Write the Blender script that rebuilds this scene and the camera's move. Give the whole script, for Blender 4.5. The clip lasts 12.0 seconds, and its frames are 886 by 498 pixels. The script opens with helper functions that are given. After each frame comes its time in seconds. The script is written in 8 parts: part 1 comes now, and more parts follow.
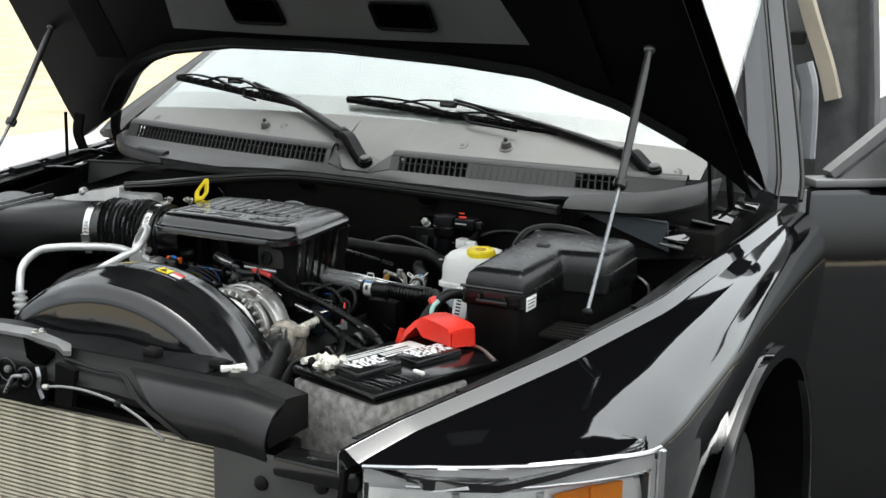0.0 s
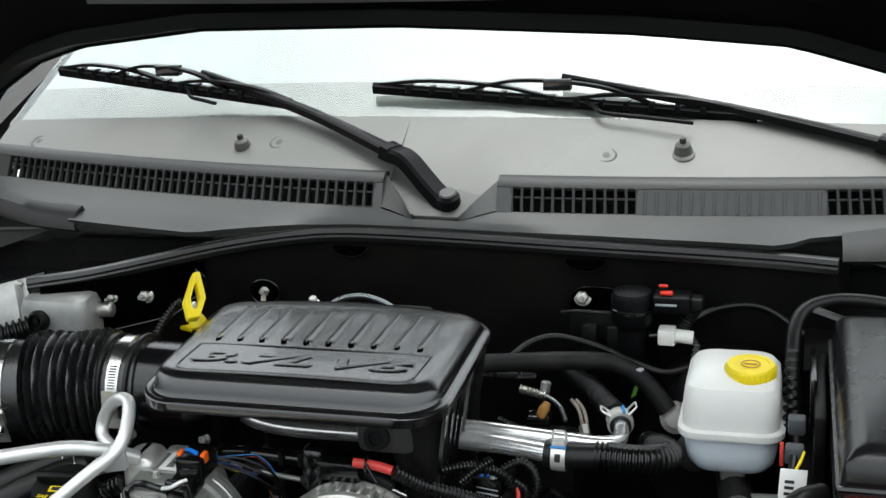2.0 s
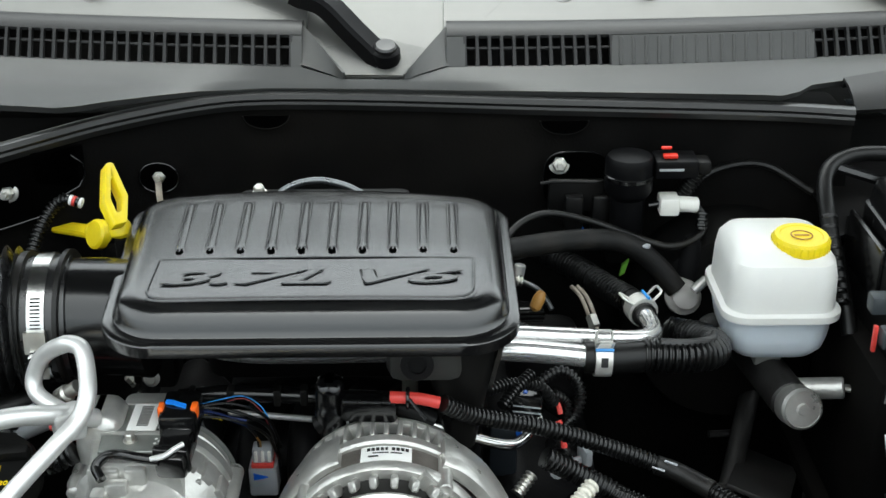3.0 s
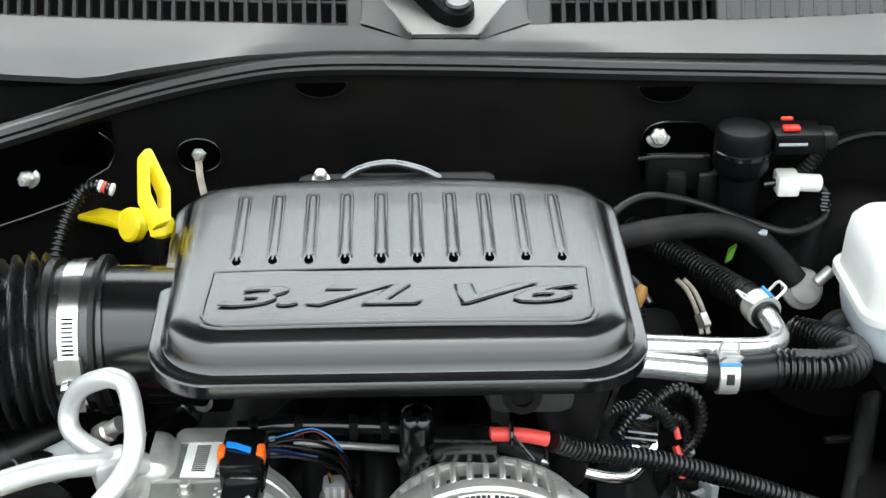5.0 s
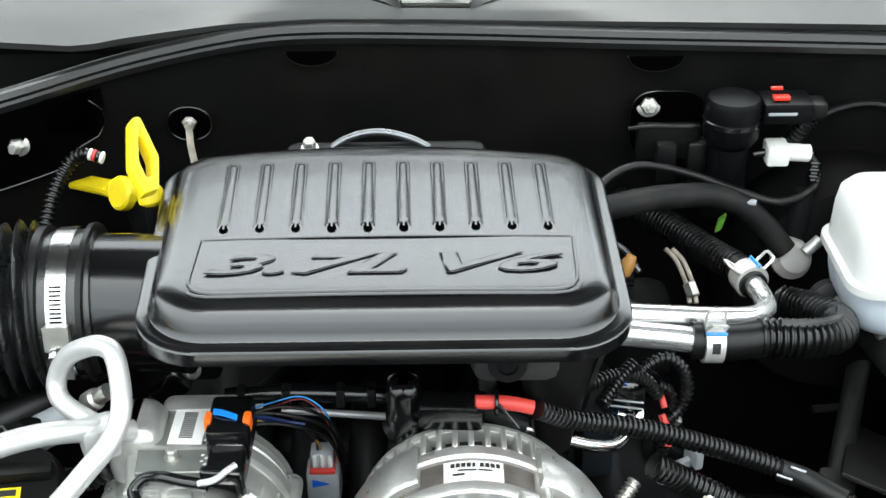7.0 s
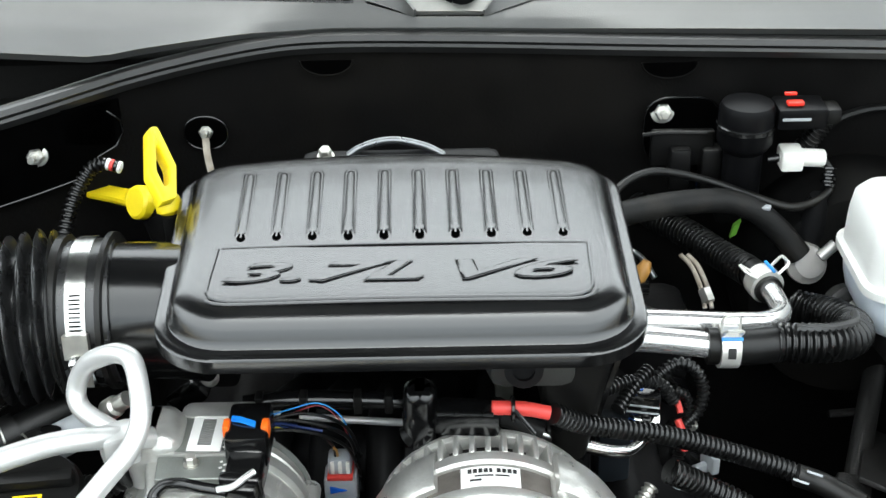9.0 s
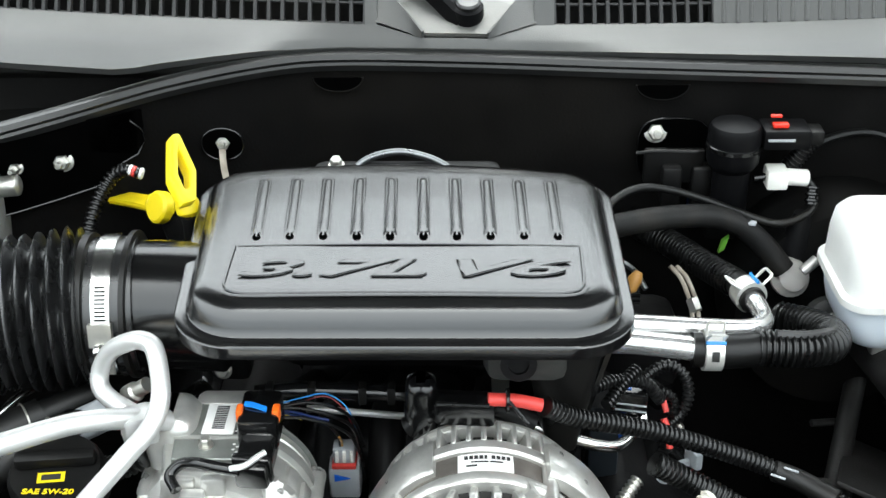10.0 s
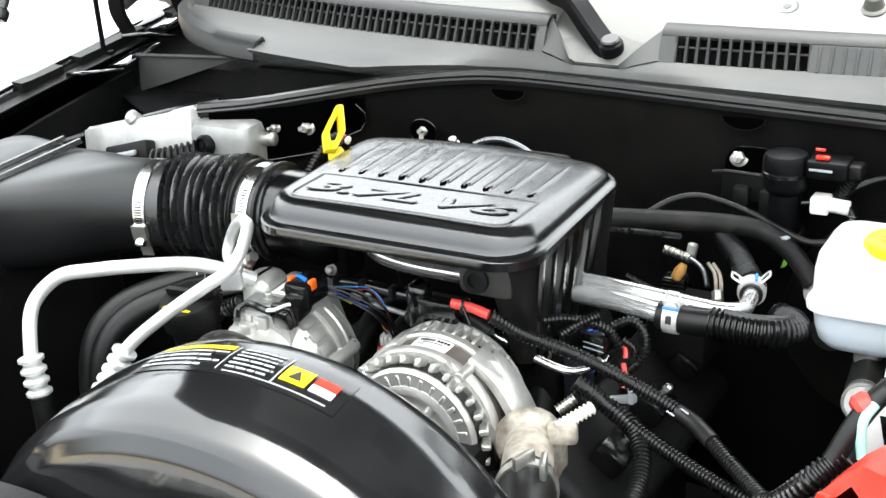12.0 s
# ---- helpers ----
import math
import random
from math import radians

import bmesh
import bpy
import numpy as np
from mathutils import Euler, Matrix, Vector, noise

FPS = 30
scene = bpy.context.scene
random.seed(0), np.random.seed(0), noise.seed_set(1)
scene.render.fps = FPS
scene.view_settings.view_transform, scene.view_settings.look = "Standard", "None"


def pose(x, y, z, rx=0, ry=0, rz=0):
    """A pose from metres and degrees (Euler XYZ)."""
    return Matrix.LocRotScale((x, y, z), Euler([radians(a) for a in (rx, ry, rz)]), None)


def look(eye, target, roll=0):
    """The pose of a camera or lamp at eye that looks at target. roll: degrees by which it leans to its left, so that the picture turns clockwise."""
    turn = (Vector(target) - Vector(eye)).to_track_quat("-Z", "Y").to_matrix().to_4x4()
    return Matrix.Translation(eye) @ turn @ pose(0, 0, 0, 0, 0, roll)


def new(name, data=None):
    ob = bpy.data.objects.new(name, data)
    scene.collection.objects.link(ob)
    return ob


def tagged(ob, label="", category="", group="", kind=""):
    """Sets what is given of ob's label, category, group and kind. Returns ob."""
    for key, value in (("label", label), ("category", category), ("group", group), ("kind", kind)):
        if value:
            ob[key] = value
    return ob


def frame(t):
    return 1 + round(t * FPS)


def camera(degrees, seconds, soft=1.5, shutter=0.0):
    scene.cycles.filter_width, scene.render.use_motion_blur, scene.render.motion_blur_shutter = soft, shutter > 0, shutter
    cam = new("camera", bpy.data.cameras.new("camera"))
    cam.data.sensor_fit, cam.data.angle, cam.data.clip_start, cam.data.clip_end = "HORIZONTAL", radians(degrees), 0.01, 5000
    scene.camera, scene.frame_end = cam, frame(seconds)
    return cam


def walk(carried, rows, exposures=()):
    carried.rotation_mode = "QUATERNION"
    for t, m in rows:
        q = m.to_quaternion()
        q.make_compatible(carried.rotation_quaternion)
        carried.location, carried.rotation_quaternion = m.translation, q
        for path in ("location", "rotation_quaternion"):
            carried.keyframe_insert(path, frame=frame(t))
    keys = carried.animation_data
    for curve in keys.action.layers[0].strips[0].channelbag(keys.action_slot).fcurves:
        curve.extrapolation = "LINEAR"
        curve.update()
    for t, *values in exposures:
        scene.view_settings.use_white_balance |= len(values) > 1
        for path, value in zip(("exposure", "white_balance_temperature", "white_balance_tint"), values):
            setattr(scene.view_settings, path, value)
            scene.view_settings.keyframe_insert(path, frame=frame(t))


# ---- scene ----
cam = camera(37.7, 12.0)
PATH = [
    (0, (1.489, -2.411, 1.611), (0.607, -0.665, 1.191), 1.2),
    (0.2, (1.398, -2.309, 1.633), (0.513, -0.572, 1.181), 1.5),
    (0.5, (1.218, -2.128, 1.643), (0.327, -0.404, 1.159), 0.7),
    (1, (0.906, -1.948, 1.659), (0.218, -0.135, 1.17), -3.2),
    (1.5, (0.665, -1.776, 1.653), (0.056, 0.055, 1.127), -2.0),
    (2, (0.496, -1.528, 1.644), (-0.04, 0.303, 1.045), -3.0),
    (2.5, (0.306, -1.394, 1.625), (-0.008, 0.444, 0.901), -0.6),
    (3, (0.088, -1.305, 1.605), (0.107, 0.503, 0.748), -0.2),
    (3.5, (0.015, -1.193, 1.593), (0.049, 0.584, 0.675), 0.3),
    (3.7, (0.006, -1.163, 1.586), (0.054, 0.612, 0.665), 0.1),
    (5.3, (0.03, -1.117, 1.585), (0.02, 0.62, 0.592), -1.2),
    (5.5, (0.037, -1.117, 1.584), (0.019, 0.611, 0.577), -1.4),
    (6, (0.039, -1.122, 1.585), (0.055, 0.611, 0.585), -0.6),
    (6.5, (0.033, -1.122, 1.585), (0.036, 0.611, 0.586), -0.9),
    (7, (0.03, -1.12, 1.587), (0.034, 0.608, 0.579), -0.7),
    (7.2, (0.026, -1.12, 1.593), (0.024, 0.615, 0.598), -0.6),
    (8.8, (0.03, -1.126, 1.591), (0.001, 0.607, 0.592), -1.4),
    (9, (0.029, -1.125, 1.589), (0.011, 0.609, 0.592), -1.4),
    (9.5, (0.019, -1.139, 1.594), (-0.029, 0.605, 0.616), -1.0),
    (10, (0.03, -1.194, 1.599), (0.008, 0.566, 0.649), -0.4),
    (10.5, (0.034, -1.261, 1.62), (0.044, 0.531, 0.731), 2.5),
    (11, (0.207, -1.274, 1.606), (-0.081, 0.524, 0.776), -0.9),
    (11.5, (0.433, -1.269, 1.599), (-0.3, 0.378, 0.731), -3.9),
    (12, (0.675, -1.423, 1.597), (-0.282, 0.156, 0.83), -3.9),
]
EXPOSURES = [(0, 1.2, 6350, 5), (1.5, 1.32, 6320, 6), (2.5, 1.46, 6250, 1), (3.5, 1.85, 6250, 1), (5.3, 2.36, 6250, 2), (10.5, 2.38, 6250, 2), (11.5, 2.55, 6350, 4), (12, 2.7, 6400, 5)]
walk(cam, [(t, look(eye, target, roll)) for t, eye, target, roll in PATH], EXPOSURES)

# ---- light: bright overcast sky with a soft sun ----
SUN_ELEV, SUN_ROT = radians(84), radians(20)
world = bpy.data.worlds.new("overcast_sky")
scene.world = world
world.use_nodes = True
wn, wl = world.node_tree.nodes, world.node_tree.links
sky = wn.new("ShaderNodeTexSky")
sky.sky_type, sky.sun_disc = "NISHITA", False
sky.sun_elevation, sky.sun_rotation = SUN_ELEV, SUN_ROT
sky.air_density, sky.dust_density, sky.ozone_density = 1.0, 5.5, 1.0
grey = wn.new("ShaderNodeHueSaturation")
grey.inputs["Saturation"].default_value = 0.22
wl.new(sky.outputs["Color"], grey.inputs["Color"])
wl.new(grey.outputs["Color"], wn["Background"].inputs["Color"])
wn["Background"].inputs["Strength"].default_value = 0.15
sun = new("sun", bpy.data.lights.new("sun", "SUN"))
sun.data.energy, sun.data.angle, sun.data.color = 0.65, radians(150), (1.0, 0.96, 0.9)
sun.matrix_world = look((0, 0, 0), (-math.sin(SUN_ROT) * math.cos(SUN_ELEV), -math.cos(SUN_ROT) * math.cos(SUN_ELEV), -math.sin(SUN_ELEV)))


# ---- materials ----
def mat(name, colour, rough=0.5, metal=0.0, vary=0.15, scale=40.0, bump=0.1, grain=400.0, coat=0.0, spec=0.5, dust=0.0, tint=None, wear=0.0, trans=0.0, sss=0.0):
    """A procedural surface: colour, two scales of variation, fine relief, dust, gloss."""
    m = bpy.data.materials.new(name)
    m.use_nodes = True
    n, l = m.node_tree.nodes, m.node_tree.links
    b = n["Principled BSDF"]
    tc = n.new("ShaderNodeTexCoord")
    big = n.new("ShaderNodeTexNoise")
    big.inputs["Scale"].default_value, big.inputs["Detail"].default_value = scale, 6
    fine = n.new("ShaderNodeTexNoise")
    fine.inputs["Scale"].default_value, fine.inputs["Detail"].default_value = grain, 3
    l.new(tc.outputs["Object"], big.inputs["Vector"])
    l.new(tc.outputs["Object"], fine.inputs["Vector"])
    ramp = n.new("ShaderNodeValToRGB")
    c = Vector(colour)
    lo, hi = c * (1 - vary), c * (1 + vary)
    ramp.color_ramp.elements[0].color, ramp.color_ramp.elements[0].position = (*lo, 1), 0.3
    ramp.color_ramp.elements[1].color, ramp.color_ramp.elements[1].position = (*[min(1, v) for v in hi], 1), 0.7
    l.new(big.outputs["Fac"], ramp.inputs["Fac"])
    col = ramp.outputs["Color"]
    if dust > 0:
        mask = n.new("ShaderNodeTexNoise")
        mask.inputs["Scale"].default_value, mask.inputs["Detail"].default_value = scale * 0.35, 8
        l.new(tc.outputs["Object"], mask.inputs["Vector"])
        mr = n.new("ShaderNodeMapRange")
        mr.inputs["From Min"].default_value, mr.inputs["From Max"].default_value = 0.45, 0.75
        mr.inputs["To Max"].default_value = dust
        l.new(mask.outputs["Fac"], mr.inputs["Value"])
        mix = n.new("ShaderNodeMix")
        mix.data_type = "RGBA"
        l.new(mr.outputs["Result"], mix.inputs["Factor"])
        l.new(col, mix.inputs["A"])
        mix.inputs["B"].default_value = (*(tint or (0.22, 0.19, 0.15)), 1)
        col = mix.outputs["Result"]
    l.new(col, b.inputs["Base Color"])
    rr = n.new("ShaderNodeMapRange")
    rr.inputs["To Min"].default_value, rr.inputs["To Max"].default_value = max(0.02, rough * (1 - 0.35 * min(1, vary * 3))), min(1, rough * (1 + 0.35 * min(1, vary * 3)))
    l.new(big.outputs["Fac"], rr.inputs["Value"])
    l.new(rr.outputs["Result"], b.inputs["Roughness"])
    b.inputs["Metallic"].default_value = metal
    b.inputs["Specular IOR Level"].default_value = spec
    b.inputs["Coat Weight"].default_value = coat
    b.inputs["Coat Roughness"].default_value = 0.03
    b.inputs["Transmission Weight"].default_value = trans
    if sss > 0:
        b.inputs["Subsurface Weight"].default_value = sss
        b.inputs["Subsurface Radius"].default_value = (0.02, 0.02, 0.018)
        b.inputs["Subsurface Scale"].default_value = 0.5
    if bump > 0:
        bp = n.new("ShaderNodeBump")
        bp.inputs["Strength"].default_value, bp.inputs["Distance"].default_value = bump, 0.0006
        l.new(fine.outputs["Fac"], bp.inputs["Height"])
        l.new(bp.outputs["Normal"], b.inputs["Normal"])
    return m


PLASTIC = mat("moulded_black_plastic", (0.004, 0.004, 0.0042), 0.18, vary=0.2, scale=30, bump=0.06, grain=900, spec=0.65)
PLASTIC_MATT = mat("matt_black_plastic", (0.005, 0.005, 0.005), 0.42, vary=0.25, scale=25, bump=0.3, grain=700, dust=0.02, spec=0.18)
RUBBER = mat("black_rubber", (0.0045, 0.0045, 0.0045), 0.40, vary=0.25, scale=30, bump=0.2, grain=500, dust=0.04, spec=0.34)
SEALRUBBER = mat("worn_seal_rubber", (0.008, 0.008, 0.008), 0.30, vary=0.15, scale=20, bump=0.1, grain=500, spec=0.65)
LOOM = mat("black_loom_plastic", (0.0045, 0.0045, 0.0045), 0.28, vary=0.2, scale=40, bump=0.1, spec=0.5)
FELT = mat("firewall_black_felt", (0.0042, 0.004, 0.0039), 0.8, vary=0.35, scale=18, bump=0.5, grain=350, dust=0.02, spec=0.04)
DARK = mat("black_chassis_paint", (0.004, 0.004, 0.004), 0.7, vary=0.3, scale=12, bump=0.4, grain=200, dust=0.03, spec=0.06)
ENGINE = mat("dark_engine_plastic", (0.006, 0.006, 0.0065), 0.45, vary=0.3, scale=20, bump=0.4, grain=250, dust=0.02, spec=0.14)
COWL = mat("weathered_grey_cowl_plastic", (0.054, 0.055, 0.055), 0.48, vary=0.2, scale=9, bump=0.25, grain=900, dust=0.3, tint=(0.10, 0.098, 0.092), spec=0.35)
COWL_EDGE = mat("dark_cowl_plastic", (0.021, 0.021, 0.0215), 0.45, spec=0.3, vary=0.2, scale=10, bump=0.25, grain=900)
CREAM = mat("dusty_pale_cowl_panel", (0.091, 0.091, 0.085), 0.42, vary=0.18, scale=7, bump=0.1, grain=800, dust=0.5, tint=(0.135, 0.128, 0.114))
PAINT = mat("black_car_paint", (0.003, 0.003, 0.0035), 0.05, vary=0.1, scale=3, bump=0.0, spec=0.7, coat=1.0)
HOODIN = mat("black_inner_hood_paint", (0.003, 0.003, 0.003), 0.4, vary=0.3, scale=6, bump=0.1, grain=120, spec=0.05)
HOODPANEL = mat("grey_inner_hood_panel", (0.08, 0.084, 0.084), 0.4, vary=0.15, scale=6, bump=0.1, grain=200, dust=0.1)
ALLOY = mat("cast_aluminium", (0.56, 0.555, 0.53), 0.30, metal=0.62, vary=0.28, scale=26, bump=0.8, grain=220, dust=0.3, tint=(0.16, 0.15, 0.13))
UNITALLOY = mat("dusty_die_cast_aluminium", (0.42, 0.42, 0.405), 0.40, metal=0.5, vary=0.2, scale=30, bump=0.6, grain=260, dust=0.35, tint=(0.14, 0.13, 0.12))
AIRBOX = mat("grained_black_air_box_plastic", (0.006, 0.006, 0.0065), 0.34, vary=0.2, scale=20, bump=0.2, grain=700, spec=0.4)
PIPE = mat("dull_aluminium_pipe", (0.72, 0.72, 0.71), 0.38, metal=0.6, vary=0.08, scale=40, bump=0.2, grain=300)
STEEL = mat("bright_steel", (0.72, 0.72, 0.70), 0.2, metal=1.0, vary=0.12, scale=60, bump=0.1, grain=600)
ZINC = mat("zinc_plated_steel", (0.60, 0.59, 0.55), 0.35, metal=0.9, vary=0.15, scale=60, bump=0.3, grain=400)
RUST = mat("corroded_alloy", (0.46, 0.42, 0.36), 0.55, metal=0.3, vary=0.5, scale=60, bump=1.0, grain=160, dust=0.95, tint=(0.12, 0.075, 0.04))
YELLOW = mat("yellow_plastic", (0.86, 0.67, 0.01), 0.4, vary=0.08, scale=40, bump=0.1)
RED = mat("red_plastic", (0.72, 0.03, 0.015), 0.4, vary=0.08, scale=25, bump=0.1)
REDSLEEVE = mat("red_shrink_sleeve", (0.68, 0.06, 0.05), 0.4, vary=0.1, scale=40, bump=0.2)
ORANGE = mat("orange_plastic", (0.80, 0.13, 0.01), 0.4, vary=0.08)
BLUE = mat("blue_plastic", (0.01, 0.12, 0.62), 0.4, vary=0.08)
GREEN = mat("green_plastic", (0.16, 0.42, 0.04), 0.4, vary=0.08)
TEAL = mat("pale_green_hose", (0.35, 0.62, 0.55), 0.4, vary=0.08)
AMBERWIRE = mat("amber_plastic", (0.40, 0.20, 0.045), 0.45, vary=0.2)
WHITE = mat("white_plastic", (0.80, 0.79, 0.74), 0.4, vary=0.05, scale=30, bump=0.1)
TANK = mat("milky_white_tank", (0.68, 0.74, 0.80), 0.35, vary=0.04, scale=15, bump=0.1, grain=500, sss=0.3)
TANKTOP = mat("milky_white_tank_top", (0.78, 0.78, 0.75), 0.35, vary=0.05, scale=15, bump=0.1, grain=500, sss=0.2)
GREYPLUG = mat("grey_connector_plastic", (0.38, 0.40, 0.42), 0.45, vary=0.1)
PAPER = mat("white_label_paper", (0.82, 0.82, 0.80), 0.5, vary=0.04, bump=0.0)
SILVERLABEL = mat("silver_label", (0.60, 0.59, 0.57), 0.4, metal=0.2, vary=0.08, bump=0.0)
INK = mat("black_label_ink", (0.02, 0.02, 0.02), 0.6, vary=0.1, bump=0.0)
GREYINK = mat("grey_label_ink", (0.33, 0.34, 0.35), 0.6, vary=0.2, scale=90, bump=0.0)
WRAP = mat("grey_insulating_wrap", (0.26, 0.25, 0.235), 0.85, vary=0.45, scale=70, bump=1.0, grain=160, dust=0.4, tint=(0.09, 0.085, 0.08), spec=0.2)
CORROSION = mat("white_terminal_corrosion", (0.70, 0.68, 0.60), 0.8, vary=0.3, scale=120, bump=1.0, grain=300)
CHROME = mat("chrome", (0.85, 0.85, 0.85), 0.06, metal=1.0, vary=0.03, bump=0.0)
REFLECTOR = mat("lamp_reflector", (0.86, 0.86, 0.86), 0.32, metal=0.55, vary=0.1, scale=30, bump=0.0)
AMBER = mat("amber_lamp", (0.85, 0.25, 0.01), 0.2, vary=0.1, bump=0.0)
TYRE = mat("tyre_rubber", (0.02, 0.02, 0.02), 0.7, vary=0.2, scale=20, bump=0.4)
FINS = mat("dusty_aluminium_fins", (0.58, 0.54, 0.43), 0.5, metal=0.3, vary=0.2, scale=30, bump=0.2, dust=0.4, tint=(0.25, 0.22, 0.16))
TRIMGREY = mat("grey_interior_trim", (0.20, 0.20, 0.20), 0.6, vary=0.15, scale=10, bump=0.2)
BEIGE = mat("beige_interior_cloth", (0.52, 0.46, 0.36), 0.8, vary=0.1, scale=12, bump=0.4)
# Pale tones behind the glass stand in for reflected sky, dimmer at its foot.
DASHPALE = mat("dash_edge_dim_sheen", (0.125, 0.126, 0.118), 0.6, vary=0.12, scale=10, bump=0.05)
SKYSHEEN = mat("painted_sky_sheen", (0.25, 0.265, 0.26), 0.6, vary=0.08, scale=10, bump=0.03)
GROUND = mat("sandy_gravel_ground", (0.44, 0.36, 0.24), 0.9, vary=0.25, scale=1.2, bump=0.6, grain=30, dust=0.3, tint=(0.55, 0.46, 0.33), spec=0.2)

PAVING = mat("grey_concrete_paving", (0.38, 0.375, 0.36), 0.85, vary=0.12, scale=2.5, bump=0.5, grain=60, dust=0.3, tint=(0.42, 0.40, 0.36), spec=0.2)

# Pure black for patches that stand in for the shade inside openings.
VOID = mat("painted_opening_shade", (0.001, 0.001, 0.001), 0.9, vary=0.2, bump=0.0, spec=0.0)
NOZZLE = mat("dusty_grey_nozzle_plastic", (0.085, 0.083, 0.077), 0.5, vary=0.2, scale=60, bump=0.2)
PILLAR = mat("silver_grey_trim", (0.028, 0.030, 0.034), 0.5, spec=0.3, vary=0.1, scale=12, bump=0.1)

GLASS = bpy.data.materials.new("windscreen_glass")
GLASS.use_nodes = True
_b = GLASS.node_tree.nodes["Principled BSDF"]
_b.inputs["Base Color"].default_value = (0.90, 0.95, 0.94, 1)
_b.inputs["Roughness"].default_value, _b.inputs["Transmission Weight"].default_value, _b.inputs["IOR"].default_value = 0.02, 1.0, 1.5
LENS = bpy.data.materials.new("clear_lamp_lens")
LENS.use_nodes = True
_b = LENS.node_tree.nodes["Principled BSDF"]
_b.inputs["Roughness"].default_value, _b.inputs["Transmission Weight"].default_value, _b.inputs["IOR"].default_value = 0.03, 1.0, 1.3

LID = mat("satin_black_intake_plastic", (0.0042, 0.0042, 0.0045), 0.21, vary=0.22, scale=22, bump=0.10, grain=900, spec=0.9, coat=0.2, dust=0.02)
STRUT = mat("grey_strut_steel", (0.26, 0.27, 0.28), 0.28, metal=0.9, vary=0.12, scale=60, bump=0.1, grain=600)
DARKSTRUT = mat("black_strut_paint", (0.02, 0.02, 0.02), 0.22, vary=0.1, scale=40, bump=0.05, spec=0.8)
DASHDARK = mat("dark_grey_interior_trim", (0.045, 0.045, 0.045), 0.6, vary=0.2, scale=12, bump=0.2)
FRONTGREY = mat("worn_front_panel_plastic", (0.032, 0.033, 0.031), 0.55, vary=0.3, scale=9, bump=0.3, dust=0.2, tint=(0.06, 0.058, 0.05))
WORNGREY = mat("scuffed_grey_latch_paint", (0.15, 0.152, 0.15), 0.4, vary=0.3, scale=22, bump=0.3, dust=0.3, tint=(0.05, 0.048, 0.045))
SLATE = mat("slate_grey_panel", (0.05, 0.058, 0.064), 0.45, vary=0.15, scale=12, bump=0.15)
HEATER = mat("satin_steel_pipe", (0.84, 0.84, 0.83), 0.20, metal=0.8, vary=0.1, scale=50, bump=0.1, grain=500)
SUPPORT = mat("scuffed_black_support_plastic", (0.008, 0.008, 0.0085), 0.30, vary=0.3, scale=12, bump=0.2, grain=500, dust=0.08, tint=(0.03, 0.029, 0.027), spec=0.4)
ASPHALT = mat("dark_asphalt", (0.045, 0.045, 0.046), 0.85, vary=0.2, scale=3, bump=0.6, grain=120, dust=0.25, tint=(0.07, 0.068, 0.062), spec=0.2)
LABELBLACK = mat("glossy_black_label_film", (0.010, 0.010, 0.0105), 0.14, vary=0.1, bump=0.0, spec=0.7)
SHROUD = mat("glossy_black_shroud_plastic", (0.009, 0.009, 0.0095), 0.11, vary=0.3, scale=14, bump=0.03, grain=600, spec=0.8)
WIPER = mat("black_wiper_paint", (0.005, 0.005, 0.0055), 0.30, vary=0.15, scale=40, bump=0.05, grain=800, spec=0.07)
SEATGREY = mat("light_grey_seat_vinyl", (0.34, 0.345, 0.36), 0.6, vary=0.15, scale=14, bump=0.3)
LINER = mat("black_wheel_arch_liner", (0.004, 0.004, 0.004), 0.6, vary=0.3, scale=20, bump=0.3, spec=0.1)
BELLOWS = mat("glossy_black_bellows_rubber", (0.014, 0.014, 0.0145), 0.28, vary=0.3, scale=40, bump=0.12, grain=600, spec=0.8)
# Grey of the wiper arm's shade, laid over the pale panel.
ARMSHADE = mat("painted_wiper_arm_shade", (0.07, 0.07, 0.066), 0.5, vary=0.3, scale=30, bump=0.3)
FUSEBLACK = mat("dull_black_fuse_box_plastic", (0.006, 0.006, 0.0065), 0.26, vary=0.25, scale=28, bump=0.12, grain=800, spec=0.5)


PALEZINC = mat("pale_spring_steel", (0.74, 0.73, 0.69), 0.35, metal=0.5, vary=0.12, scale=80, bump=0.2)
HOSE = mat("dull_braided_hose", (0.006, 0.006, 0.006), 0.55, vary=0.3, scale=90, bump=0.5, grain=900, dust=0.06, spec=0.25)


# ---- building blocks ----
def thing(name, base, label, category, group="", kind=""):
    ob = new(name)
    ob.empty_display_size = 0.05
    ob.location = base
    return tagged(ob, label, category, group, kind)


def base_of(ob):
    p = Vector((0, 0, 0))
    while ob:
        p += ob.location
        ob = ob.parent
    return p


def part(name, bm, material, parent=None, label="", sharp=38):
    """Links a bmesh, given in world places, as one mesh object under a thing or a part."""
    me = bpy.data.meshes.new(name)
    off = base_of(parent)
    if off.length:
        bmesh.ops.translate(bm, verts=bm.verts, vec=-off)
    bmesh.ops.recalc_face_normals(bm, faces=bm.faces)
    bm.to_mesh(me)
    bm.free()
    me.polygons.foreach_set("use_smooth", [True] * len(me.polygons))
    me.set_sharp_from_angle(angle=radians(sharp))
    me.materials.append(material)
    ob = new(name, me)
    ob.parent = parent
    if label:
        ob["label"] = label
    return ob


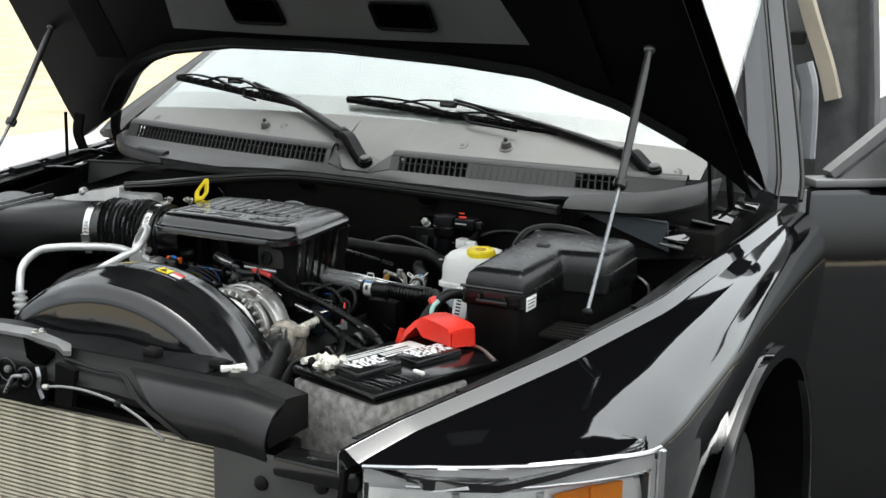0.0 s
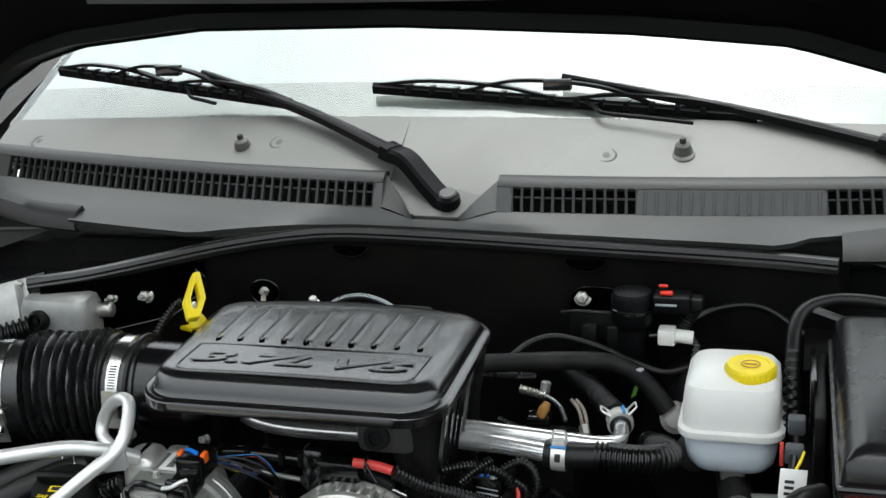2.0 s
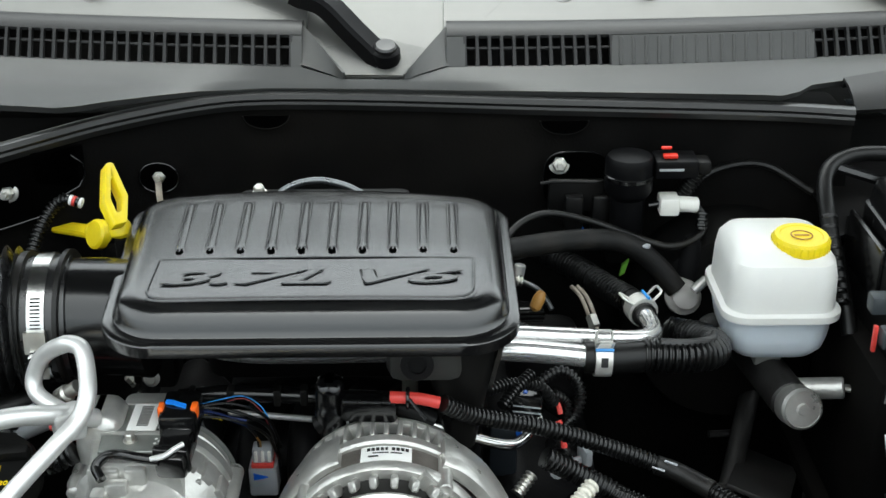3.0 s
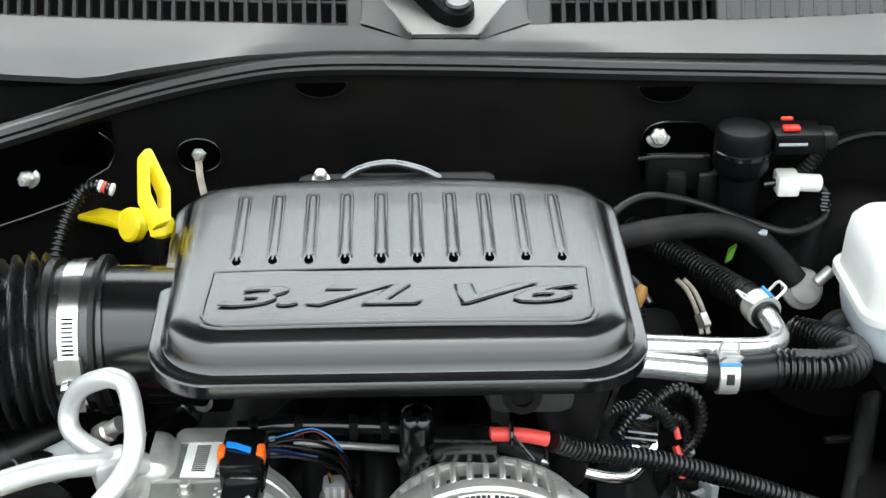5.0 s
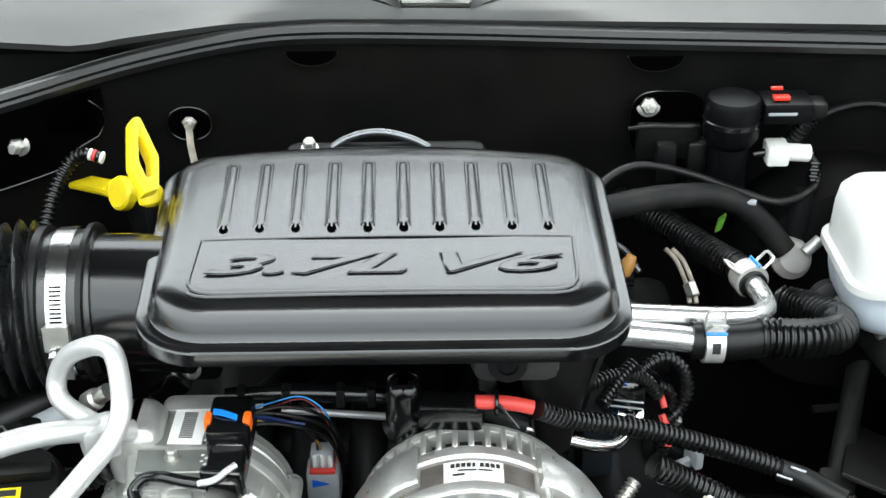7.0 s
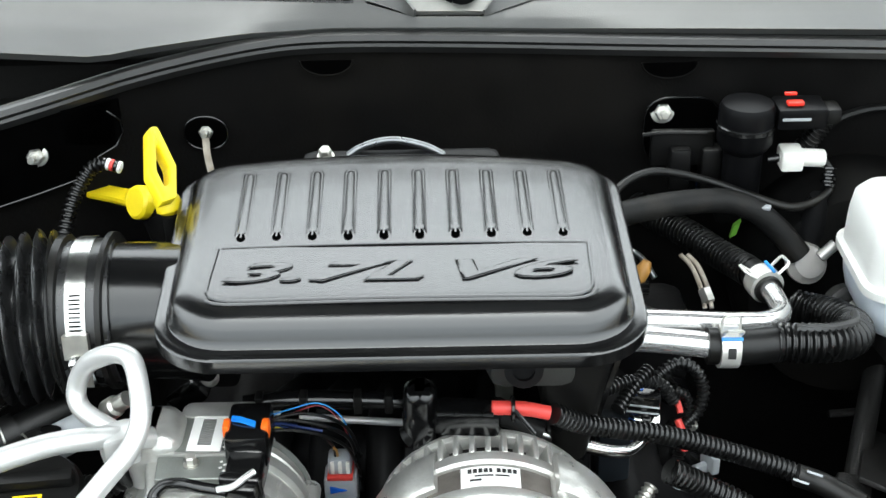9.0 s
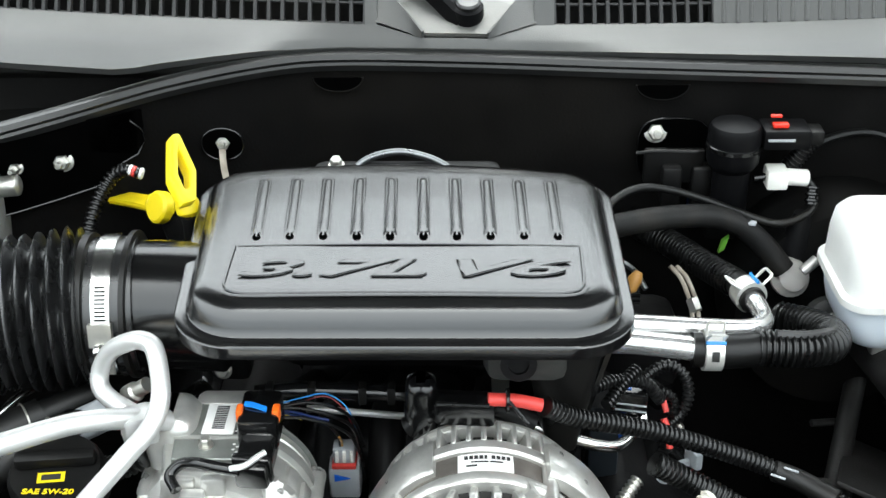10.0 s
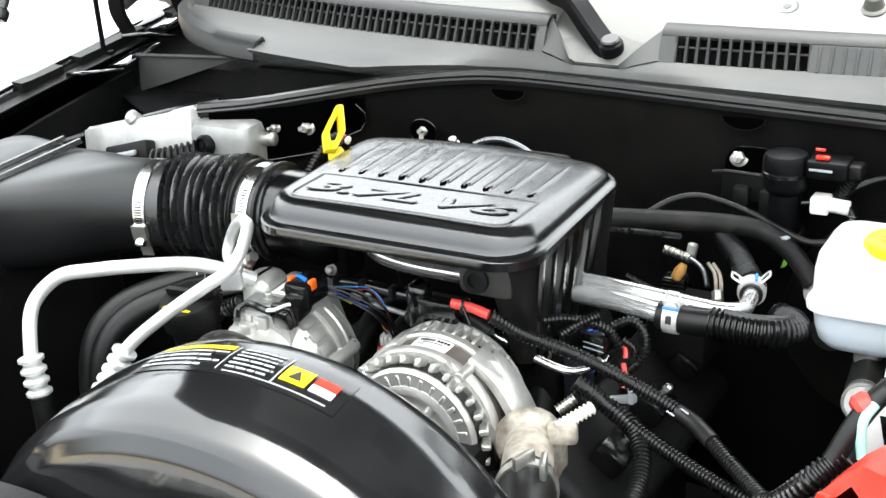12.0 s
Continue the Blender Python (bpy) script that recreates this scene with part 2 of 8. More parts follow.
def box(x0, x1, y0, y1, z0, z1, bev=0.003, turn=0.0, bm=None, seg=2, pivot=None):
    bm = bm or bmesh.new()
    c = Vector(((x0 + x1) / 2, (y0 + y1) / 2, (z0 + z1) / 2))
    tmp = bmesh.new()
    bmesh.ops.create_cube(tmp, size=1)
    bmesh.ops.scale(tmp, vec=(x1 - x0, y1 - y0, z1 - z0), verts=tmp.verts)
    if bev > 0:
        bmesh.ops.bevel(tmp, geom=tmp.edges[:], offset=min(bev, 0.45 * min(x1 - x0, y1 - y0, z1 - z0)), segments=seg, profile=0.5, affect="EDGES")
    p = Vector(pivot) if pivot else c
    bmesh.ops.transform(tmp, matrix=Matrix.Translation(p) @ Matrix.Rotation(radians(turn), 4, "Z") @ Matrix.Translation(c - p), verts=tmp.verts)
    return merge(bm, tmp)


def merge(bm, tmp):
    me = bpy.data.meshes.new("tmp")
    tmp.to_mesh(me)
    tmp.free()
    bm.from_mesh(me)
    bpy.data.meshes.remove(me)
    return bm


def moved(bm, m):
    bmesh.ops.transform(bm, matrix=m, verts=bm.verts)
    return bm


def loft(sections, closed=True, cap=True, bm=None):
    """A skin over rings of equal count."""
    bm = bm or bmesh.new()
    rings = [[bm.verts.new(p) for p in s] for s in sections]
    n = len(rings[0])
    for a, b in zip(rings, rings[1:]):
        for i in range(n if closed else n - 1):
            j = (i + 1) % n
            bm.faces.new((a[i], a[j], b[j], b[i]))
    if cap and closed:
        bm.faces.new(rings[0][::-1])
        bm.faces.new(rings[-1])
    return bm


def rrect(x0, x1, y0, y1, r, n=6):
    """Points of a rounded rectangle, anticlockwise."""
    out = []
    for cx, cy, a in ((x1 - r, y0 + r, -90), (x1 - r, y1 - r, 0), (x0 + r, y1 - r, 90), (x0 + r, y0 + r, 180)):
        for i in range(n + 1):
            t = radians(a + 90 * i / n)
            out.append((cx + r * math.cos(t), cy + r * math.sin(t)))
    return out


def spline(pts, res=8):
    """Points along a smooth curve through pts."""
    p = [Vector(q) for q in pts]
    if len(p) == 2:
        return [p[0].lerp(p[1], i / res) for i in range(res + 1)]
    p = [2 * p[0] - p[1]] + p + [2 * p[-1] - p[-2]]
    out = []
    for i in range(1, len(p) - 2):
        for k in range(res):
            t = k / res
            a, b, c, d = p[i - 1], p[i], p[i + 1], p[i + 2]
            out.append(0.5 * ((2 * b) + (c - a) * t + (2 * a - 5 * b + 4 * c - d) * t * t + (3 * b - a - 3 * c + d) * t ** 3))
    return out + [p[-2].copy()]


def sweep(path, ring, bm=None, cap=True):
    """Rings carried along a path without twist; ring(i, s) gives points in the plane, s the metres gone."""
    bm = bm or bmesh.new()
    up = Vector((0, 0, 1))
    d0 = (path[1] - path[0]).normalized()
    side = d0.cross(up)
    side = side.normalized() if side.length > 0.1 else Vector((1, 0, 0))
    s, rings = 0.0, []
    for i, p in enumerate(path):
        d = (path[min(i + 1, len(path) - 1)] - path[max(i - 1, 0)]).normalized()
        side = (side - d * side.dot(d)).normalized()
        top = side.cross(d)
        if i:
            s += (p - path[i - 1]).length
        rings.append([p + side * a + top * b for a, b in ring(i, s)])
    return loft(rings, True, cap, bm)


def circle(r, n=12):
    return [(r * math.cos(2 * math.pi * k / n), r * math.sin(2 * math.pi * k / n)) for k in range(n)]


def tube(pts, r, n=12, res=8, bm=None):
    return sweep(spline(pts, res), lambda i, s: circle(r, n), bm)


def ridged(pts, r, pitch, depth, n=12, bm=None):
    """A corrugated hose: each ridge a raised ring."""
    fine = spline(pts, 24)
    total = sum((b - a).length for a, b in zip(fine, fine[1:]))
    count = max(4, int(total / pitch * 4))
    path, want, s = [fine[0]], 1, 0.0
    for a, b in zip(fine, fine[1:]):
        step = (b - a).length
        while want <= count and s + step >= total * want / count - 1e-9:
            path.append(a.lerp(b, min(1, max(0, (total * want / count - s) / max(step, 1e-9)))))
            want += 1
        s += step
    return sweep(path, lambda i, s: circle(r + depth * (0.5 if i % 4 in (0, 1) else -0.5), n), bm)


def lathe(profile, at, axis=(0, 0, 1), n=32, bm=None):
    """A turned body: (radius, along the axis)."""
    q = Vector(axis).normalized().to_track_quat("Z", "Y").to_matrix()
    secs = [[Vector(at) + q @ Vector((max(r, 1e-4) * math.cos(2 * math.pi * k / n), max(r, 1e-4) * math.sin(2 * math.pi * k / n), h)) for k in range(n)] for r, h in profile]
    return loft(secs, True, True, bm)


def rod(a, b, r, n=12, bm=None, bev=0.15):
    a, b = Vector(a), Vector(b)
    L = (b - a).length
    return lathe([(r * (1 - bev), 0), (r, r * bev), (r, L - r * bev), (r * (1 - bev), L)], a, b - a, n, bm)


def grid(f, us, vs, bm=None, thick=0.0):
    """A sheet f(u, v) -> place; given a thickness, a shell."""
    bm = bm or bmesh.new()
    vv = [[bm.verts.new(f(u, v)) for v in vs] for u in us]
    faces = [bm.faces.new((vv[i][j], vv[i + 1][j], vv[i + 1][j + 1], vv[i][j + 1])) for i in range(len(us) - 1) for j in range(len(vs) - 1)]
    if thick:
        bmesh.ops.recalc_face_normals(bm, faces=faces)
        bmesh.ops.solidify(bm, geom=faces, thickness=thick)
    return bm


def steps(a, b, n):
    return [a + (b - a) * i / n for i in range(n + 1)]


def lerp_table(table, x):
    """Straight-line look-up in a short table of (x, value)."""
    if x <= table[0][0]:
        return table[0][1]
    for (a, va), (b, vb) in zip(table, table[1:]):
        if x <= b:
            return va + (vb - va) * (x - a) / (b - a)
    return table[-1][1]


def bolt(name, at, axis, r, material, parent=None, label="", thick=0.007):
    bm = lathe([(r * 1.35, 0), (r * 1.35, thick * 0.25), (r * 1.0, thick * 0.3)], at, axis, 20)
    lathe([(r * 0.9, thick * 0.25), (r, thick * 0.4), (r, thick), (r * 0.8, thick * 1.15)], at, axis, 6, bm)
    return part(name, bm, material, parent, label, 30)


def lettering(name, body, x0, x1, y0, y1, z, material, parent, shear=0.0, depth=0.0015, label=""):
    """Raised letters that fill a box on a level face."""
    cu = bpy.data.curves.new("text", "FONT")
    cu.body, cu.extrude, cu.bevel_depth, cu.shear, cu.resolution_u, cu.bevel_resolution = body, 0.008, 0.030, shear, 3, 3
    cu.offset = 0.0
    ob = bpy.data.objects.new("text", cu)
    scene.collection.objects.link(ob)
    dg = bpy.context.evaluated_depsgraph_get()
    me = bpy.data.meshes.new_from_object(ob.evaluated_get(dg))
    bpy.data.objects.remove(ob)
    bpy.data.curves.remove(cu)
    bm = bmesh.new()
    bm.from_mesh(me)
    bpy.data.meshes.remove(me)
    xs, ys, zs = zip(*[v.co for v in bm.verts])
    for v in bm.verts:
        v.co = Vector((x0 + (x1 - x0) * (v.co.x - min(xs)) / (max(xs) - min(xs)), y0 + (y1 - y0) * (v.co.y - min(ys)) / (max(ys) - min(ys)), z + depth * (v.co.z - min(zs)) / (max(zs) - min(zs))))
    return part(name, bm, material, parent, label, 50)


# ---- ground ----
g = bmesh.new()
bmesh.ops.create_grid(g, x_segments=8, y_segments=8, size=600)
ground = part("ground", g, GROUND, None)
tagged(ground, "pale sandy gravel ground round the car", "ground", kind="structure")

pad = part("pavement", box(-7.5, -1.25, -60.0, 60.0, -0.15, 0.03, 0.02), PAVING, None)
tagged(pad, "pale concrete paving beside the car", "pavement", kind="structure")
road = part("road", box(-1.246, 60.0, -60.0, 60.0, -0.15, 0.026, 0.02), ASPHALT, None)
tagged(road, "dark asphalt under and before the car", "road", kind="structure")

# ---- car body ----
car = thing("car", (0, 0.9, 0.03), "black car with open hood and open driver door on sandy ground", "car")


def y_cowl(x):
    return 0.07 + 0.22 * x * x - 0.02 * x


def z_cowl(x):
    return 1.212 - 0.01 * x - 0.015 * x * x


def notch(x):
    """How much of the cowl's height is left at x: it dips to nothing round the wiper spindle."""
    return min(1, max(0, (-0.005 - x) / 0.045, (x - 0.062) / 0.045))


VENTS = ((-0.700, -0.062, 46), (0.127, 0.288, 12), (0.521, 0.619, 7))
xs = sorted(set(steps(-0.74, 0.74, 74) + [v for a, b, n in VENTS for v in (a, b)] + [-0.05, -0.02, -0.005, 0.062, 0.08, 0.107]))


SEAL = [(-0.49, -0.118, 1.118), (-0.42, -0.092, 1.124), (-0.35, -0.060, 1.133), (-0.258, -0.010, 1.144), (-0.165, 0.027, 1.151), (-0.09, 0.040, 1.153), (0.04, 0.034, 1.153), (0.2, 0.020, 1.152), (0.44, 0.0, 1.151), (0.536, -0.012, 1.149)]


def seal_y(x):
    return lerp_table([(p[0], p[1]) for p in SEAL], x)


def skirt(x, v):
    """Sloping face below the grilles, then a level shelf that runs out over the hood seal."""
    y, z = y_cowl(x), z_cowl(x)
    edge = Vector((x, max(y - lerp_table([(-0.74, 0.036), (-0.70, 0.045), (-0.525, 0.078), (-0.50, 0.115), (0.46, 0.115), (0.50, 0.075), (0.74, 0.036)], x), seal_y(x) + 0.007), 1.161))
    mid = Vector((x, max(y - 0.034, edge.y + 0.004), 1.168))
    top = mid.lerp(Vector((x, y - 0.016, z - 0.033)), notch(x))
    return [edge + Vector((0, 0.003, -0.004)), edge, edge.lerp(mid, 0.5) + Vector((0, 0, 0.001)), mid, top][v]


part("cowl_skirt", grid(skirt, xs, range(5), thick=-0.003), COWL, car, "weathered grey plastic cowl skirt")


def lip(x, v):
    y, z = y_cowl(x), z_cowl(x)
    return Vector((x, y + (-0.001, 0.004, 0.013, 0.024, 0.026)[v], z + (-0.002, 0.004, 0.008, 0.006, -0.004)[v]))


lip_l = [x for x in xs if x <= -0.05]
lip_r = [x for x in xs if x >= 0.107]
part("cowl_lip", grid(lip, lip_l, range(5), thick=-0.003), COWL_EDGE, car, "dark cowl lip")
part("cowl_lip", grid(lip, lip_r, range(5), thick=-0.003), COWL_EDGE, car, "dark cowl lip")


def band(x, v):
    y, z = y_cowl(x), z_cowl(x)
    return Vector((x, y - 0.016, z - 0.033)).lerp(Vector((x, y - 0.001, z - 0.002)), v)


for a, b in ((-0.74, -0.700), (-0.062, -0.05), (0.107, 0.127), (0.288, 0.521), (0.619, 0.74)):
    part("cowl_band", grid(band, steps(a, b, 6), (0, 1), thick=-0.003), COWL, car)
for i in range(16):
    x = 0.2985 + 0.0143 * i
    part("cowl_rib", rod(band(x, 0.06) + Vector((0, -0.0022, 0.0008)), band(x, 0.95) + Vector((0, -0.0022, 0.0008)), 0.0026, 8), COWL, car)

slat_mesh = None
for k, (a, b, n) in enumerate(VENTS):
    grille = part("cowl_grille", grid(lambda x, v: band(x, v) + Vector((0, 0.03, -0.006)), steps(a, b, 12), (-0.1, 1.1), thick=-0.002), DARK, car, "black slotted air intake grille")
    for v in (0.02, 0.62, 0.98):
        part("rail", sweep([band(x, v) + Vector((0, 0.002, 0)) for x in steps(a, b, 30)], lambda i, s: circle(0.0018, 6)), COWL_EDGE, grille)
    for i in range(n + 1):
        x = a + (b - a) * i / n
        if slat_mesh is None:
            first = part("slat", loft([[(x, y + 0.45 * z, z) for x, y in ((w, -0.003), (w, 0.003), (-w, 0.003), (-w, -0.003))] for z, w in ((-0.0176, 0.0064), (-0.0160, 0.0046), (-0.0142, 0.0030), (-0.0118, 0.0019), (0.0150, 0.0016), (0.0172, 0.0024))]), COWL_EDGE, None)
            slat_mesh, first.parent = first.data, grille
            ob = first
        else:
            ob = new("slat", slat_mesh)
            ob.parent = grille
        ob.location = band(x, 0.5) - base_of(grille)
        ob.rotation_euler[2] = math.atan(0.44 * x)


PANEL_RIGHT = [(0.148, 0.112), (0.187, 0.157), (0.214, 0.188)]
PANEL_LEFT = [(-0.075, 0.116), (-0.146, 0.150), (-0.207, 0.180), (-0.232, 0.192)]


# pale panel that runs from the lip up to the glass
def panel(x, v):
    y, z = y_cowl(x), z_cowl(x)
    start = Vector((x, y + 0.024, z - 0.002)) if notch(x) > 0.999 else skirt(x, 4) + Vector((0, 0.003, 0.001))
    end = Vector((x, 0.206 + 0.17 * x * x, 1.2710 - 0.055 * x * x))
    p = start.lerp(end, v)
    return p


part("pale_cowl_panel", grid(panel, sorted(steps(-0.76, 0.76, 152) + [-0.0502, -0.0498, 0.1068, 0.1072]), steps(0, 1, 8), thick=-0.003), CREAM, car, "pale dusty moulded panel below the windscreen")
for x, y in ((-0.292, 0.162), (0.338, 0.165)):
    z = panel(x, min(1, (y - y_cowl(x) - 0.024) / 0.1)).z
    nz = part("washer_nozzle", lathe([(0.0125, -0.004), (0.0125, 0.003), (0.0108, 0.009), (0.0098, 0.014), (0.006, 0.017)], (x, y, z - 0.001), (0, -0.4, 1), 20), NOZZLE, car)
    part("nozzle_base", lathe([(0.016, -0.003), (0.0158, 0.0), (0.014, 0.0014), (0.012, 0.0018)], (x, y - 0.003, z - 0.002), (0, -0.4, 1), 24), NOZZLE, nz, "flat grey foot")
    part("jet", lathe([(0.0045, 0), (0.0045, 0.006), (0.003, 0.008)], (x, y - 0.006, z + 0.014), (0, -0.4, 1), 12), INK, nz)
for x, y in ((-0.236, 0.166), (0.238, 0.150), (0.705, 0.212), (-0.672, 0.232)):
    v = (y - panel(x, 0).y) / (panel(x, 1).y - panel(x, 0).y)
    p = panel(x, v)
    part("panel_clip", lathe([(0.0155, -0.002), (0.0155, 0.0018), (0.0130, 0.0032), (0.0105, 0.0018), (0.006, 0.0018), (0.005, 0.0034), (0.001, 0.0036)], p, (0, -0.5, 1), 24), COWL, car, "grey push clip")
for x0, x1 in ((-0.052, -0.003), (0.109, 0.060)):
    part("cowl_end_plate", grid(lambda k, v: skirt(x0 + (x1 - x0) * k, 4).lerp(Vector((x0 + (x1 - x0) * k, y_cowl(x0) + 0.020 - 0.05 * k, z_cowl(x0) + 0.004 - 0.040 * k)), v) + Vector((0, 0, 0.002)), steps(0, 1, 8), steps(0, 1, 3), thick=-0.003), COWL, car)
# Darker strip on the panel: shade below the wiper arm put into colour.
part("spindle_shade", grid(lambda x, v: panel(x, v * (0.08 + 0.20 * max(0.0, math.cos((x - 0.0285) / 0.078 * math.pi / 2)))) + Vector((0, -0.001, 0.003)), steps(-0.0495, 0.1065, 30), steps(0, 1, 6), thick=-0.002), ARMSHADE, car, "grey strip painted as the wiper arm's shade round the spindle", 60)
on_panel = lambda x, y: panel(x, (y - panel(x, 0).y) / (panel(x, 1).y - panel(x, 0).y)) + Vector((0, -0.0005, 0.0012))
# raised ring, greyer, for the shading of the dent round the wiper spindle
part("spindle_ring", grid(lambda a, v: on_panel(0.060 + (0.038 + 0.016 * v) * math.cos(a), 0.112 + (0.030 + 0.015 * v) * math.sin(a)) + Vector((0, -0.0006, 0.0014)) * math.sin(math.pi * v), steps(0.25, 2.9, 24), steps(0, 1, 6)), NOZZLE, car, "", 60)
for border in (PANEL_RIGHT, PANEL_LEFT):
    part("panel_edge", sweep([on_panel(p.x, p.y) for p in spline([(x, y, 0) for x, y in border], 6)], lambda i, s: [(0.0045, -0.001), (0.0030, 0.0012), (-0.0030, 0.0012), (-0.0045, -0.001)]), CREAM, car, "moulded border of the pale panel", 60)


def glass_at(x, d):
    y0, z0 = 0.196 + 0.17 * x * x, 1.2645 - 0.055 * x * x
    return Vector((x * (1 - 0.13 * d), y0 + d * 0.87, z0 + d * 0.49))


windscreen = part("windscreen", grid(lambda x, d: glass_at(x, d), steps(-0.77, 0.77, 24), steps(0, 0.95, 8), thick=-0.0015), GLASS, car, "windscreen with sky reflected in it")
windscreen.visible_shadow = False
# Added sheets under the glass and behind: reflected sky put into their colour.
part("dash_top", grid(lambda x, d: glass_at(x, d) + Vector((0, 0.003, -0.0052 - 0.01 * d)), steps(-0.76, 0.76, 24), steps(-0.004, 0.10, 3), thick=0.002), DASHPALE, car, "pale dashboard edge toned for the glass's weaker reflection")
part("sky_sheen_sheet", grid(lambda x, d: glass_at(x, d) + Vector((0, 0.003, -0.0052 - 0.01 * d)), steps(-0.76, 0.76, 24), steps(0.1005, 0.95, 6), thick=0.002), SKYSHEEN, car, "pale sheet added behind the windscreen for its sky reflection")
part("cabin_back", box(-0.72, 0.80, 1.45, 1.5, 0.4, 1.75, 0.02), SKYSHEEN, car)
part("roof", box(-0.68, 0.68, 1.0, 2.4, 1.70, 1.76, 0.03), PAINT, car, "black roof")

# rubber seal on the bulkhead
seal_path = spline(SEAL, 8)
part("hood_seal", sweep(seal_path, lambda i, s: [(0.0085, -0.013), (0.0095, -0.007), (0.0075, -0.0045), (0.0095, -0.001), (0.006, 0.0035), (0.0, 0.0048), (-0.006, 0.0035), (-0.0095, -0.001), (-0.0075, -0.0045), (-0.0095, -0.007), (-0.0085, -0.013)]), SEALRUBBER, car, "black rubber hood seal")


# bulkhead below the seal, with half-round notches and bolt holes
def bulkhead(i, v):
    p = seal_path[i]
    return Vector((p.x, p.y + 0.000 - 0.004 * v, p.z - 0.012 - v * (p.z - 0.62)))


part("bulkhead", grid(bulkhead, range(len(seal_path)), (0, 0.2, 0.5, 1), thick=-0.01), FELT, car, "black felt-lined bulkhead")
part("cowl_floor", grid(lambda i, v: seal_path[i].lerp(Vector((seal_path[i].x * 1.05, y_cowl(seal_path[i].x) - 0.03, z_cowl(seal_path[i].x) - 0.075)), v) + Vector((0, 0.012, -0.04)), range(len(seal_path)), (0, 0.5, 1)), DARK, car)
# Black patches laid on the felt: shade of notches and holes as colour.
for x, w in ((-0.089, 0.025), (0.232, 0.026)):
    y = lerp_table([(p[0], p[1]) for p in SEAL], x)
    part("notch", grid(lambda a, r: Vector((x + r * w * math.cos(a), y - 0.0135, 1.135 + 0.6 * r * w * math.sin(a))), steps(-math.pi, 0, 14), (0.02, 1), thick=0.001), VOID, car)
    part("notch_rim", sweep([Vector((x + w * math.cos(a), y - 0.014, 1.135 + 0.6 * w * math.sin(a))) for a in steps(-math.pi, 0, 16)], lambda i, s: circle(0.0011, 6)), FELT, car)
for x, z, rx, rz in ((-0.205, 1.075, 0.021, 0.017), (0.247, 1.066, 0.036, 0.034)):
    y = lerp_table([(p[0], p[1]) for p in SEAL], x)
    pts = [(x + rx * (abs(math.cos(a)) ** (0.95 if rx < 0.03 else 0.6)) * (1 if math.cos(a) > 0 else -1), z + rz * (abs(math.sin(a)) ** (0.95 if rx < 0.03 else 0.6)) * (1 if math.sin(a) > 0 else -1)) for a in steps(0, 2 * math.pi, 28)]
    part("bulkhead_hole_shade", grid(lambda i, r: Vector((x + (pts[i][0] - x) * r, y - 0.0115 - 0.0005 * r, z + (pts[i][1] - z) * r)), range(len(pts)), (0.02, 1), thick=0.001), VOID, car)
    part("hole_rim", sweep([Vector((a, y - 0.0125, b)) for a, b in pts], lambda i, s: circle(0.0009, 6)), PLASTIC, car)
EDGE = [(-0.286, 1.116), (-0.276, 1.104), (-0.275, 1.092), (-0.282, 1.080), (-0.298, 1.073), (-0.307, 1.062), (-0.318, 1.055), (-0.35, 1.050), (-0.39, 1.044), (-0.43, 1.040), (-0.47, 1.036)]
part("bulkhead_hole_shade", grid(lambda i, r: Vector((EDGE[i][0], seal_y(EDGE[i][0]) - 0.0118, EDGE[i][1] * (1 - r) + r * (seal_y(EDGE[i][0]) * 0.15 + 1.128))), range(1, len(EDGE)), (0, 1), thick=0.001), VOID, car)
part("hole_rim", sweep([Vector((x, seal_y(x) - 0.0128, z)) for x, z in EDGE], lambda i, s: circle(0.0010, 6)), PLASTIC, car)
for at, r in (((-0.205, 0.008, 1.074), 0.0075), ((0.228, 0.006, 1.085), 0.0085), ((-0.346, -0.066, 1.086), 0.0075), ((-0.385, -0.085, 1.088), 0.005)):
    b = bolt("bulkhead_bolt", at, (0, -1, 0.25), r, ZINC, car, "zinc-plated bolt", 0.010)
    part("stud", rod(Vector(at) + Vector((0, -0.009, 0.002)), Vector(at) + Vector((0, -0.021, 0.004)), r * 0.45, 10), ZINC, b)
part("earth_strap", sweep(spline([(-0.205, -0.006, 1.072), (-0.204, -0.012, 1.056), (-0.200, -0.020, 1.035), (-0.197, -0.03, 1.0)], 6), lambda i, s: [(0.0032, -0.001), (0.0032, 0.001), (-0.0032, 0.001), (-0.0032, -0.001)]), RUST, car, "braided earth strap")

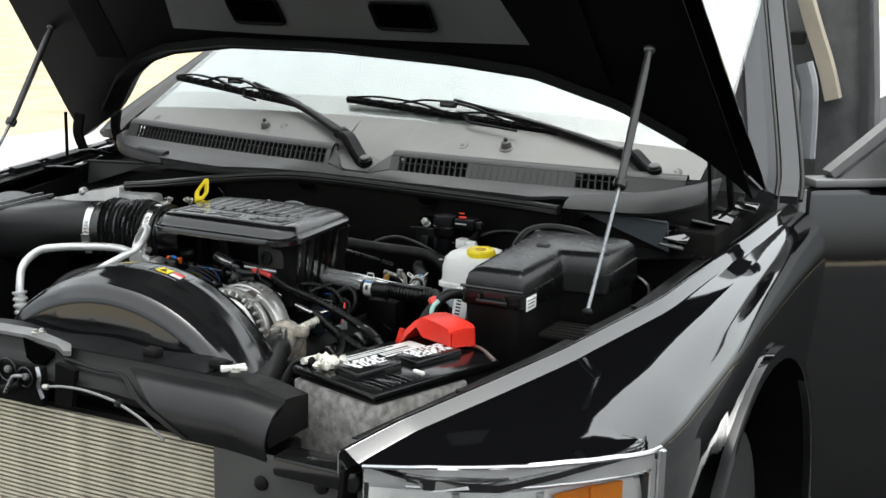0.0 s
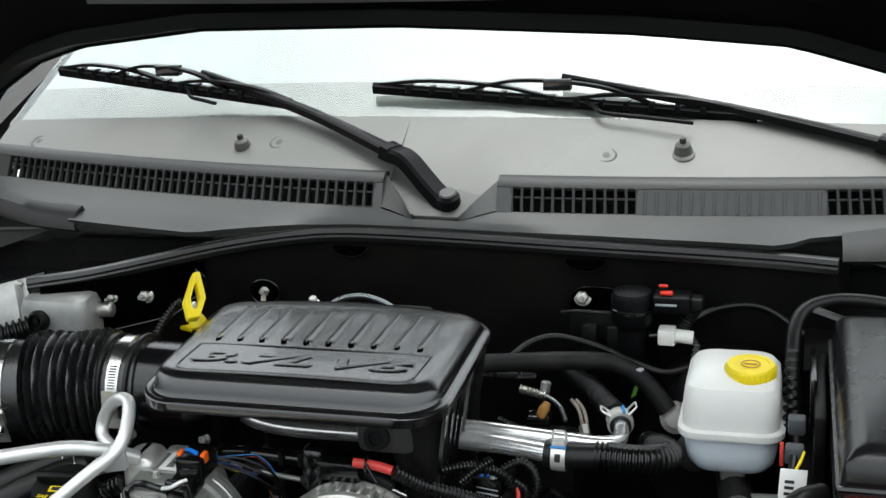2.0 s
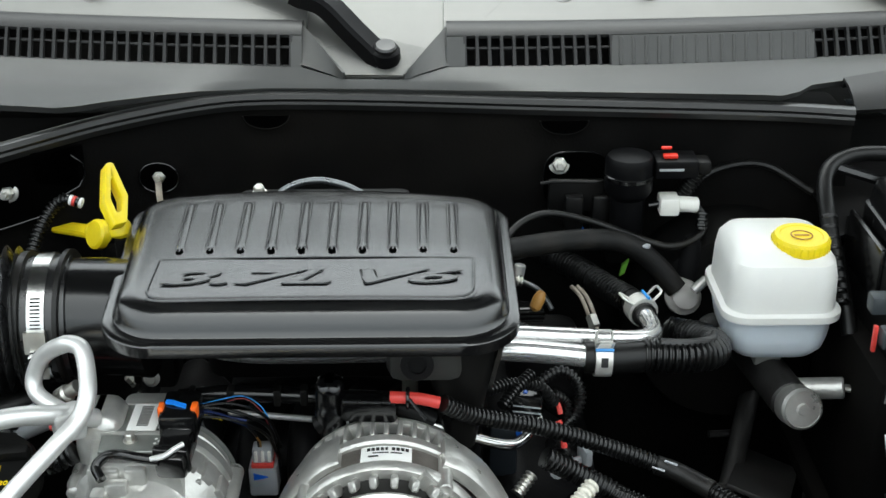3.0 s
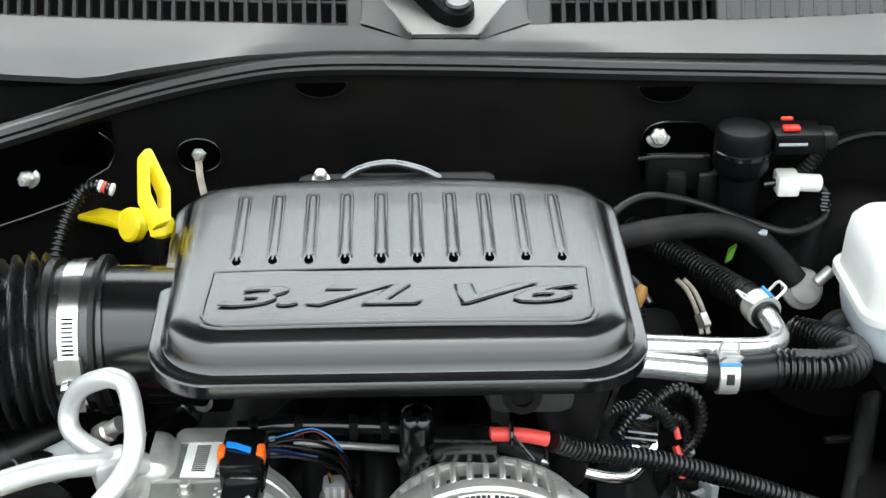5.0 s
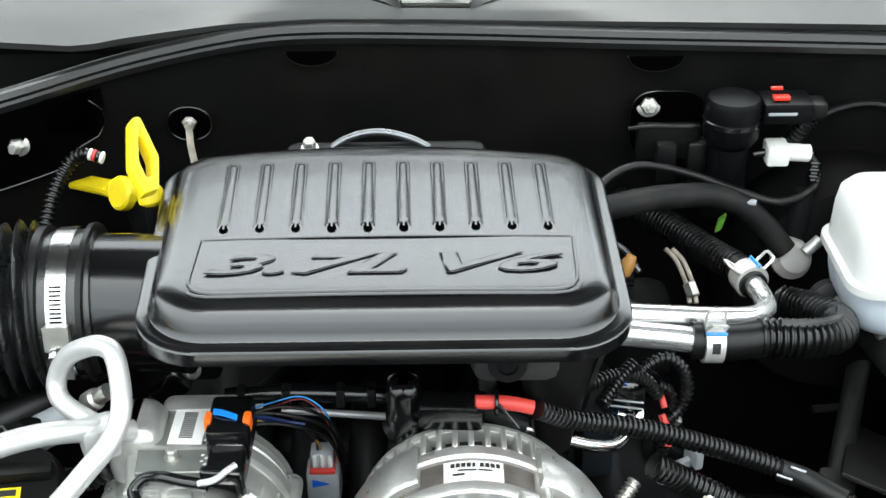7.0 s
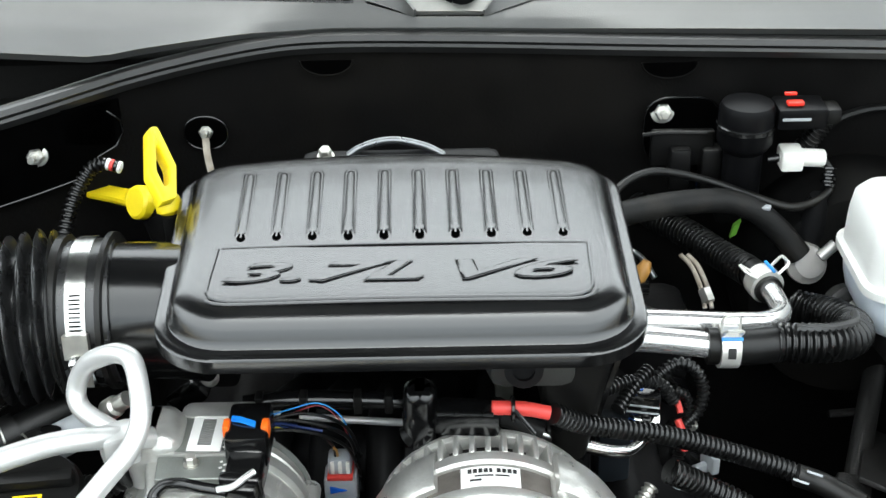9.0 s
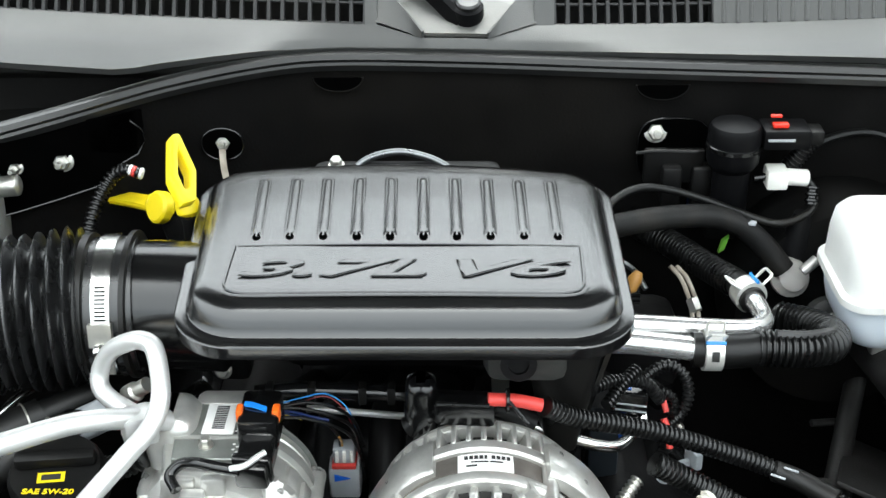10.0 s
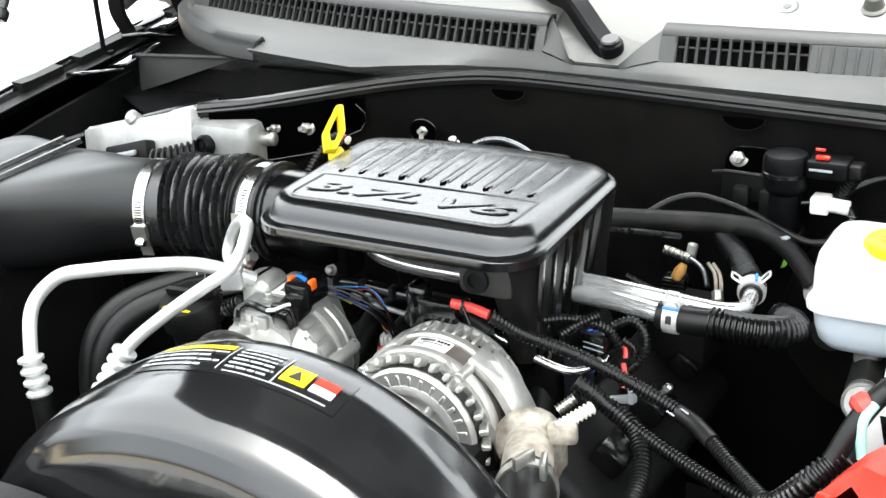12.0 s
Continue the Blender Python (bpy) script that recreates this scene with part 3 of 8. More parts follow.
# side ends of the cowl and the aprons beneath
for s in (-1, 1):
    def flap(u, v, s=s):
        low = spline([(s * 0.492, 0.018, 1.150), (s * 0.575, 0.038, 1.150), (s * 0.67, 0.088, 1.151), (s * 0.745, 0.160, 1.154), (s * 0.785, 0.235, 1.160)] if s < 0 else [(0.540, 0.004, 1.147), (0.60, 0.010, 1.148), (0.707, 0.032, 1.149), (0.765, 0.12, 1.154), (0.79, 0.22, 1.160)], 6)[u]
        top = spline([(s * 0.496, 0.030, 1.168), (s * 0.585, 0.050, 1.168), (s * 0.685, 0.104, 1.170), (s * 0.765, 0.180, 1.172), (s * 0.80, 0.245, 1.176)] if s < 0 else [(0.540, 0.030, 1.160), (0.61, 0.048, 1.166), (0.71, 0.088, 1.176), (0.765, 0.190, 1.182), (0.79, 0.26, 1.186)], 6)[u]
        return (low + Vector((0, 0.006, -0.004)), low, low.lerp(top, 0.5) + Vector((0, -0.003, 0.001)), top, top + Vector((0, 0.014, 0.003)), top + Vector((0, 0.02, -0.006)))[v]
    part("cowl_end_flap", grid(flap, range(25), range(6), thick=-0.004), COWL_EDGE, car, "dark grey rubber cowl end flap")
    part("apron_shelf", grid(lambda u, v, s=s: Vector((s * (0.50 + 0.30 * u), -0.02 + 0.14 * v + 0.06 * u - 0.10 * (1 - v) * (1 - u), 1.05 + 0.02 * v + 0.015 * u)), steps(0, 1, 8), steps(0, 1, 4), thick=-0.004), ENGINE, car)
    # left panel gets a darker grey: the shade on that side put into colour
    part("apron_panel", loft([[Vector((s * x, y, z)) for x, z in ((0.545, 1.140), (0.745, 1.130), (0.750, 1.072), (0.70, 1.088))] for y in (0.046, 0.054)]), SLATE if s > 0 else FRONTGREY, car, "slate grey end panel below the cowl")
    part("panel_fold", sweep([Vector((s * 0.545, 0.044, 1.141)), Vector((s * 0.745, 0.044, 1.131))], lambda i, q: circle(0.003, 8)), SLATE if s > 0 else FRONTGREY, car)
    part("apron", grid(lambda u, v, s=s: Vector((s * (lerp_table([(-0.95, 0.60), (-0.5, 0.75), (0.5, 0.82)], u) - 0.012 - 0.05 * v), u, lerp_table([(-0.95, 0.945), (-0.1, 1.045), (0.5, 1.09)], u) - 0.02 - v * 0.5 + (0.062 if s < 0 else 0))), steps(-0.94, 0.45, 14), steps(0, 1, 5), thick=-0.01), DARK, car, "black inner wing")
    part("apron_lip", tube([(s * 0.50, -0.06, 1.108), (s * 0.60, -0.09, 1.085), (s * 0.74, -0.10, 1.045), (s * 0.79, -0.20, 1.03), (s * 0.78, -0.35, 1.01)], 0.006, 8), PLASTIC, car)
    up = 0.05 if s < 0 else 0.0
    for y0 in (0.08, 0.22) if s < 0 else (0.27,):
        part("hinge_arm", sweep(spline([(s * 0.815, y0 + 0.03, 1.09 + up), (s * 0.812, y0 + 0.005, 1.14 + up), (s * 0.80, y0, 1.24)], 6), lambda i, q, w=0.012 if s < 0 else 0.006: [(w, -0.005), (w, 0.005), (-w, 0.005), (-w, -0.005)]), DARK, car, "black hood hinge arm")
    part("hinge_pin", tube([(s * 0.80, 0.03 if s < 0 else 0.17, 1.09 + up), (s * 0.79, 0.02 if s < 0 else 0.16, 1.25)], 0.004), DARK, car)
    for y0, y1 in ((-0.13, -0.04), (0.0, 0.16), (0.24, 0.40)) if s < 0 else ():
        part("wing_tab", sweep([Vector((s * (lerp_table([(-0.25, 0.822), (0.56, 0.868)], y) - 0.004), y, lerp_table([(-0.1, 1.062), (0.56, 1.105)], y) + up + 0.008)) for y in steps(y0, y1, 4)], lambda i, q: [(0.010, -0.010), (0.010, 0.006), (-0.010, 0.008), (-0.012, -0.010)]), PLASTIC_MATT, car, "black wing edge clip")
part("plenum", box(-0.84, 0.84, 0.065, 0.60, 0.60, 1.115, 0.01), DARK, car)
part("plenum_front", box(-0.52, 0.55, 0.045, 0.12, 0.60, 1.13, 0.01), DARK, car)
part("splash_tray", box(-0.7, 0.7, -0.95, 0.05, 0.40, 0.42, 0.005), DARK, car)


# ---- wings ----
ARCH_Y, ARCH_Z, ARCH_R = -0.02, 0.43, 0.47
LIFT = 0.062  # the far wing stands a little higher
LAMP_TOP = [(0.60, 0.934), (0.643, 0.940), (0.736, 0.955), (0.839, 0.963), (0.897, 0.963), (0.945, 0.957), (0.985, 0.945)]


def wing(s):
    inner = [(-0.955, 0.600), (-0.87, 0.642), (-0.70, 0.705), (-0.55, 0.757), (-0.25, 0.822), (0.0, 0.842), (0.25, 0.858), (0.56, 0.868)]
    top = [(-0.955, 0.958), (-0.87, 0.983), (-0.55, 1.022), (-0.1, 1.062), (0.25, 1.085), (0.56, 1.105)]
    outer = [(-0.955, 0.735), (-0.93, 0.835), (-0.87, 0.900), (-0.75, 0.960), (-0.55, 0.982), (-0.2, 0.986), (0.56, 0.965)]
    fall = [(-0.955, 0.10), (-0.87, 0.30), (-0.72, 0.80), (-0.5, 1.0), (0.56, 1.15)]

    def sect(y, v):
        xi, z, xo, k = lerp_table(inner, y), lerp_table(top, y), lerp_table(outer, y), lerp_table(fall, y)
        w = xo - xi
        prof = [(-0.004, -0.035), (-0.004, -0.004), (0.0, 0.001), (0.006, 0.003), (0.010, 0.001), (0.026, -0.0125), (0.032, -0.0145),
                (0.30 * w + 0.02, -0.016 - 0.003 * k), (0.52 * w + 0.012, -0.018 - 0.009 * k), (0.70 * w + 0.007, -0.018 - 0.020 * k), (0.83 * w, -0.018 - 0.034 * k), (0.93 * w, -0.018 - 0.052 * k), (0.985 * w, -0.018 - 0.076 * k), (w, -0.13), (w - 0.010, -0.24), (w - 0.05, -0.60)]
        a, b = prof[v]
        zz = z + b
        if y < -0.70 and v > 10:
            q = v - 11
            a = w - (0.012, 0.004, 0.004, 0.012, 0.03)[q]
            crown = z - 0.018 - 0.034 * k
            low = min(crown - 0.004, lerp_table(LAMP_TOP, xi + w) + 0.006)
            zz = (crown * 0.7 + low * 0.3, crown * 0.3 + low * 0.7, low + 0.002, low, low)[q]
        if v >= 13 and abs(y - ARCH_Y) < ARCH_R:
            zz = max(zz, ARCH_Z + math.sqrt(ARCH_R ** 2 - (y - ARCH_Y) ** 2))
        return Vector((s * (xi + a), y, zz + (LIFT if s < 0 else 0)))
    ys = steps(-0.955, -0.85, 8)[:-1] + steps(-0.85, -0.701, 8) + steps(-0.699, 0.56, 24)
    return grid(sect, ys, range(16), thick=-0.003 * s)


part("wing", wing(1), PAINT, car, "glossy black front wing", 60)
part("wing", wing(-1), PAINT, car, "glossy black front wing", 60)
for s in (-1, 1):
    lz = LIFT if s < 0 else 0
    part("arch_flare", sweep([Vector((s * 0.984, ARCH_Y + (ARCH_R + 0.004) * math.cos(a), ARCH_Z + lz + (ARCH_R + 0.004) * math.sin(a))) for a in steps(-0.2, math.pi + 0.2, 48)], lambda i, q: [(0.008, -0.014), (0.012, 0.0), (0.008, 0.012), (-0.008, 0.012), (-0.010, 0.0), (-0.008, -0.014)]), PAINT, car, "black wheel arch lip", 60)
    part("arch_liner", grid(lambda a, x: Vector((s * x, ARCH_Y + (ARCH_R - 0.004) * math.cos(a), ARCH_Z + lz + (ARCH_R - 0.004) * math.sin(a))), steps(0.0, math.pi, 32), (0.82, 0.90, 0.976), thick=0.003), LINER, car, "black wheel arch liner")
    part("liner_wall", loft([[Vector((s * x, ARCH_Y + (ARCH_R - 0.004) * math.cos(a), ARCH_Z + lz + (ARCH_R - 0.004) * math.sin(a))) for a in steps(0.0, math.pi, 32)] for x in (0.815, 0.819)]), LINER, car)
# flange with clips beside the hood gap
for s in (-1, 1):
    part("wing_flange", grid(lambda y, v, s=s: Vector((s * (lerp_table([(-0.955, 0.600), (-0.55, 0.757), (-0.25, 0.822), (0.56, 0.868)], y) - (0.006, 0.012, 0.035)[v]), y, lerp_table([(-0.955, 0.958), (-0.55, 1.022), (-0.1, 1.062), (0.56, 1.105)], y) - (0.006, 0.012, 0.013)[v] + (LIFT if s < 0 else 0))), steps(-0.9, 0.5, 24), range(3), thick=-0.002), PLASTIC_MATT, car)
    for y in (-0.72, -0.28, 0.06, 0.22, 0.4):
        xi = lerp_table([(-0.955, 0.600), (-0.55, 0.757), (-0.25, 0.822), (0.56, 0.868)], y)
        bolt("flange_bolt", (s * (xi - 0.024), y, lerp_table([(-0.955, 0.958), (-0.55, 1.022), (-0.1, 1.062), (0.56, 1.105)], y) - 0.013 + (LIFT if s < 0 else 0)), (0, 0, 1), 0.006, PLASTIC_MATT, car)

# ---- hood, raised on two gas struts ----
HOOD_O, HOOD_V = Vector((0, 0.15, 1.2)), Vector((0, -0.64, 0.768)).normalized()
HOOD_N = Vector((0, HOOD_V.z, -HOOD_V.y))
ARCH = [(-0.895, -0.07), (-0.82, -0.02), (-0.755, 0.015), (-0.70, 0.062), (-0.60, 0.164), (-0.50, 0.230), (-0.417, 0.262), (-0.237, 0.291), (0.02, 0.294), (0.30, 0.276), (0.477, 0.252), (0.638, 0.180), (0.72, 0.12), (0.80, 0.055), (0.855, -0.01), (0.895, -0.07)]


def hood_at(u, v, out=0.0):
    return HOOD_O + Vector((u, 0, 0)) + HOOD_V * v + HOOD_N * out


hood = part("hood", grid(lambda u, k: hood_at(u * (1 - 0.21 * k), lerp_table(ARCH, u) * (1 - k) + 1.30 * k, 0.05 + 0.02 * (1 - (u / 0.895) ** 2)), steps(-0.895, 0.895, 60), (0, 0.02, 0.1, 0.3, 0.6, 1), thick=-0.004), PAINT, car, "black hood panel propped wide open")
part("inner_skin", grid(lambda u, k: hood_at(u * (1 - 0.21 * k), lerp_table(ARCH, u) * (1 - k) + 1.30 * k, 0.0 if 0 < k < 1 else 0.045), steps(-0.885, 0.885, 60), (0, 0.015, 0.1, 0.3, 0.6, 0.98, 1), thick=-0.002), HOODIN, hood, "black inner hood frame")
part("rear_bead", sweep([hood_at(u, lerp_table(ARCH, u) + 0.03, -0.006) for u in steps(-0.72, 0.76, 70)], lambda i, s: [(0.022, -0.004), (0.016, 0.014), (0, 0.02), (-0.016, 0.014), (-0.022, -0.004)]), HOODIN, hood)
TRAP = lambda k: (-0.368 + 0.10 * k, 0.49 - 0.12 * k)
part("recessed_panel", grid(lambda a, k: hood_at(TRAP(k)[0] * (1 - a) + TRAP(k)[1] * a, 0.360 + 0.40 * k, -0.004 - 0.006 * math.sin(math.pi * a)), steps(0, 1, 12), steps(0, 1, 6), thick=-0.002), HOODPANEL, hood, "grey recessed inner panel")
for a, b in ((-0.175, -0.050), (0.172, 0.305)):
    pts = rrect(a, b, 0.394, 0.462, 0.012, 5)
    rim = part("panel_slot", sweep([hood_at(p[0], p[1], -0.0135) for p in pts + pts[:1]], lambda i, s: circle(0.004, 6)), HOODIN, hood)
    # black sheet for the shade inside the slot
    part("slot_shade", loft([[hood_at(p[0], p[1], -0.0125) for p in pts], [hood_at(p[0], p[1], -0.0115) for p in pts]]), VOID, rim)
for s in (-1, 1):
    part("side_rib", sweep([hood_at(s * (0.60 - 0.08 * k), 0.26 + 0.9 * k, -0.004) for k in steps(0, 1, 8)], lambda i, q: [(0.04, -0.004), (0.03, 0.016), (-0.03, 0.016), (-0.04, -0.004)]), HOODIN, hood)
    ds = 0.05 if s < 0 else 0.0
    strut = part("gas_strut", rod((s * 0.746, -0.252 + ds, 1.252), (s * 0.742, -0.118 + ds, 1.475 - 0.3 * ds), 0.0078, 16), DARKSTRUT, car, "gas strut holding the hood")
    part("piston_rod", rod((s * 0.752, -0.405 + ds, 1.055), (s * 0.746, -0.252 + ds, 1.252), 0.0037, 12), STRUT, strut, "polished piston rod")
    part("collar", rod((s * 0.7462, -0.259 + ds, 1.243), (s * 0.746, -0.249 + ds, 1.256), 0.0125, 16), PLASTIC, strut)
    part("ball_end", lathe([(0.004, -0.011), (0.008, -0.008), (0.0095, 0), (0.008, 0.008), (0.004, 0.011)], (s * 0.742, -0.116 + ds, 1.478 - 0.3 * ds), (1, 0, 0), 14), DARKSTRUT, strut)
    part("foot_end", lathe([(0.003, -0.009), (0.006, -0.006), (0.0068, 0), (0.006, 0.006), (0.003, 0.009)], (s * 0.752, -0.407 + ds, 1.052), (1, 0, 0), 14), PLASTIC_MATT, strut)


# ---- wipers ----
def wiper(pivot, knee, via, mid, tip, heel, reach):
    """Arm from spindle over the knee to the blade's middle; blade from tip to heel."""
    pv, kn, vi, md, tp, hl = map(Vector, (pivot, knee, via, mid, tip, heel))
    w = part("wiper", lathe([(0.016, -0.03), (0.016, 0.002), (0.0155, 0.010), (0.012, 0.0125), (0.004, 0.013)], pv, (0, -0.35, 1), 24), WIPER, car, "black windscreen wiper")
    part("spindle_cap", lathe([(0.0125, 0.0125), (0.0125, 0.0155), (0.0105, 0.0175), (0.003, 0.018)], pv, (0, -0.35, 1), 24), SEALRUBBER, w)
    head = spline([pv + Vector((0.0, 0, -0.002)), pv.lerp(kn, 0.35) + Vector((0, 0, 0.004)), pv.lerp(kn, 0.7) + Vector((0, 0, 0.011)), kn], 8)
    part("arm_head", sweep(head, lambda i, s: [(0.0150, -0.012), (0.0155, 0.002), (0.012, 0.0062), (-0.012, 0.0062), (-0.0155, 0.002), (-0.0150, -0.012)]), WIPER, w)
    part("arm_hinge", sweep(spline([kn - (kn - pv).normalized() * 0.004, kn + (md - kn).normalized() * 0.010], 3), lambda i, s: [(0.0155, -0.011), (0.0155, 0.007), (0.012, 0.009), (-0.012, 0.009), (-0.0155, 0.007), (-0.0155, -0.011)]), WIPER, w)
    part("arm", sweep(spline([kn, vi, md], 10), lambda i, s: [(0.0130 - 0.0004 * i, -0.007), (0.0130 - 0.0004 * i, 0.002), (0.009 - 0.0003 * i, 0.0045), (-0.009 + 0.0003 * i, 0.0045), (-0.0130 + 0.0004 * i, 0.002), (-0.0130 + 0.0004 * i, -0.007)]), WIPER, w)
    blade = part("blade", sweep([tp.lerp(hl, k) for k in steps(0, 1, 10)], lambda i, s: [(0.005, -0.009), (0.008, 0.002), (0.003, 0.007), (-0.003, 0.007), (-0.008, 0.002), (-0.005, -0.009)]), WIPER, w)
    for a, b, h in ((0.02, 0.48, 0.016), (0.52, 0.98, 0.016), (0.25, 0.75, 0.026)):
        part("bridge", sweep(spline([tp.lerp(hl, a) + Vector((0, 0, 0.005)), tp.lerp(hl, a * 0.7 + b * 0.3) + Vector((0, -0.003, h)), tp.lerp(hl, a * 0.3 + b * 0.7) + Vector((0, -0.003, h)), tp.lerp(hl, b) + Vector((0, 0, 0.005))], 6), lambda i, s: [(0.0055, -0.0022), (0.0055, 0.0022), (-0.0055, 0.0022), (-0.0055, -0.0022)]), WIPER, blade)
    part("blade_clip", moved(box(-0.02, 0.02, -0.007, 0.007, -0.004, 0.012, 0.002), Matrix.Translation(tp.lerp(hl, 0.5) + Vector((0, -0.003, 0.02)))), PLASTIC, blade)
    part("deflector", tube([tp.lerp(hl, 0.57) + Vector((0, -0.004, 0.004)), tp.lerp(hl, 0.60) + Vector((0, -0.020, 0.0)), tp.lerp(hl, 0.63) + Vector((0.0, -0.036, -0.004)), tp.lerp(hl, 0.63 + 0.5 * (reach - 0.63)) + Vector((0, -0.040, -0.005)), tp.lerp(hl, reach) + Vector((0, -0.044, -0.006))], 0.0030, 8), WIPER, blade)
    for k in range(13):
        m = tp.lerp(hl, 0.10 + 0.064 * k)
        part("claw", box(m.x - 0.004, m.x + 0.004, m.y - 0.0095, m.y + 0.0095, m.z - 0.004, m.z + 0.0085, 0.001, seg=1), WIPER, blade)


wiper((0.041, 0.066, 1.187), (-0.049, 0.112, 1.246), (-0.20, 0.192, 1.284), (-0.39, 0.255, 1.328), (-0.650, 0.285, 1.328), (-0.235, 0.217, 1.290), 0.74)
wiper((0.672, 0.176, 1.209), (0.595, 0.212, 1.241), (0.418, 0.236, 1.277), (0.16, 0.262, 1.320), (-0.115, 0.246, 1.308), (0.430, 0.236, 1.270), 0.85)

PILLARGREY = mat("mottled_grey_pillar_trim", (0.11, 0.11, 0.112), 0.6, vary=0.3, scale=16, bump=0.3)

# ---- windscreen pillars and open door ----
for s in (-1, 1):
    spine = spline([(s * 0.868, 0.28, 1.16), (s * 0.850, 0.36, 1.215), (s * 0.755, 0.65, 1.385), (s * 0.660, 0.93, 1.555), (s * 0.605, 1.1, 1.66)], 6)
    # left pillar and trim in matt black: their missing reflection is put into colour
    pillar = part("pillar", sweep(spine, lambda i, q: [(0.030, -0.02), (0.030, 0.012), (0.012, 0.024), (-0.026, 0.018), (-0.030, -0.015)]), PILLAR if s > 0 else RUBBER, car, "grey windscreen pillar" if s > 0 else "windscreen pillar blackened to leave out its sky reflection")
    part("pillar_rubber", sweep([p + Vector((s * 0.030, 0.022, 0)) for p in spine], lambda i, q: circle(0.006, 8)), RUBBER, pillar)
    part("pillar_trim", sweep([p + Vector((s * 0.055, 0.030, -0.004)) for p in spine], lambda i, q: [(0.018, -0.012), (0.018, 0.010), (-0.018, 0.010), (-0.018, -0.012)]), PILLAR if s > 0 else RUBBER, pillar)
    part("pillar_rubber", sweep([p + Vector((s * 0.078, 0.040, -0.006)) for p in spine], lambda i, q: circle(0.005, 8)), RUBBER, pillar)
    for px, py, pz, rx, rz in ((0.765, 0.06, 1.085, 12, 8), (0.795, 0.13, 1.098, -14, 12), (0.815, 0.21, 1.105, 10, 5), (0.775, -0.02, 1.078, -8, 15), (0.835, 0.32, 1.112, 8, 6)):
        part("hinge_plate", moved(box(-0.024, 0.024, -0.038, 0.038, -0.003, 0.003, 0.002), pose(s * px, py, pz + (0.04 if s < 0 else 0.022), rx, s * 10, s * rz)), PAINT, car, "black painted hinge plate")
    part("body_side", box(s * 0.93 - 0.02 if s < 0 else 0.85, -0.85 if s < 0 else 0.95, 1.5, 2.5, 0.35, 1.1, 0.03), PAINT, car, "black body side")
door = part("door", moved(box(-0.03, 0.03, 0, 1.0, 0.35, 1.145, 0.02), pose(0.90, 0.58, 0, 0, 0, -52)), PAINT, car, "black driver door standing open")
M = pose(0.90, 0.58, 0, 0, 0, -52)
part("belt_moulding", moved(box(-0.036, 0.036, 0.01, 0.99, 1.147, 1.165, 0.005), M), TRIMGREY, door)
part("mirror_sail", moved(loft([[(-0.02, 0.06, 1.166), (-0.02, 0.28, 1.166), (-0.02, 0.28, 1.33)], [(0.02, 0.06, 1.166), (0.02, 0.28, 1.166), (0.02, 0.28, 1.33)]]), M), TRIMGREY, door)
part("window_frame", moved(sweep(spline([(0, 0.06, 1.17), (0, 0.34, 1.39), (0, 0.6, 1.56), (0, 0.95, 1.6)], 6), lambda i, s: [(0.02, -0.014), (0.02, 0.014), (-0.02, 0.014), (-0.02, -0.014)]), M), TRIMGREY, door)
part("door_mirror", moved(lathe([(0.02, -0.03), (0.075, -0.02), (0.09, 0.02), (0.08, 0.06), (0.03, 0.085)], (0.13, 0.24, 1.24), (0.2, -1, 0), 24), M), PAINT, door)
part("door_edge", moved(box(-0.02, 0.02, -0.02, 0.0, 0.4, 1.14, 0.005), M), TRIMGREY, door)
part("seat_back", box(0.52, 0.735, 1.15, 1.32, 0.7, 1.36, 0.06), TRIMGREY, car)
part("seat_belt", sweep(spline([(0.70, 1.34, 1.60), (0.735, 1.34, 1.50), (0.785, 1.34, 1.37), (0.812, 1.34, 1.28)], 6), lambda i, q: [(0.024, -0.02), (0.024, 0.02), (-0.024, 0.02), (-0.024, -0.02)]), BEIGE, car, "beige pillar trim strip")
part("centre_pillar", sweep(spline([(0.86, 1.40, 0.5), (0.855, 1.42, 1.1), (0.80, 1.46, 1.65)], 6), lambda i, q: [(0.075, -0.05), (0.075, 0.05), (-0.085, 0.05), (-0.085, -0.05)]), PILLARGREY, car, "dark door pillar")
part("seat_edge", sweep(spline([(0.769, 1.12, 1.39), (0.787, 1.12, 1.334), (0.793, 1.12, 1.259), (0.795, 1.12, 1.138)], 6), lambda i, q: [(0.014, -0.02), (0.016, 0.01), (0.008, 0.02), (-0.010, 0.02), (-0.016, 0.01), (-0.014, -0.02)]), SEATGREY, car, "light grey seat bolster")
part("belt_guide", box(0.671, 0.714, 1.36, 1.40, 1.425, 1.463, 0.008), DASHDARK, car)
part("pillar_moulding", sweep(spline([(0.915, 1.34, 0.6), (0.905, 1.36, 1.1), (0.858, 1.40, 1.62)], 6), lambda i, q: [(0.012, -0.012), (0.012, 0.012), (-0.012, 0.012), (-0.012, -0.012)]), DASHDARK, car)
part("rear_quarter", box(0.70, 0.74, 1.5, 2.4, 0.4, 1.2, 0.02), DASHDARK, car)
part("sill", box(0.72, 0.92, 0.55, 1.5, 0.36, 0.46, 0.02), TRIMGREY, car)
part("floor_pan", box(-0.85, 0.85, 0.1, 2.5, 0.30, 0.36, 0.02), DARK, car)
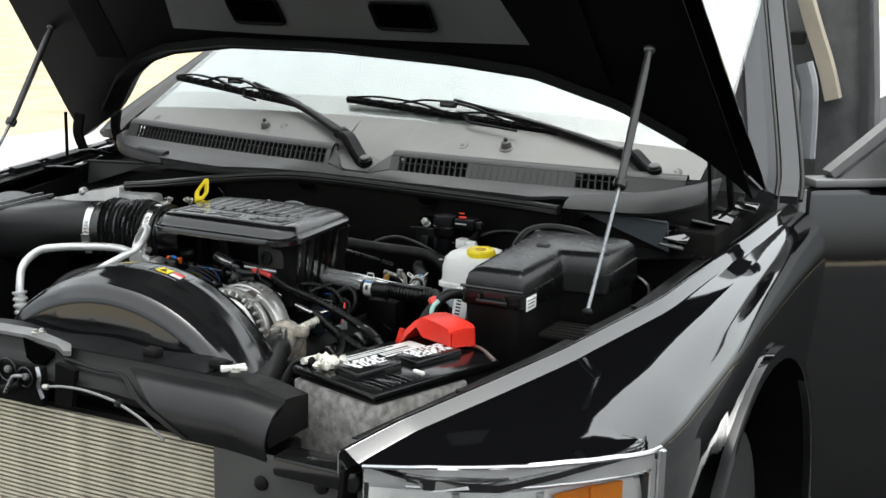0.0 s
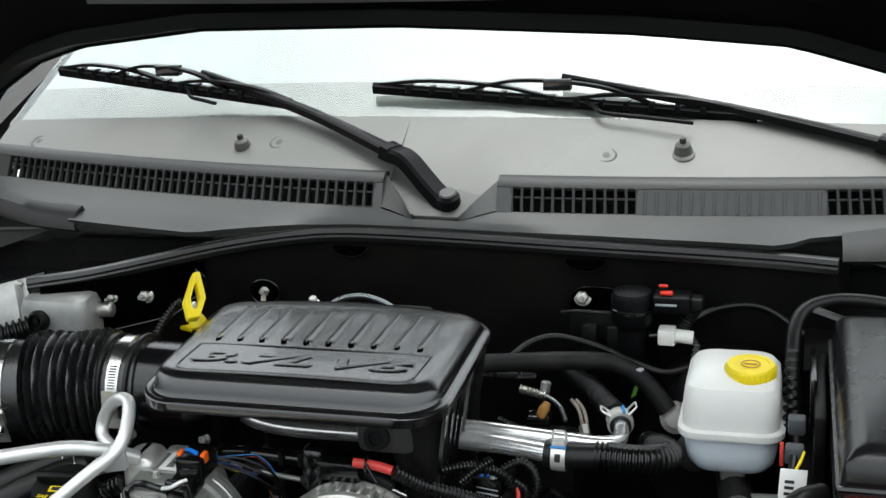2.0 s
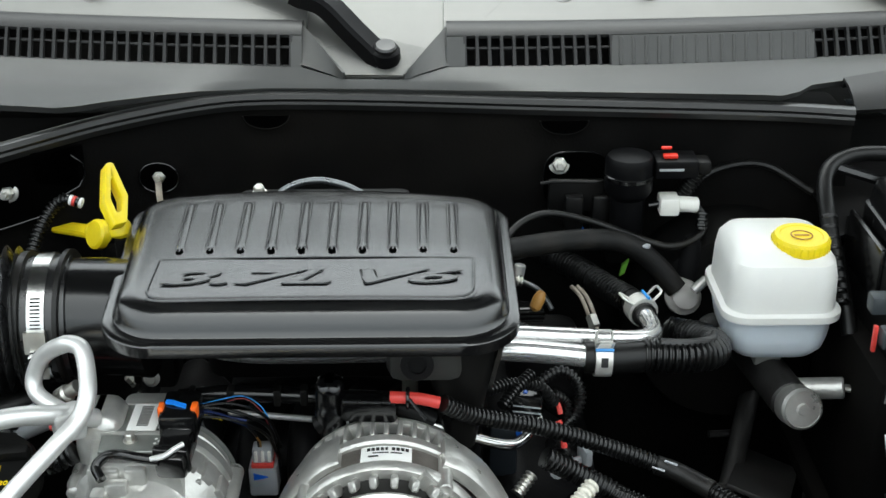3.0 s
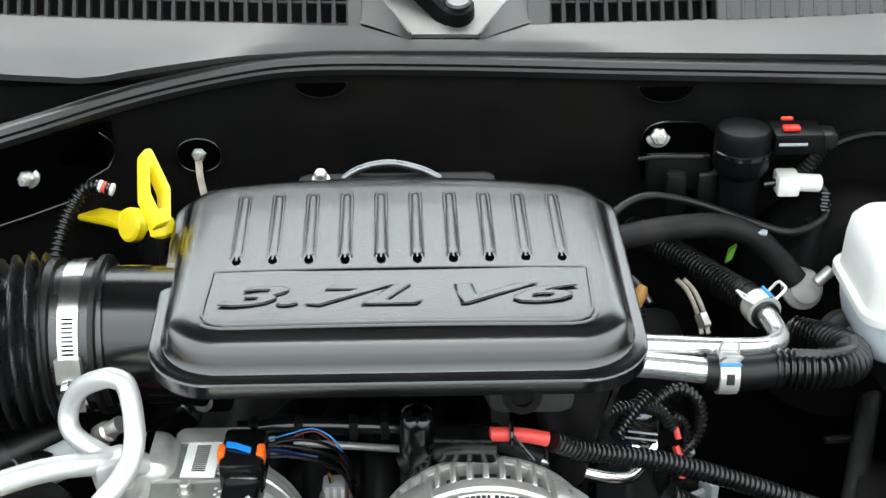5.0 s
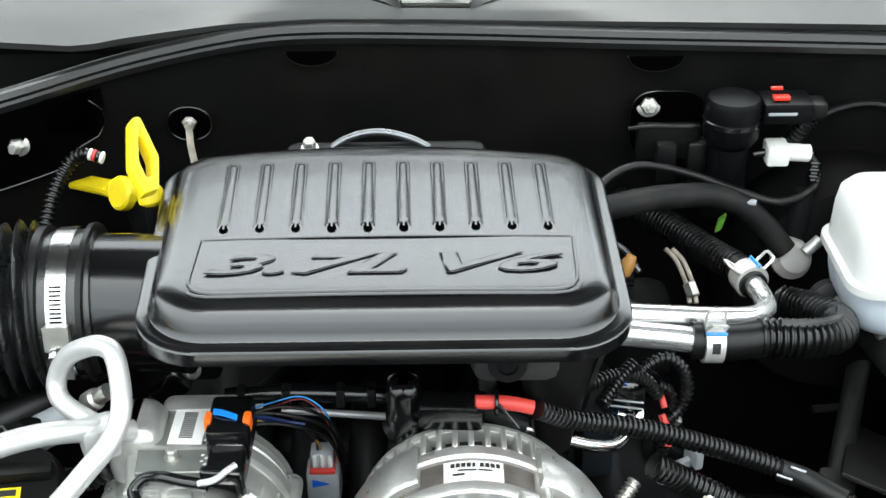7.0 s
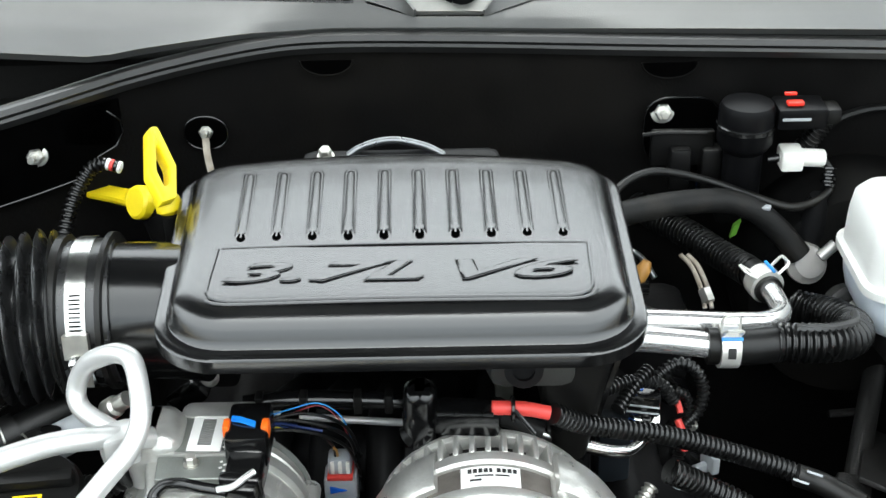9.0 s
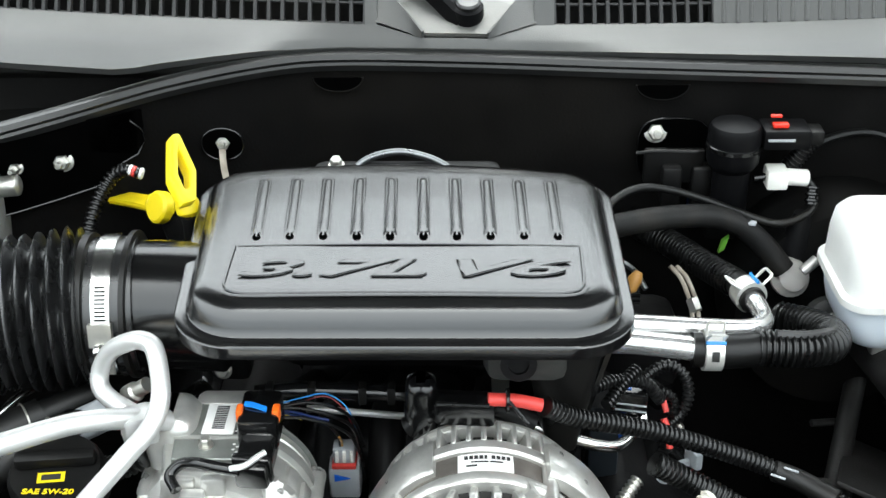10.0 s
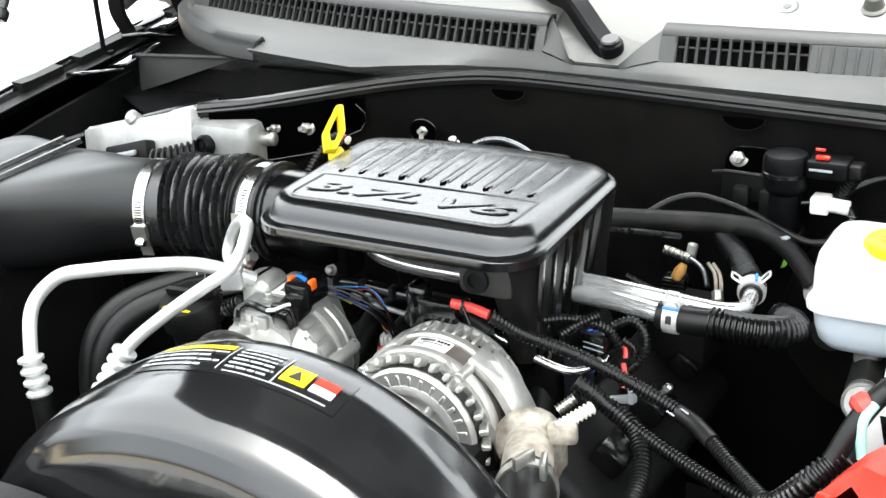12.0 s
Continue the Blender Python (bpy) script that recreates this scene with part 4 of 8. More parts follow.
for s in (-1, 1):
    for y in (ARCH_Y, 2.6):
        wheel = part("wheel", lathe([(0.20, -0.10), (0.34, -0.10), (0.365, -0.06), (0.37, 0), (0.365, 0.06), (0.34, 0.10), (0.20, 0.10)], (s * 0.80, y, 0.40), (1, 0, 0), 40), TYRE, car, "black tyre on an alloy wheel")
        part("rim", lathe([(0.03, 0.06), (0.19, 0.085), (0.205, 0.095), (0.205, -0.09), (0.10, -0.08)], (s * 0.80, y, 0.40), (s, 0, 0), 32), DARK, wheel)


# ---- headlamp ----
def lamp_at(u, v, back=0.0):
    p = spline([(0.638, -0.956, 0), (0.736, -0.949, 0), (0.839, -0.911, 0), (0.897, -0.863, 0), (0.945, -0.795, 0), (0.972, -0.735, 0), (0.980, -0.700, 0)], 6)
    q = p[min(len(p) - 1, int(u * (len(p) - 1) + 0.5))]
    n = Vector((0.25 + 0.75 * u, -1 + 0.6 * u, 0)).normalized()
    return Vector((q.x, q.y, 0.79 + (lerp_table(LAMP_TOP, q.x) - 0.79) * v)) - n * back


us = steps(0, 1, 36)
lamp = part("headlamp", grid(lambda u, v: lamp_at(u, v, 0.055 - 0.03 * math.sin(math.pi * v)), us, steps(0, 0.80, 6), thick=0.003), REFLECTOR, car, "clear headlamp with amber indicator and chrome rim")
part("bezel", grid(lambda u, v: lamp_at(u, v, 0.008 if v > 0.83 else 0.030), steps(0, 0.97, 36), (0.74, 0.80, 0.84, 0.90, 1.0), thick=0.002), REFLECTOR, lamp, "silver lamp bezel")
part("bezel", grid(lambda u, v: lamp_at(u, v, 0.008), (0.93, 0.95, 0.97, 1.0), steps(0, 0.9, 4), thick=0.002), REFLECTOR, lamp, "silver lamp bezel")
part("inner_trim", sweep([lamp_at(u, 0.82, 0.010) for u in steps(0.12, 0.92, 30)], lambda i, s: circle(0.0028, 8)), CHROME, lamp, "bright inner trim line")
part("lens", grid(lambda u, v: lamp_at(u, v), us, steps(0, 1, 6), thick=0.003), LENS, lamp).visible_shadow = False
part("chrome_rim", sweep([lamp_at(u, 1.0) + Vector((0, 0, 0.003)) for u in us], lambda i, s: circle(0.0042, 8)), CHROME, lamp, "chrome rim")
part("chrome_rim", sweep([lamp_at(1.0, v) + Vector((0.002, 0, 0)) for v in steps(1, 0, 6)], lambda i, s: circle(0.007, 8)), CHROME, lamp, "chrome rim")
part("indicator", grid(lambda u, v: lamp_at(u, v, 0.022), steps(0.60, 0.76, 6), steps(0.25, 0.74, 3), thick=0.006), AMBER, lamp, "amber indicator")
for u in (0.22, 0.45, 0.85):
    part("reflector_step", sweep([lamp_at(u, v, 0.03) for v in steps(0.1, 0.72, 4)], lambda i, s: circle(0.006, 8)), REFLECTOR, lamp)

# ---- front panel, condenser, latch ----
def support(x):
    """Section of the upper support: level top, a step, then a face that leans forward; deeper towards the corner."""
    low = lerp_table([(-0.66, 0.925), (0.14, 0.942), (0.22, 0.935), (0.31, 0.904), (0.45, 0.915)], x)
    end = lerp_table([(0.38, 0.0), (0.45, 0.016)], x)
    return [Vector((x, -0.80, 0.985 - end)), Vector((x, -0.845, 0.992 - end)), Vector((x, -0.862, 0.993 - end)), Vector((x, -0.870, 0.980 - end)), Vector((x, -0.880, 0.976 - end)),
            Vector((x, -0.902, 0.962 - 0.6 * end)), Vector((x, -0.912, low + 0.012)), Vector((x, -0.908, low)), Vector((x, -0.80, low))]


front = part("radiator_support", loft([support(x) for x in steps(-0.66, 0.448, 40)]), PLASTIC_MATT, car, "black plastic upper radiator support")
part("top_plate", grid(lambda x, v: Vector((x, lerp_table([(0, -0.862), (1, -0.79)], v), 0.9945 + 0.003 * math.sin(30 * x) * v)), steps(-0.45, 0.30, 40), steps(0, 1, 5), thick=0.004), ENGINE, front)
part("side_bracket", box(0.47, 0.615, -0.935, -0.88, 0.885, 0.918, 0.008), PLASTIC, front)
part("side_bracket", box(-0.615, -0.47, -0.935, -0.88, 0.885, 0.918, 0.008), PLASTIC, front)
part("side_panel", box(0.35, 0.63, -0.915, -0.90, 0.45, 0.905, 0.006), FRONTGREY, front, "worn dark grey side panel")
part("side_panel", box(-0.63, -0.52, -0.915, -0.90, 0.45, 0.905, 0.006), FRONTGREY, front, "worn dark grey side panel")
for x, z in ((0.44, 0.862), (0.545, 0.878), (0.56, 0.84)):
    part("panel_plug", lathe([(0.012, 0), (0.011, 0.004), (0.005, 0.006)], (x, -0.915, z), (0, -1, 0), 16), PLASTIC_MATT, front)
part("slam_plate", loft([[Vector((x, y, z + 0.12 * (y + 0.86))) for x, y in ((-0.34, -0.838), (-0.075, -0.831), (0.028, -0.861), (0.050, -0.886), (0.037, -0.889), (0.008, -0.872), (-0.075, -0.858), (-0.34, -0.866))] for z in (0.9925, 1.0005)]), WORNGREY, front, "worn grey latch plate", 30)
# Black patch on the support, in place of a cut opening's shade.
part("latch_opening_shade", loft([[Vector((x, y, z + h)) for x, y, z in ((-0.078, -0.861, 0.9952), (0.006, -0.875, 0.9860), (0.0, -0.903, 0.9660), (-0.045, -0.888, 0.9770))] for h in (-0.004, 0.0015)]), VOID, front, "black patch for the shaded opening below the latch plate", 30)
for x, y in ((-0.17, -0.852), (-0.062, -0.848), (-0.058, -0.838)):
    part("plate_stud", lathe([(0.0075, 0), (0.0075, 0.003), (0.004, 0.004), (0.004, 0.007), (0.002, 0.008)], (x, y, 1.0015), (0, 0, 1), 12), ZINC, front)


def bulge(u, v):
    """Rounded face right of the slanting seam, swelling forward and rolling under."""
    yz = spline([(0, -0.868, 0.984), (0, -0.893, 0.975), (0, -0.914, 0.954), (0, -0.921, 0.930), (0, -0.914, 0.902)], 4)[v]
    left = 0.155 + 0.145 * v / 16
    x = left + (0.449 - left) * u
    return Vector((x, yz.y, yz.z - lerp_table([(0.38, 0.0), (0.45, 0.010)], x)))


part("support_face", grid(bulge, steps(0, 1, 16), range(17), thick=0.003), SUPPORT, front, "smooth rounded grey-black face", 60)
for d in (0.0, 0.006):
    part("face_seam", sweep(spline([(0.040 + d, -0.890, 0.985), (0.100 + d, -0.890, 0.978), (0.158 + d, -0.893, 0.978), (0.205 + d, -0.917, 0.957), (0.250 + d, -0.925, 0.935), (0.300 + d, -0.918, 0.905)], 6), lambda i, q: circle(0.0024, 6)), RUBBER, front)
part("corner_gusset", loft([[Vector((x, y, z)) for x, z in ((0.045, 0.985), (0.085, 0.978), (0.075, 0.915), (0.040, 0.915))] for y in (-0.917, -0.906)]), DARK, front)
bolt("support_bolt", (0.345, -0.845, 1.0), (0, 0, 1), 0.006, ZINC, front)
for x in (-0.28, 0.17, 0.30):
    part("clip", box(x - 0.014, x + 0.014, -0.838, -0.818, 0.992, 1.008, 0.003), PLASTIC_MATT, front)
part("white_clip", box(0.314, 0.356, -0.840, -0.833, 0.999, 1.005, 0.0012, 20), WHITE, front, "white plastic clip")
part("white_clip", box(0.331, 0.338, -0.858, -0.816, 0.999, 1.0065, 0.0012, -25), WHITE, front, "white plastic clip")
latch = part("hood_latch", box(-0.16, 0.020, -0.922, -0.905, 0.905, 0.975, 0.008), DARK, car, "hood latch with release cable")
for x, z, r in ((-0.088, 0.958, 0.017), (-0.050, 0.962, 0.019), (-0.012, 0.955, 0.016), (-0.10, 0.925, 0.012)):
    part("latch_ring", sweep([Vector((x + r * math.cos(a), -0.926, z + r * math.sin(a))) for a in steps(0, 2 * math.pi, 20)], lambda i, q: circle(0.0022, 6)), PLASTIC, latch)
    part("latch_pin", lathe([(0.006, 0), (0.006, 0.006), (0.003, 0.008)], (x, -0.922, z), (0, -1, 0.2), 12), WORNGREY, latch)
part("latch_spring", ridged([(-0.075, -0.930, 0.925), (-0.02, -0.932, 0.944)], 0.0055, 0.004, 0.002, 10), PLASTIC_MATT, latch)
part("latch_hook", tube([(-0.052, -0.932, 0.925), (-0.040, -0.936, 0.940), (-0.030, -0.934, 0.955), (-0.012, -0.930, 0.958)], 0.0035, 8), STRUT, latch)
part("latch_hook", sweep(spline([(0.012, -0.924, 0.975), (0.020, -0.928, 0.962), (0.018, -0.928, 0.945), (0.024, -0.926, 0.925)], 5), lambda i, q: [(0.003, -0.001), (0.003, 0.001), (-0.003, 0.001), (-0.003, -0.001)]), STRUT, latch)
part("release_cable", tube([(0.030, -0.926, 0.946), (0.075, -0.929, 0.954), (0.121, -0.930, 0.955), (0.165, -0.930, 0.950), (0.186, -0.930, 0.945), (0.235, -0.931, 0.926), (0.27, -0.928, 0.90)], 0.0022, 8), TRIMGREY, latch)
part("cable_end", lathe([(0.002, 0), (0.005, 0.002), (0.005, 0.010), (0.002, 0.012)], (0.026, -0.926, 0.945), (1, 0, 0.15), 12), ZINC, latch)
part("cable_clip", box(0.178, 0.190, -0.934, -0.922, 0.940, 0.950, 0.002), RUBBER, latch)
condenser = part("condenser", box(-0.5, 0.35, -0.885, -0.87, 0.47, 0.905, 0.002), DARK, car, "dusty condenser with fine horizontal fins")
for i in range(54):
    z = 0.48 + 0.0078 * i
    if i == 0:
        fin = part("fin", box(-0.5, 0.35, -0.0055, 0.0055, -0.0022, 0.0022, 0), FINS, None)
        fin_mesh, fin.parent, ob = fin.data, condenser, fin
    else:
        ob = new("fin", fin_mesh)
        ob.parent = condenser
    ob.location = Vector((0, -0.889, z)) - base_of(condenser)
part("bumper_beam", box(-0.8, 0.8, -1.0, -0.93, 0.45, 0.62, 0.02), DARK, car)


# ---- engine beneath everything ----
engine = thing("engine", (0, -0.25, 0.42), "dark V6 engine with black plastic intake and covers", "engine")
part("block", box(-0.20, 0.20, -0.46, -0.06, 0.421, 0.86, 0.03), ENGINE, engine)
for s in (-1, 1):
    part("valve_cover", moved(box(-0.065, 0.065, -0.19, 0.17, -0.035, 0.035, 0.02, seg=3), pose(s * 0.19, -0.25, 0.845, 0, s * 38, 0)), ENGINE, engine, "black ribbed valve cover")
    for k in range(3):
        c = part("ignition_coil", moved(box(-0.018, 0.018, -0.024, 0.024, 0.034, 0.062, 0.006), pose(s * 0.19, -0.36 + 0.11 * k, 0.845, 0, s * 38, 0)), PLASTIC, engine)
        part("coil_bolt", moved(lathe([(0.005, 0.06), (0.005, 0.068), (0.003, 0.07)], (0, 0.016, 0), (0, 0, 1), 6), pose(s * 0.19, -0.36 + 0.11 * k, 0.845, 0, s * 38, 0)), ZINC, c)
part("intake_manifold", box(-0.12, 0.12, -0.30, -0.10, 0.86, 0.93, 0.03, seg=3), ENGINE, engine, "black plastic intake manifold")
for k in range(6):
    part("runner", tube([(-0.10 + 0.04 * k, -0.20, 0.92), (-0.12 + 0.045 * k, -0.27, 0.935), (-0.13 + 0.05 * k, -0.33, 0.88)], 0.016, 10), ENGINE, engine)
part("front_cover", box(-0.20, 0.19, -0.50, -0.45, 0.50, 0.90, 0.02), ENGINE, engine)
part("rail_shell", sweep(spline([(-0.13, -0.345, 1.010), (-0.09, -0.342, 1.012), (-0.03, -0.340, 1.008), (0.0, -0.338, 1.004)], 5), lambda i, s: circle(0.0075, 10)), PLASTIC, engine)
for x in (-0.118, -0.085, -0.045, -0.022):
    part("rail_clip", box(x - 0.003, x + 0.003, -0.352, -0.340, 1.004, 1.020, 0.001), PLASTIC_MATT, engine)
part("fuel_pipe", tube([(-0.094, -0.318, 0.977), (-0.082, -0.316, 0.975), (-0.04, -0.311, 0.967), (0.012, -0.304, 0.957)], 0.0030, 12), PIPE, engine, "thin bright steel pipe")
part("fuel_pipe_end", rod((-0.122, -0.318, 0.984), (-0.108, -0.318, 0.981), 0.003, 10), PAPER, engine)
part("gearbox_hump", box(-0.16, 0.16, -0.08, 0.02, 0.5, 0.80, 0.04), DARK, engine)
part("accessory_bracket", box(-0.16, 0.13, -0.49, -0.44, 0.86, 0.93, 0.01), ENGINE, engine)
part("drive_belt", sweep([Vector((0.02 + 0.17 * math.cos(a), -0.555, 0.80 + 0.14 * math.sin(a))) for a in steps(0, 2 * math.pi, 48)], lambda i, s: [(0.012, -0.002), (0.012, 0.002), (-0.012, 0.002), (-0.012, -0.002)]), RUBBER, engine)

# ---- air box lid over the intake, with raised ribs and lettering ----
res = thing("air_resonator", (-0.012, -0.30, 0.955), "black moulded plastic intake cover with ribs and raised lettering", "engine cover")
X0, X1, Y0, Y1 = -0.177, 0.160, -0.427, -0.160


def cover_ring(f, s, b, zf, zb):
    """A rounded ring of the cover, drawn in by f at the front, s at the sides and b at the bowed back; its height runs from zf to zb."""
    x0, x1, y0, y1, out = X0 + s, X1 - s, Y0 + f, Y1 - b, []
    rf, rb = 0.050 - 0.55 * f, 0.030 - 0.5 * min(b, 0.03)
    for cx, cy, q, a in ((x1 - rf, y0 + rf, rf, -90), (x1 - rb, y1 - rb, rb, 0), (x0 + rb, y1 - rb, rb, 90), (x0 + rf, y0 + rf, rf, 180)):
        out += [(cx + q * math.cos(radians(a + 90 * k / 10)), cy + q * math.sin(radians(a + 90 * k / 10))) for k in range(11)]
        if a == 0:
            out += [(x1 + (x0 - x1) * k / 16, y1) for k in range(3, 14)]
    flared = [(x - 0.055 * max(0, (y + 0.40)) * max(0, min(1, -x / 0.12)), y) for x, y in out]
    bowed = [(x, y - 0.62 * (x + 0.03) ** 2 * max(0, min(1, (y + 0.34) / 0.17))) for x, y in flared]
    return [Vector((x, y, zf + (zb - zf) * (y - Y0) / (Y1 - Y0) - 0.003 * ((x + 0.01) / 0.17) ** 2)) for x, y in bowed]


part("body", loft([[Vector((x, y, zz)) for x, y in rrect(-0.13 - q, 0.135 + 0.7 * q, -0.222 - 0.6 * q, -0.165, 0.025, 6)] for zz, q in ((0.956, 0.0), (1.02, 0.005), (1.07, 0.016), (1.098, 0.022))]), PLASTIC_MATT, res)
LID_PROFILE = ((0.004, 0.004, 0.003, 1.0965, 1.1130), (0.0, 0.0, 0.0, 1.0975, 1.1140), (0.0, 0.0, 0.0, 1.1066, 1.1195), (0.0012, 0.0012, 0.0010, 1.1080, 1.1207), (0.0050, 0.0040, 0.0020, 1.1084, 1.1212),
               (0.0092, 0.0078, 0.0024, 1.1088, 1.1215), (0.0104, 0.0090, 0.0028, 1.1098, 1.1225), (0.0122, 0.0100, 0.0034, 1.1150, 1.1245), (0.0144, 0.0114, 0.0042, 1.1205, 1.1262), (0.0166, 0.0134, 0.0058, 1.1246, 1.1277),
               (0.0194, 0.0158, 0.0084, 1.1274, 1.1290), (0.0230, 0.0186, 0.0120, 1.1295, 1.1303), (0.0270, 0.0215, 0.0165, 1.1309, 1.1313), (0.0315, 0.0245, 0.0215, 1.1316, 1.1319), (0.042, 0.034, 0.034, 1.1320, 1.1322), (0.075, 0.075, 0.075, 1.1320, 1.1322))
part("lid", loft([cover_ring(*p) for p in LID_PROFILE]), LID, res, "", 40)
part("lid_seam", loft([cover_ring(0.006, 0.006, 0.004, 1.0945, 1.111), cover_ring(0.004, 0.004, 0.003, 1.0968, 1.1133)]), RUBBER, res)
top_z = lambda x, y=-0.30: 1.1320 - 0.003 * ((x + 0.01) / 0.17) ** 2
for i in range(10):
    x = -0.1255 + 0.0259 * i
    ya, yb, w = -0.3085, -0.204 - 0.0009 * max(0, i - 5), 0.0038
    lean = -0.055 + 0.0060 * i
    at = lambda a, b: Vector((a + lean * (b - ya), b, 0))
    ridge = lambda b: [(0.0046, -0.0012), (0.0038, -0.0001), (0.0024, 0.0008), (0.0010, 0.0011), (-0.0010, 0.0011), (-0.0024, 0.0008), (-0.0038, -0.0001), (-0.0046, -0.0012)]
    ends = [(ya + 0.007, 0.55), (ya + 0.009, 0.9), (ya + 0.014, 1.0), ((ya + yb) / 2, 1.0), (yb - 0.004, 1.0), (yb - 0.0012, 0.8), (yb, 0.45)]
    rib = part("rib", loft([[at(x + q * a, b) + Vector((0, 0, top_z(x, b) + (h if q > 0.5 or h < 0 else 0.5 * h))) for a, h in ridge(b)] for b, q in ends]), LID, res, "", 60)
    part("channel", sweep([at(x + u * 0.0048, b) + Vector((0, 0, top_z(x, b) - 0.0002)) for u, b in [(-1, ya + 0.006), (-1, (ya + yb) / 2), (-1, yb - 0.002), (-0.7, yb + 0.0015), (0, yb + 0.003), (0.7, yb + 0.0015), (1, yb - 0.002), (1, (ya + yb) / 2), (1, ya + 0.006)]], lambda k, q: circle(0.0008, 5)), LID, rib)
    # black patch on the uncut lid, painted as the pit's shade
    part("pit_shade", loft([[at(x + q * 0.0033 * math.cos(a) * (1 - 0.45 * max(0, math.sin(a))), ya + 0.002 + q * (0.0050 * math.sin(a) + 0.0055 * max(0, math.sin(a)) ** 3)) + Vector((0, 0, top_z(x) + h)) for a in steps(0, 2 * math.pi, 20)[:-1]] for q, h in ((1.0, -0.001), (1.0, 0.0006), (0.8, 0.0008))]), VOID, rib)
    part("pit_spine", loft([[at(x + a, b) + Vector((0, 0, top_z(x) + h)) for a in (-0.0007, 0.0007) for h in ((0.0004, 0.0013) if a < 0 else (0.0013, 0.0004))] for b in (ya + 0.001, ya + 0.0085)]), LID, rib)
PANEL = [(-0.140, -0.322), (-0.140, -0.368), (-0.1395, -0.380), (-0.136, -0.387), (-0.130, -0.391), (-0.122, -0.393)] + [(v, -0.3935) for v in steps(-0.11, 0.09, 10)] + [(0.104, -0.393), (0.112, -0.391), (0.118, -0.387), (0.1215, -0.380), (0.1225, -0.368), (0.124, -0.322)]
part("panel_line", sweep([Vector((a, b, top_z(a, b) + 0.0003)) for a, b in PANEL], lambda i, s: circle(0.0013, 6)), LID, res)
part("panel_line", sweep([Vector((-0.0095 + (a + 0.0095) * 1.022, b - 0.0034, top_z(a, b) - 0.0002)) for a, b in PANEL[3:-2]], lambda i, s: circle(0.0011, 6)), LID, res)
part("panel_line", sweep([Vector((v, -0.3205, top_z(v, -0.3205) + 0.0001)) for v in steps(-0.138, 0.122, 16)], lambda i, s: circle(0.0008, 6)), LID, res)
for body, a, b in (("3.7L", -0.131, 0.008), ("V6", 0.029, 0.115)):
    lettering("lettering", body, a, b, -0.3710, -0.3445, 1.1312, LID, res, 0.35, 0.0014, "raised black lettering")
part("front_bracket", box(0.050, 0.116, -0.372, -0.33, 1.036, 1.084, 0.012), FRONTGREY, res, "grey moulded mounting lug")
part("bracket_boss", lathe([(0.014, 0), (0.014, 0.006), (0.008, 0.007), (0.008, 0.003)], (0.076, -0.371, 1.058), (0, -1, 0.2), 20), ENGINE, res)
part("front_bracket", box(-0.176, -0.143, -0.291, -0.25, 0.985, 1.085, 0.006), PLASTIC_MATT, res)
bolt("bracket_bolt", (-0.165, -0.2915, 0.9975), (0, -1, 0.3), 0.0055, ZINC, res)
part("side_wall", grid(lambda u, v: Vector((0.149 - 0.028 * v + (0.004 if int(u * 18) % 3 == 0 else 0.0), -0.372 + 0.178 * u + 0.03 * v * (1 - u), 1.094 + 0.017 * u - 0.145 * v)), steps(0, 1, 36), steps(0, 1, 6), thick=-0.004), PLASTIC, res, "ribbed side wall")
part("corner_leg", loft([[Vector((x, y, z)) for x, y in rrect(0.075 + q, 0.150 - q, -0.372 + 0.6 * q, -0.30, 0.012, 4)] for z, q in ((0.962, 0.024), (1.02, 0.014), (1.094, 0.0))]), PLASTIC_MATT, res)
part("neck", sweep(spline([(-0.155, -0.295, 1.062), (-0.20, -0.293, 1.062), (-0.245, -0.292, 1.062)], 6), lambda i, s: [(a * (1 + 0.10 * math.exp(-s * 60)), b) for a, b in circle(0.052, 28)]), PLASTIC, res)


# ---- bellows between the cover and the air filter box ----
def band_clamp(at, axis, r, w, screw):
    c = thing("hose_clamp", Vector(at) + Vector((0, 0, -r)), "steel worm-drive band clamp round the intake hose", "hose clamp", "intake hose clamps")
    d = Vector(axis).normalized()
    part("band", lathe([(r, -w / 2), (r + 0.0012, -w / 2), (r + 0.0012, w / 2), (r, w / 2)], at, d, 40), STEEL, c)
    out = Vector(screw) - Vector(at)
    out = (out - d * out.dot(d)).normalized()
    tan = d.cross(out).normalized()
    if tan.z > 0:
        tan = -tan
    put = lambda u, v, o: Vector(at) + d * u + (out * math.cos(v) + tan * math.sin(v)) * (r + o)
    part("housing", loft([[put(u, v, o) for u, v in ((-w * 0.62, -0.14), (w * 0.62, -0.14), (w * 0.62, 0.16), (-w * 0.62, 0.16))] for o in (0.0, 0.0055, 0.007)]), ZINC, c)
    part("screw", lathe([(0.0062, 0), (0.0070, 0.003), (0.0070, 0.007), (0.0055, 0.008), (0.0055, 0.006), (0.001, 0.006)], put(0, 0.17, 0.0045), out * 0.6 + tan * 0.6, 8), STEEL, c)
    part("tail", sweep([put(0, v, o) for v, o in ((0.20, 0.0022), (0.34, 0.0030), (0.48, 0.0055), (0.58, 0.0090))], lambda i, q: [(w * 0.52, -0.0006), (w * 0.52, 0.0006), (-w * 0.52, 0.0006), (-w * 0.52, -0.0006)]), ZINC, c, "bare band tail")
    for k in range(9):
        part("worm_slot", moved(box(-w * 0.28, w * 0.28, -0.0005, 0.0005, -0.0004, 0.0004, 0), Matrix.Translation(put(0, -0.18 - 0.055 * k, 0.0016)) @ Matrix((d, tan, out)).transposed().to_4x4()), DARK, c)
    return c


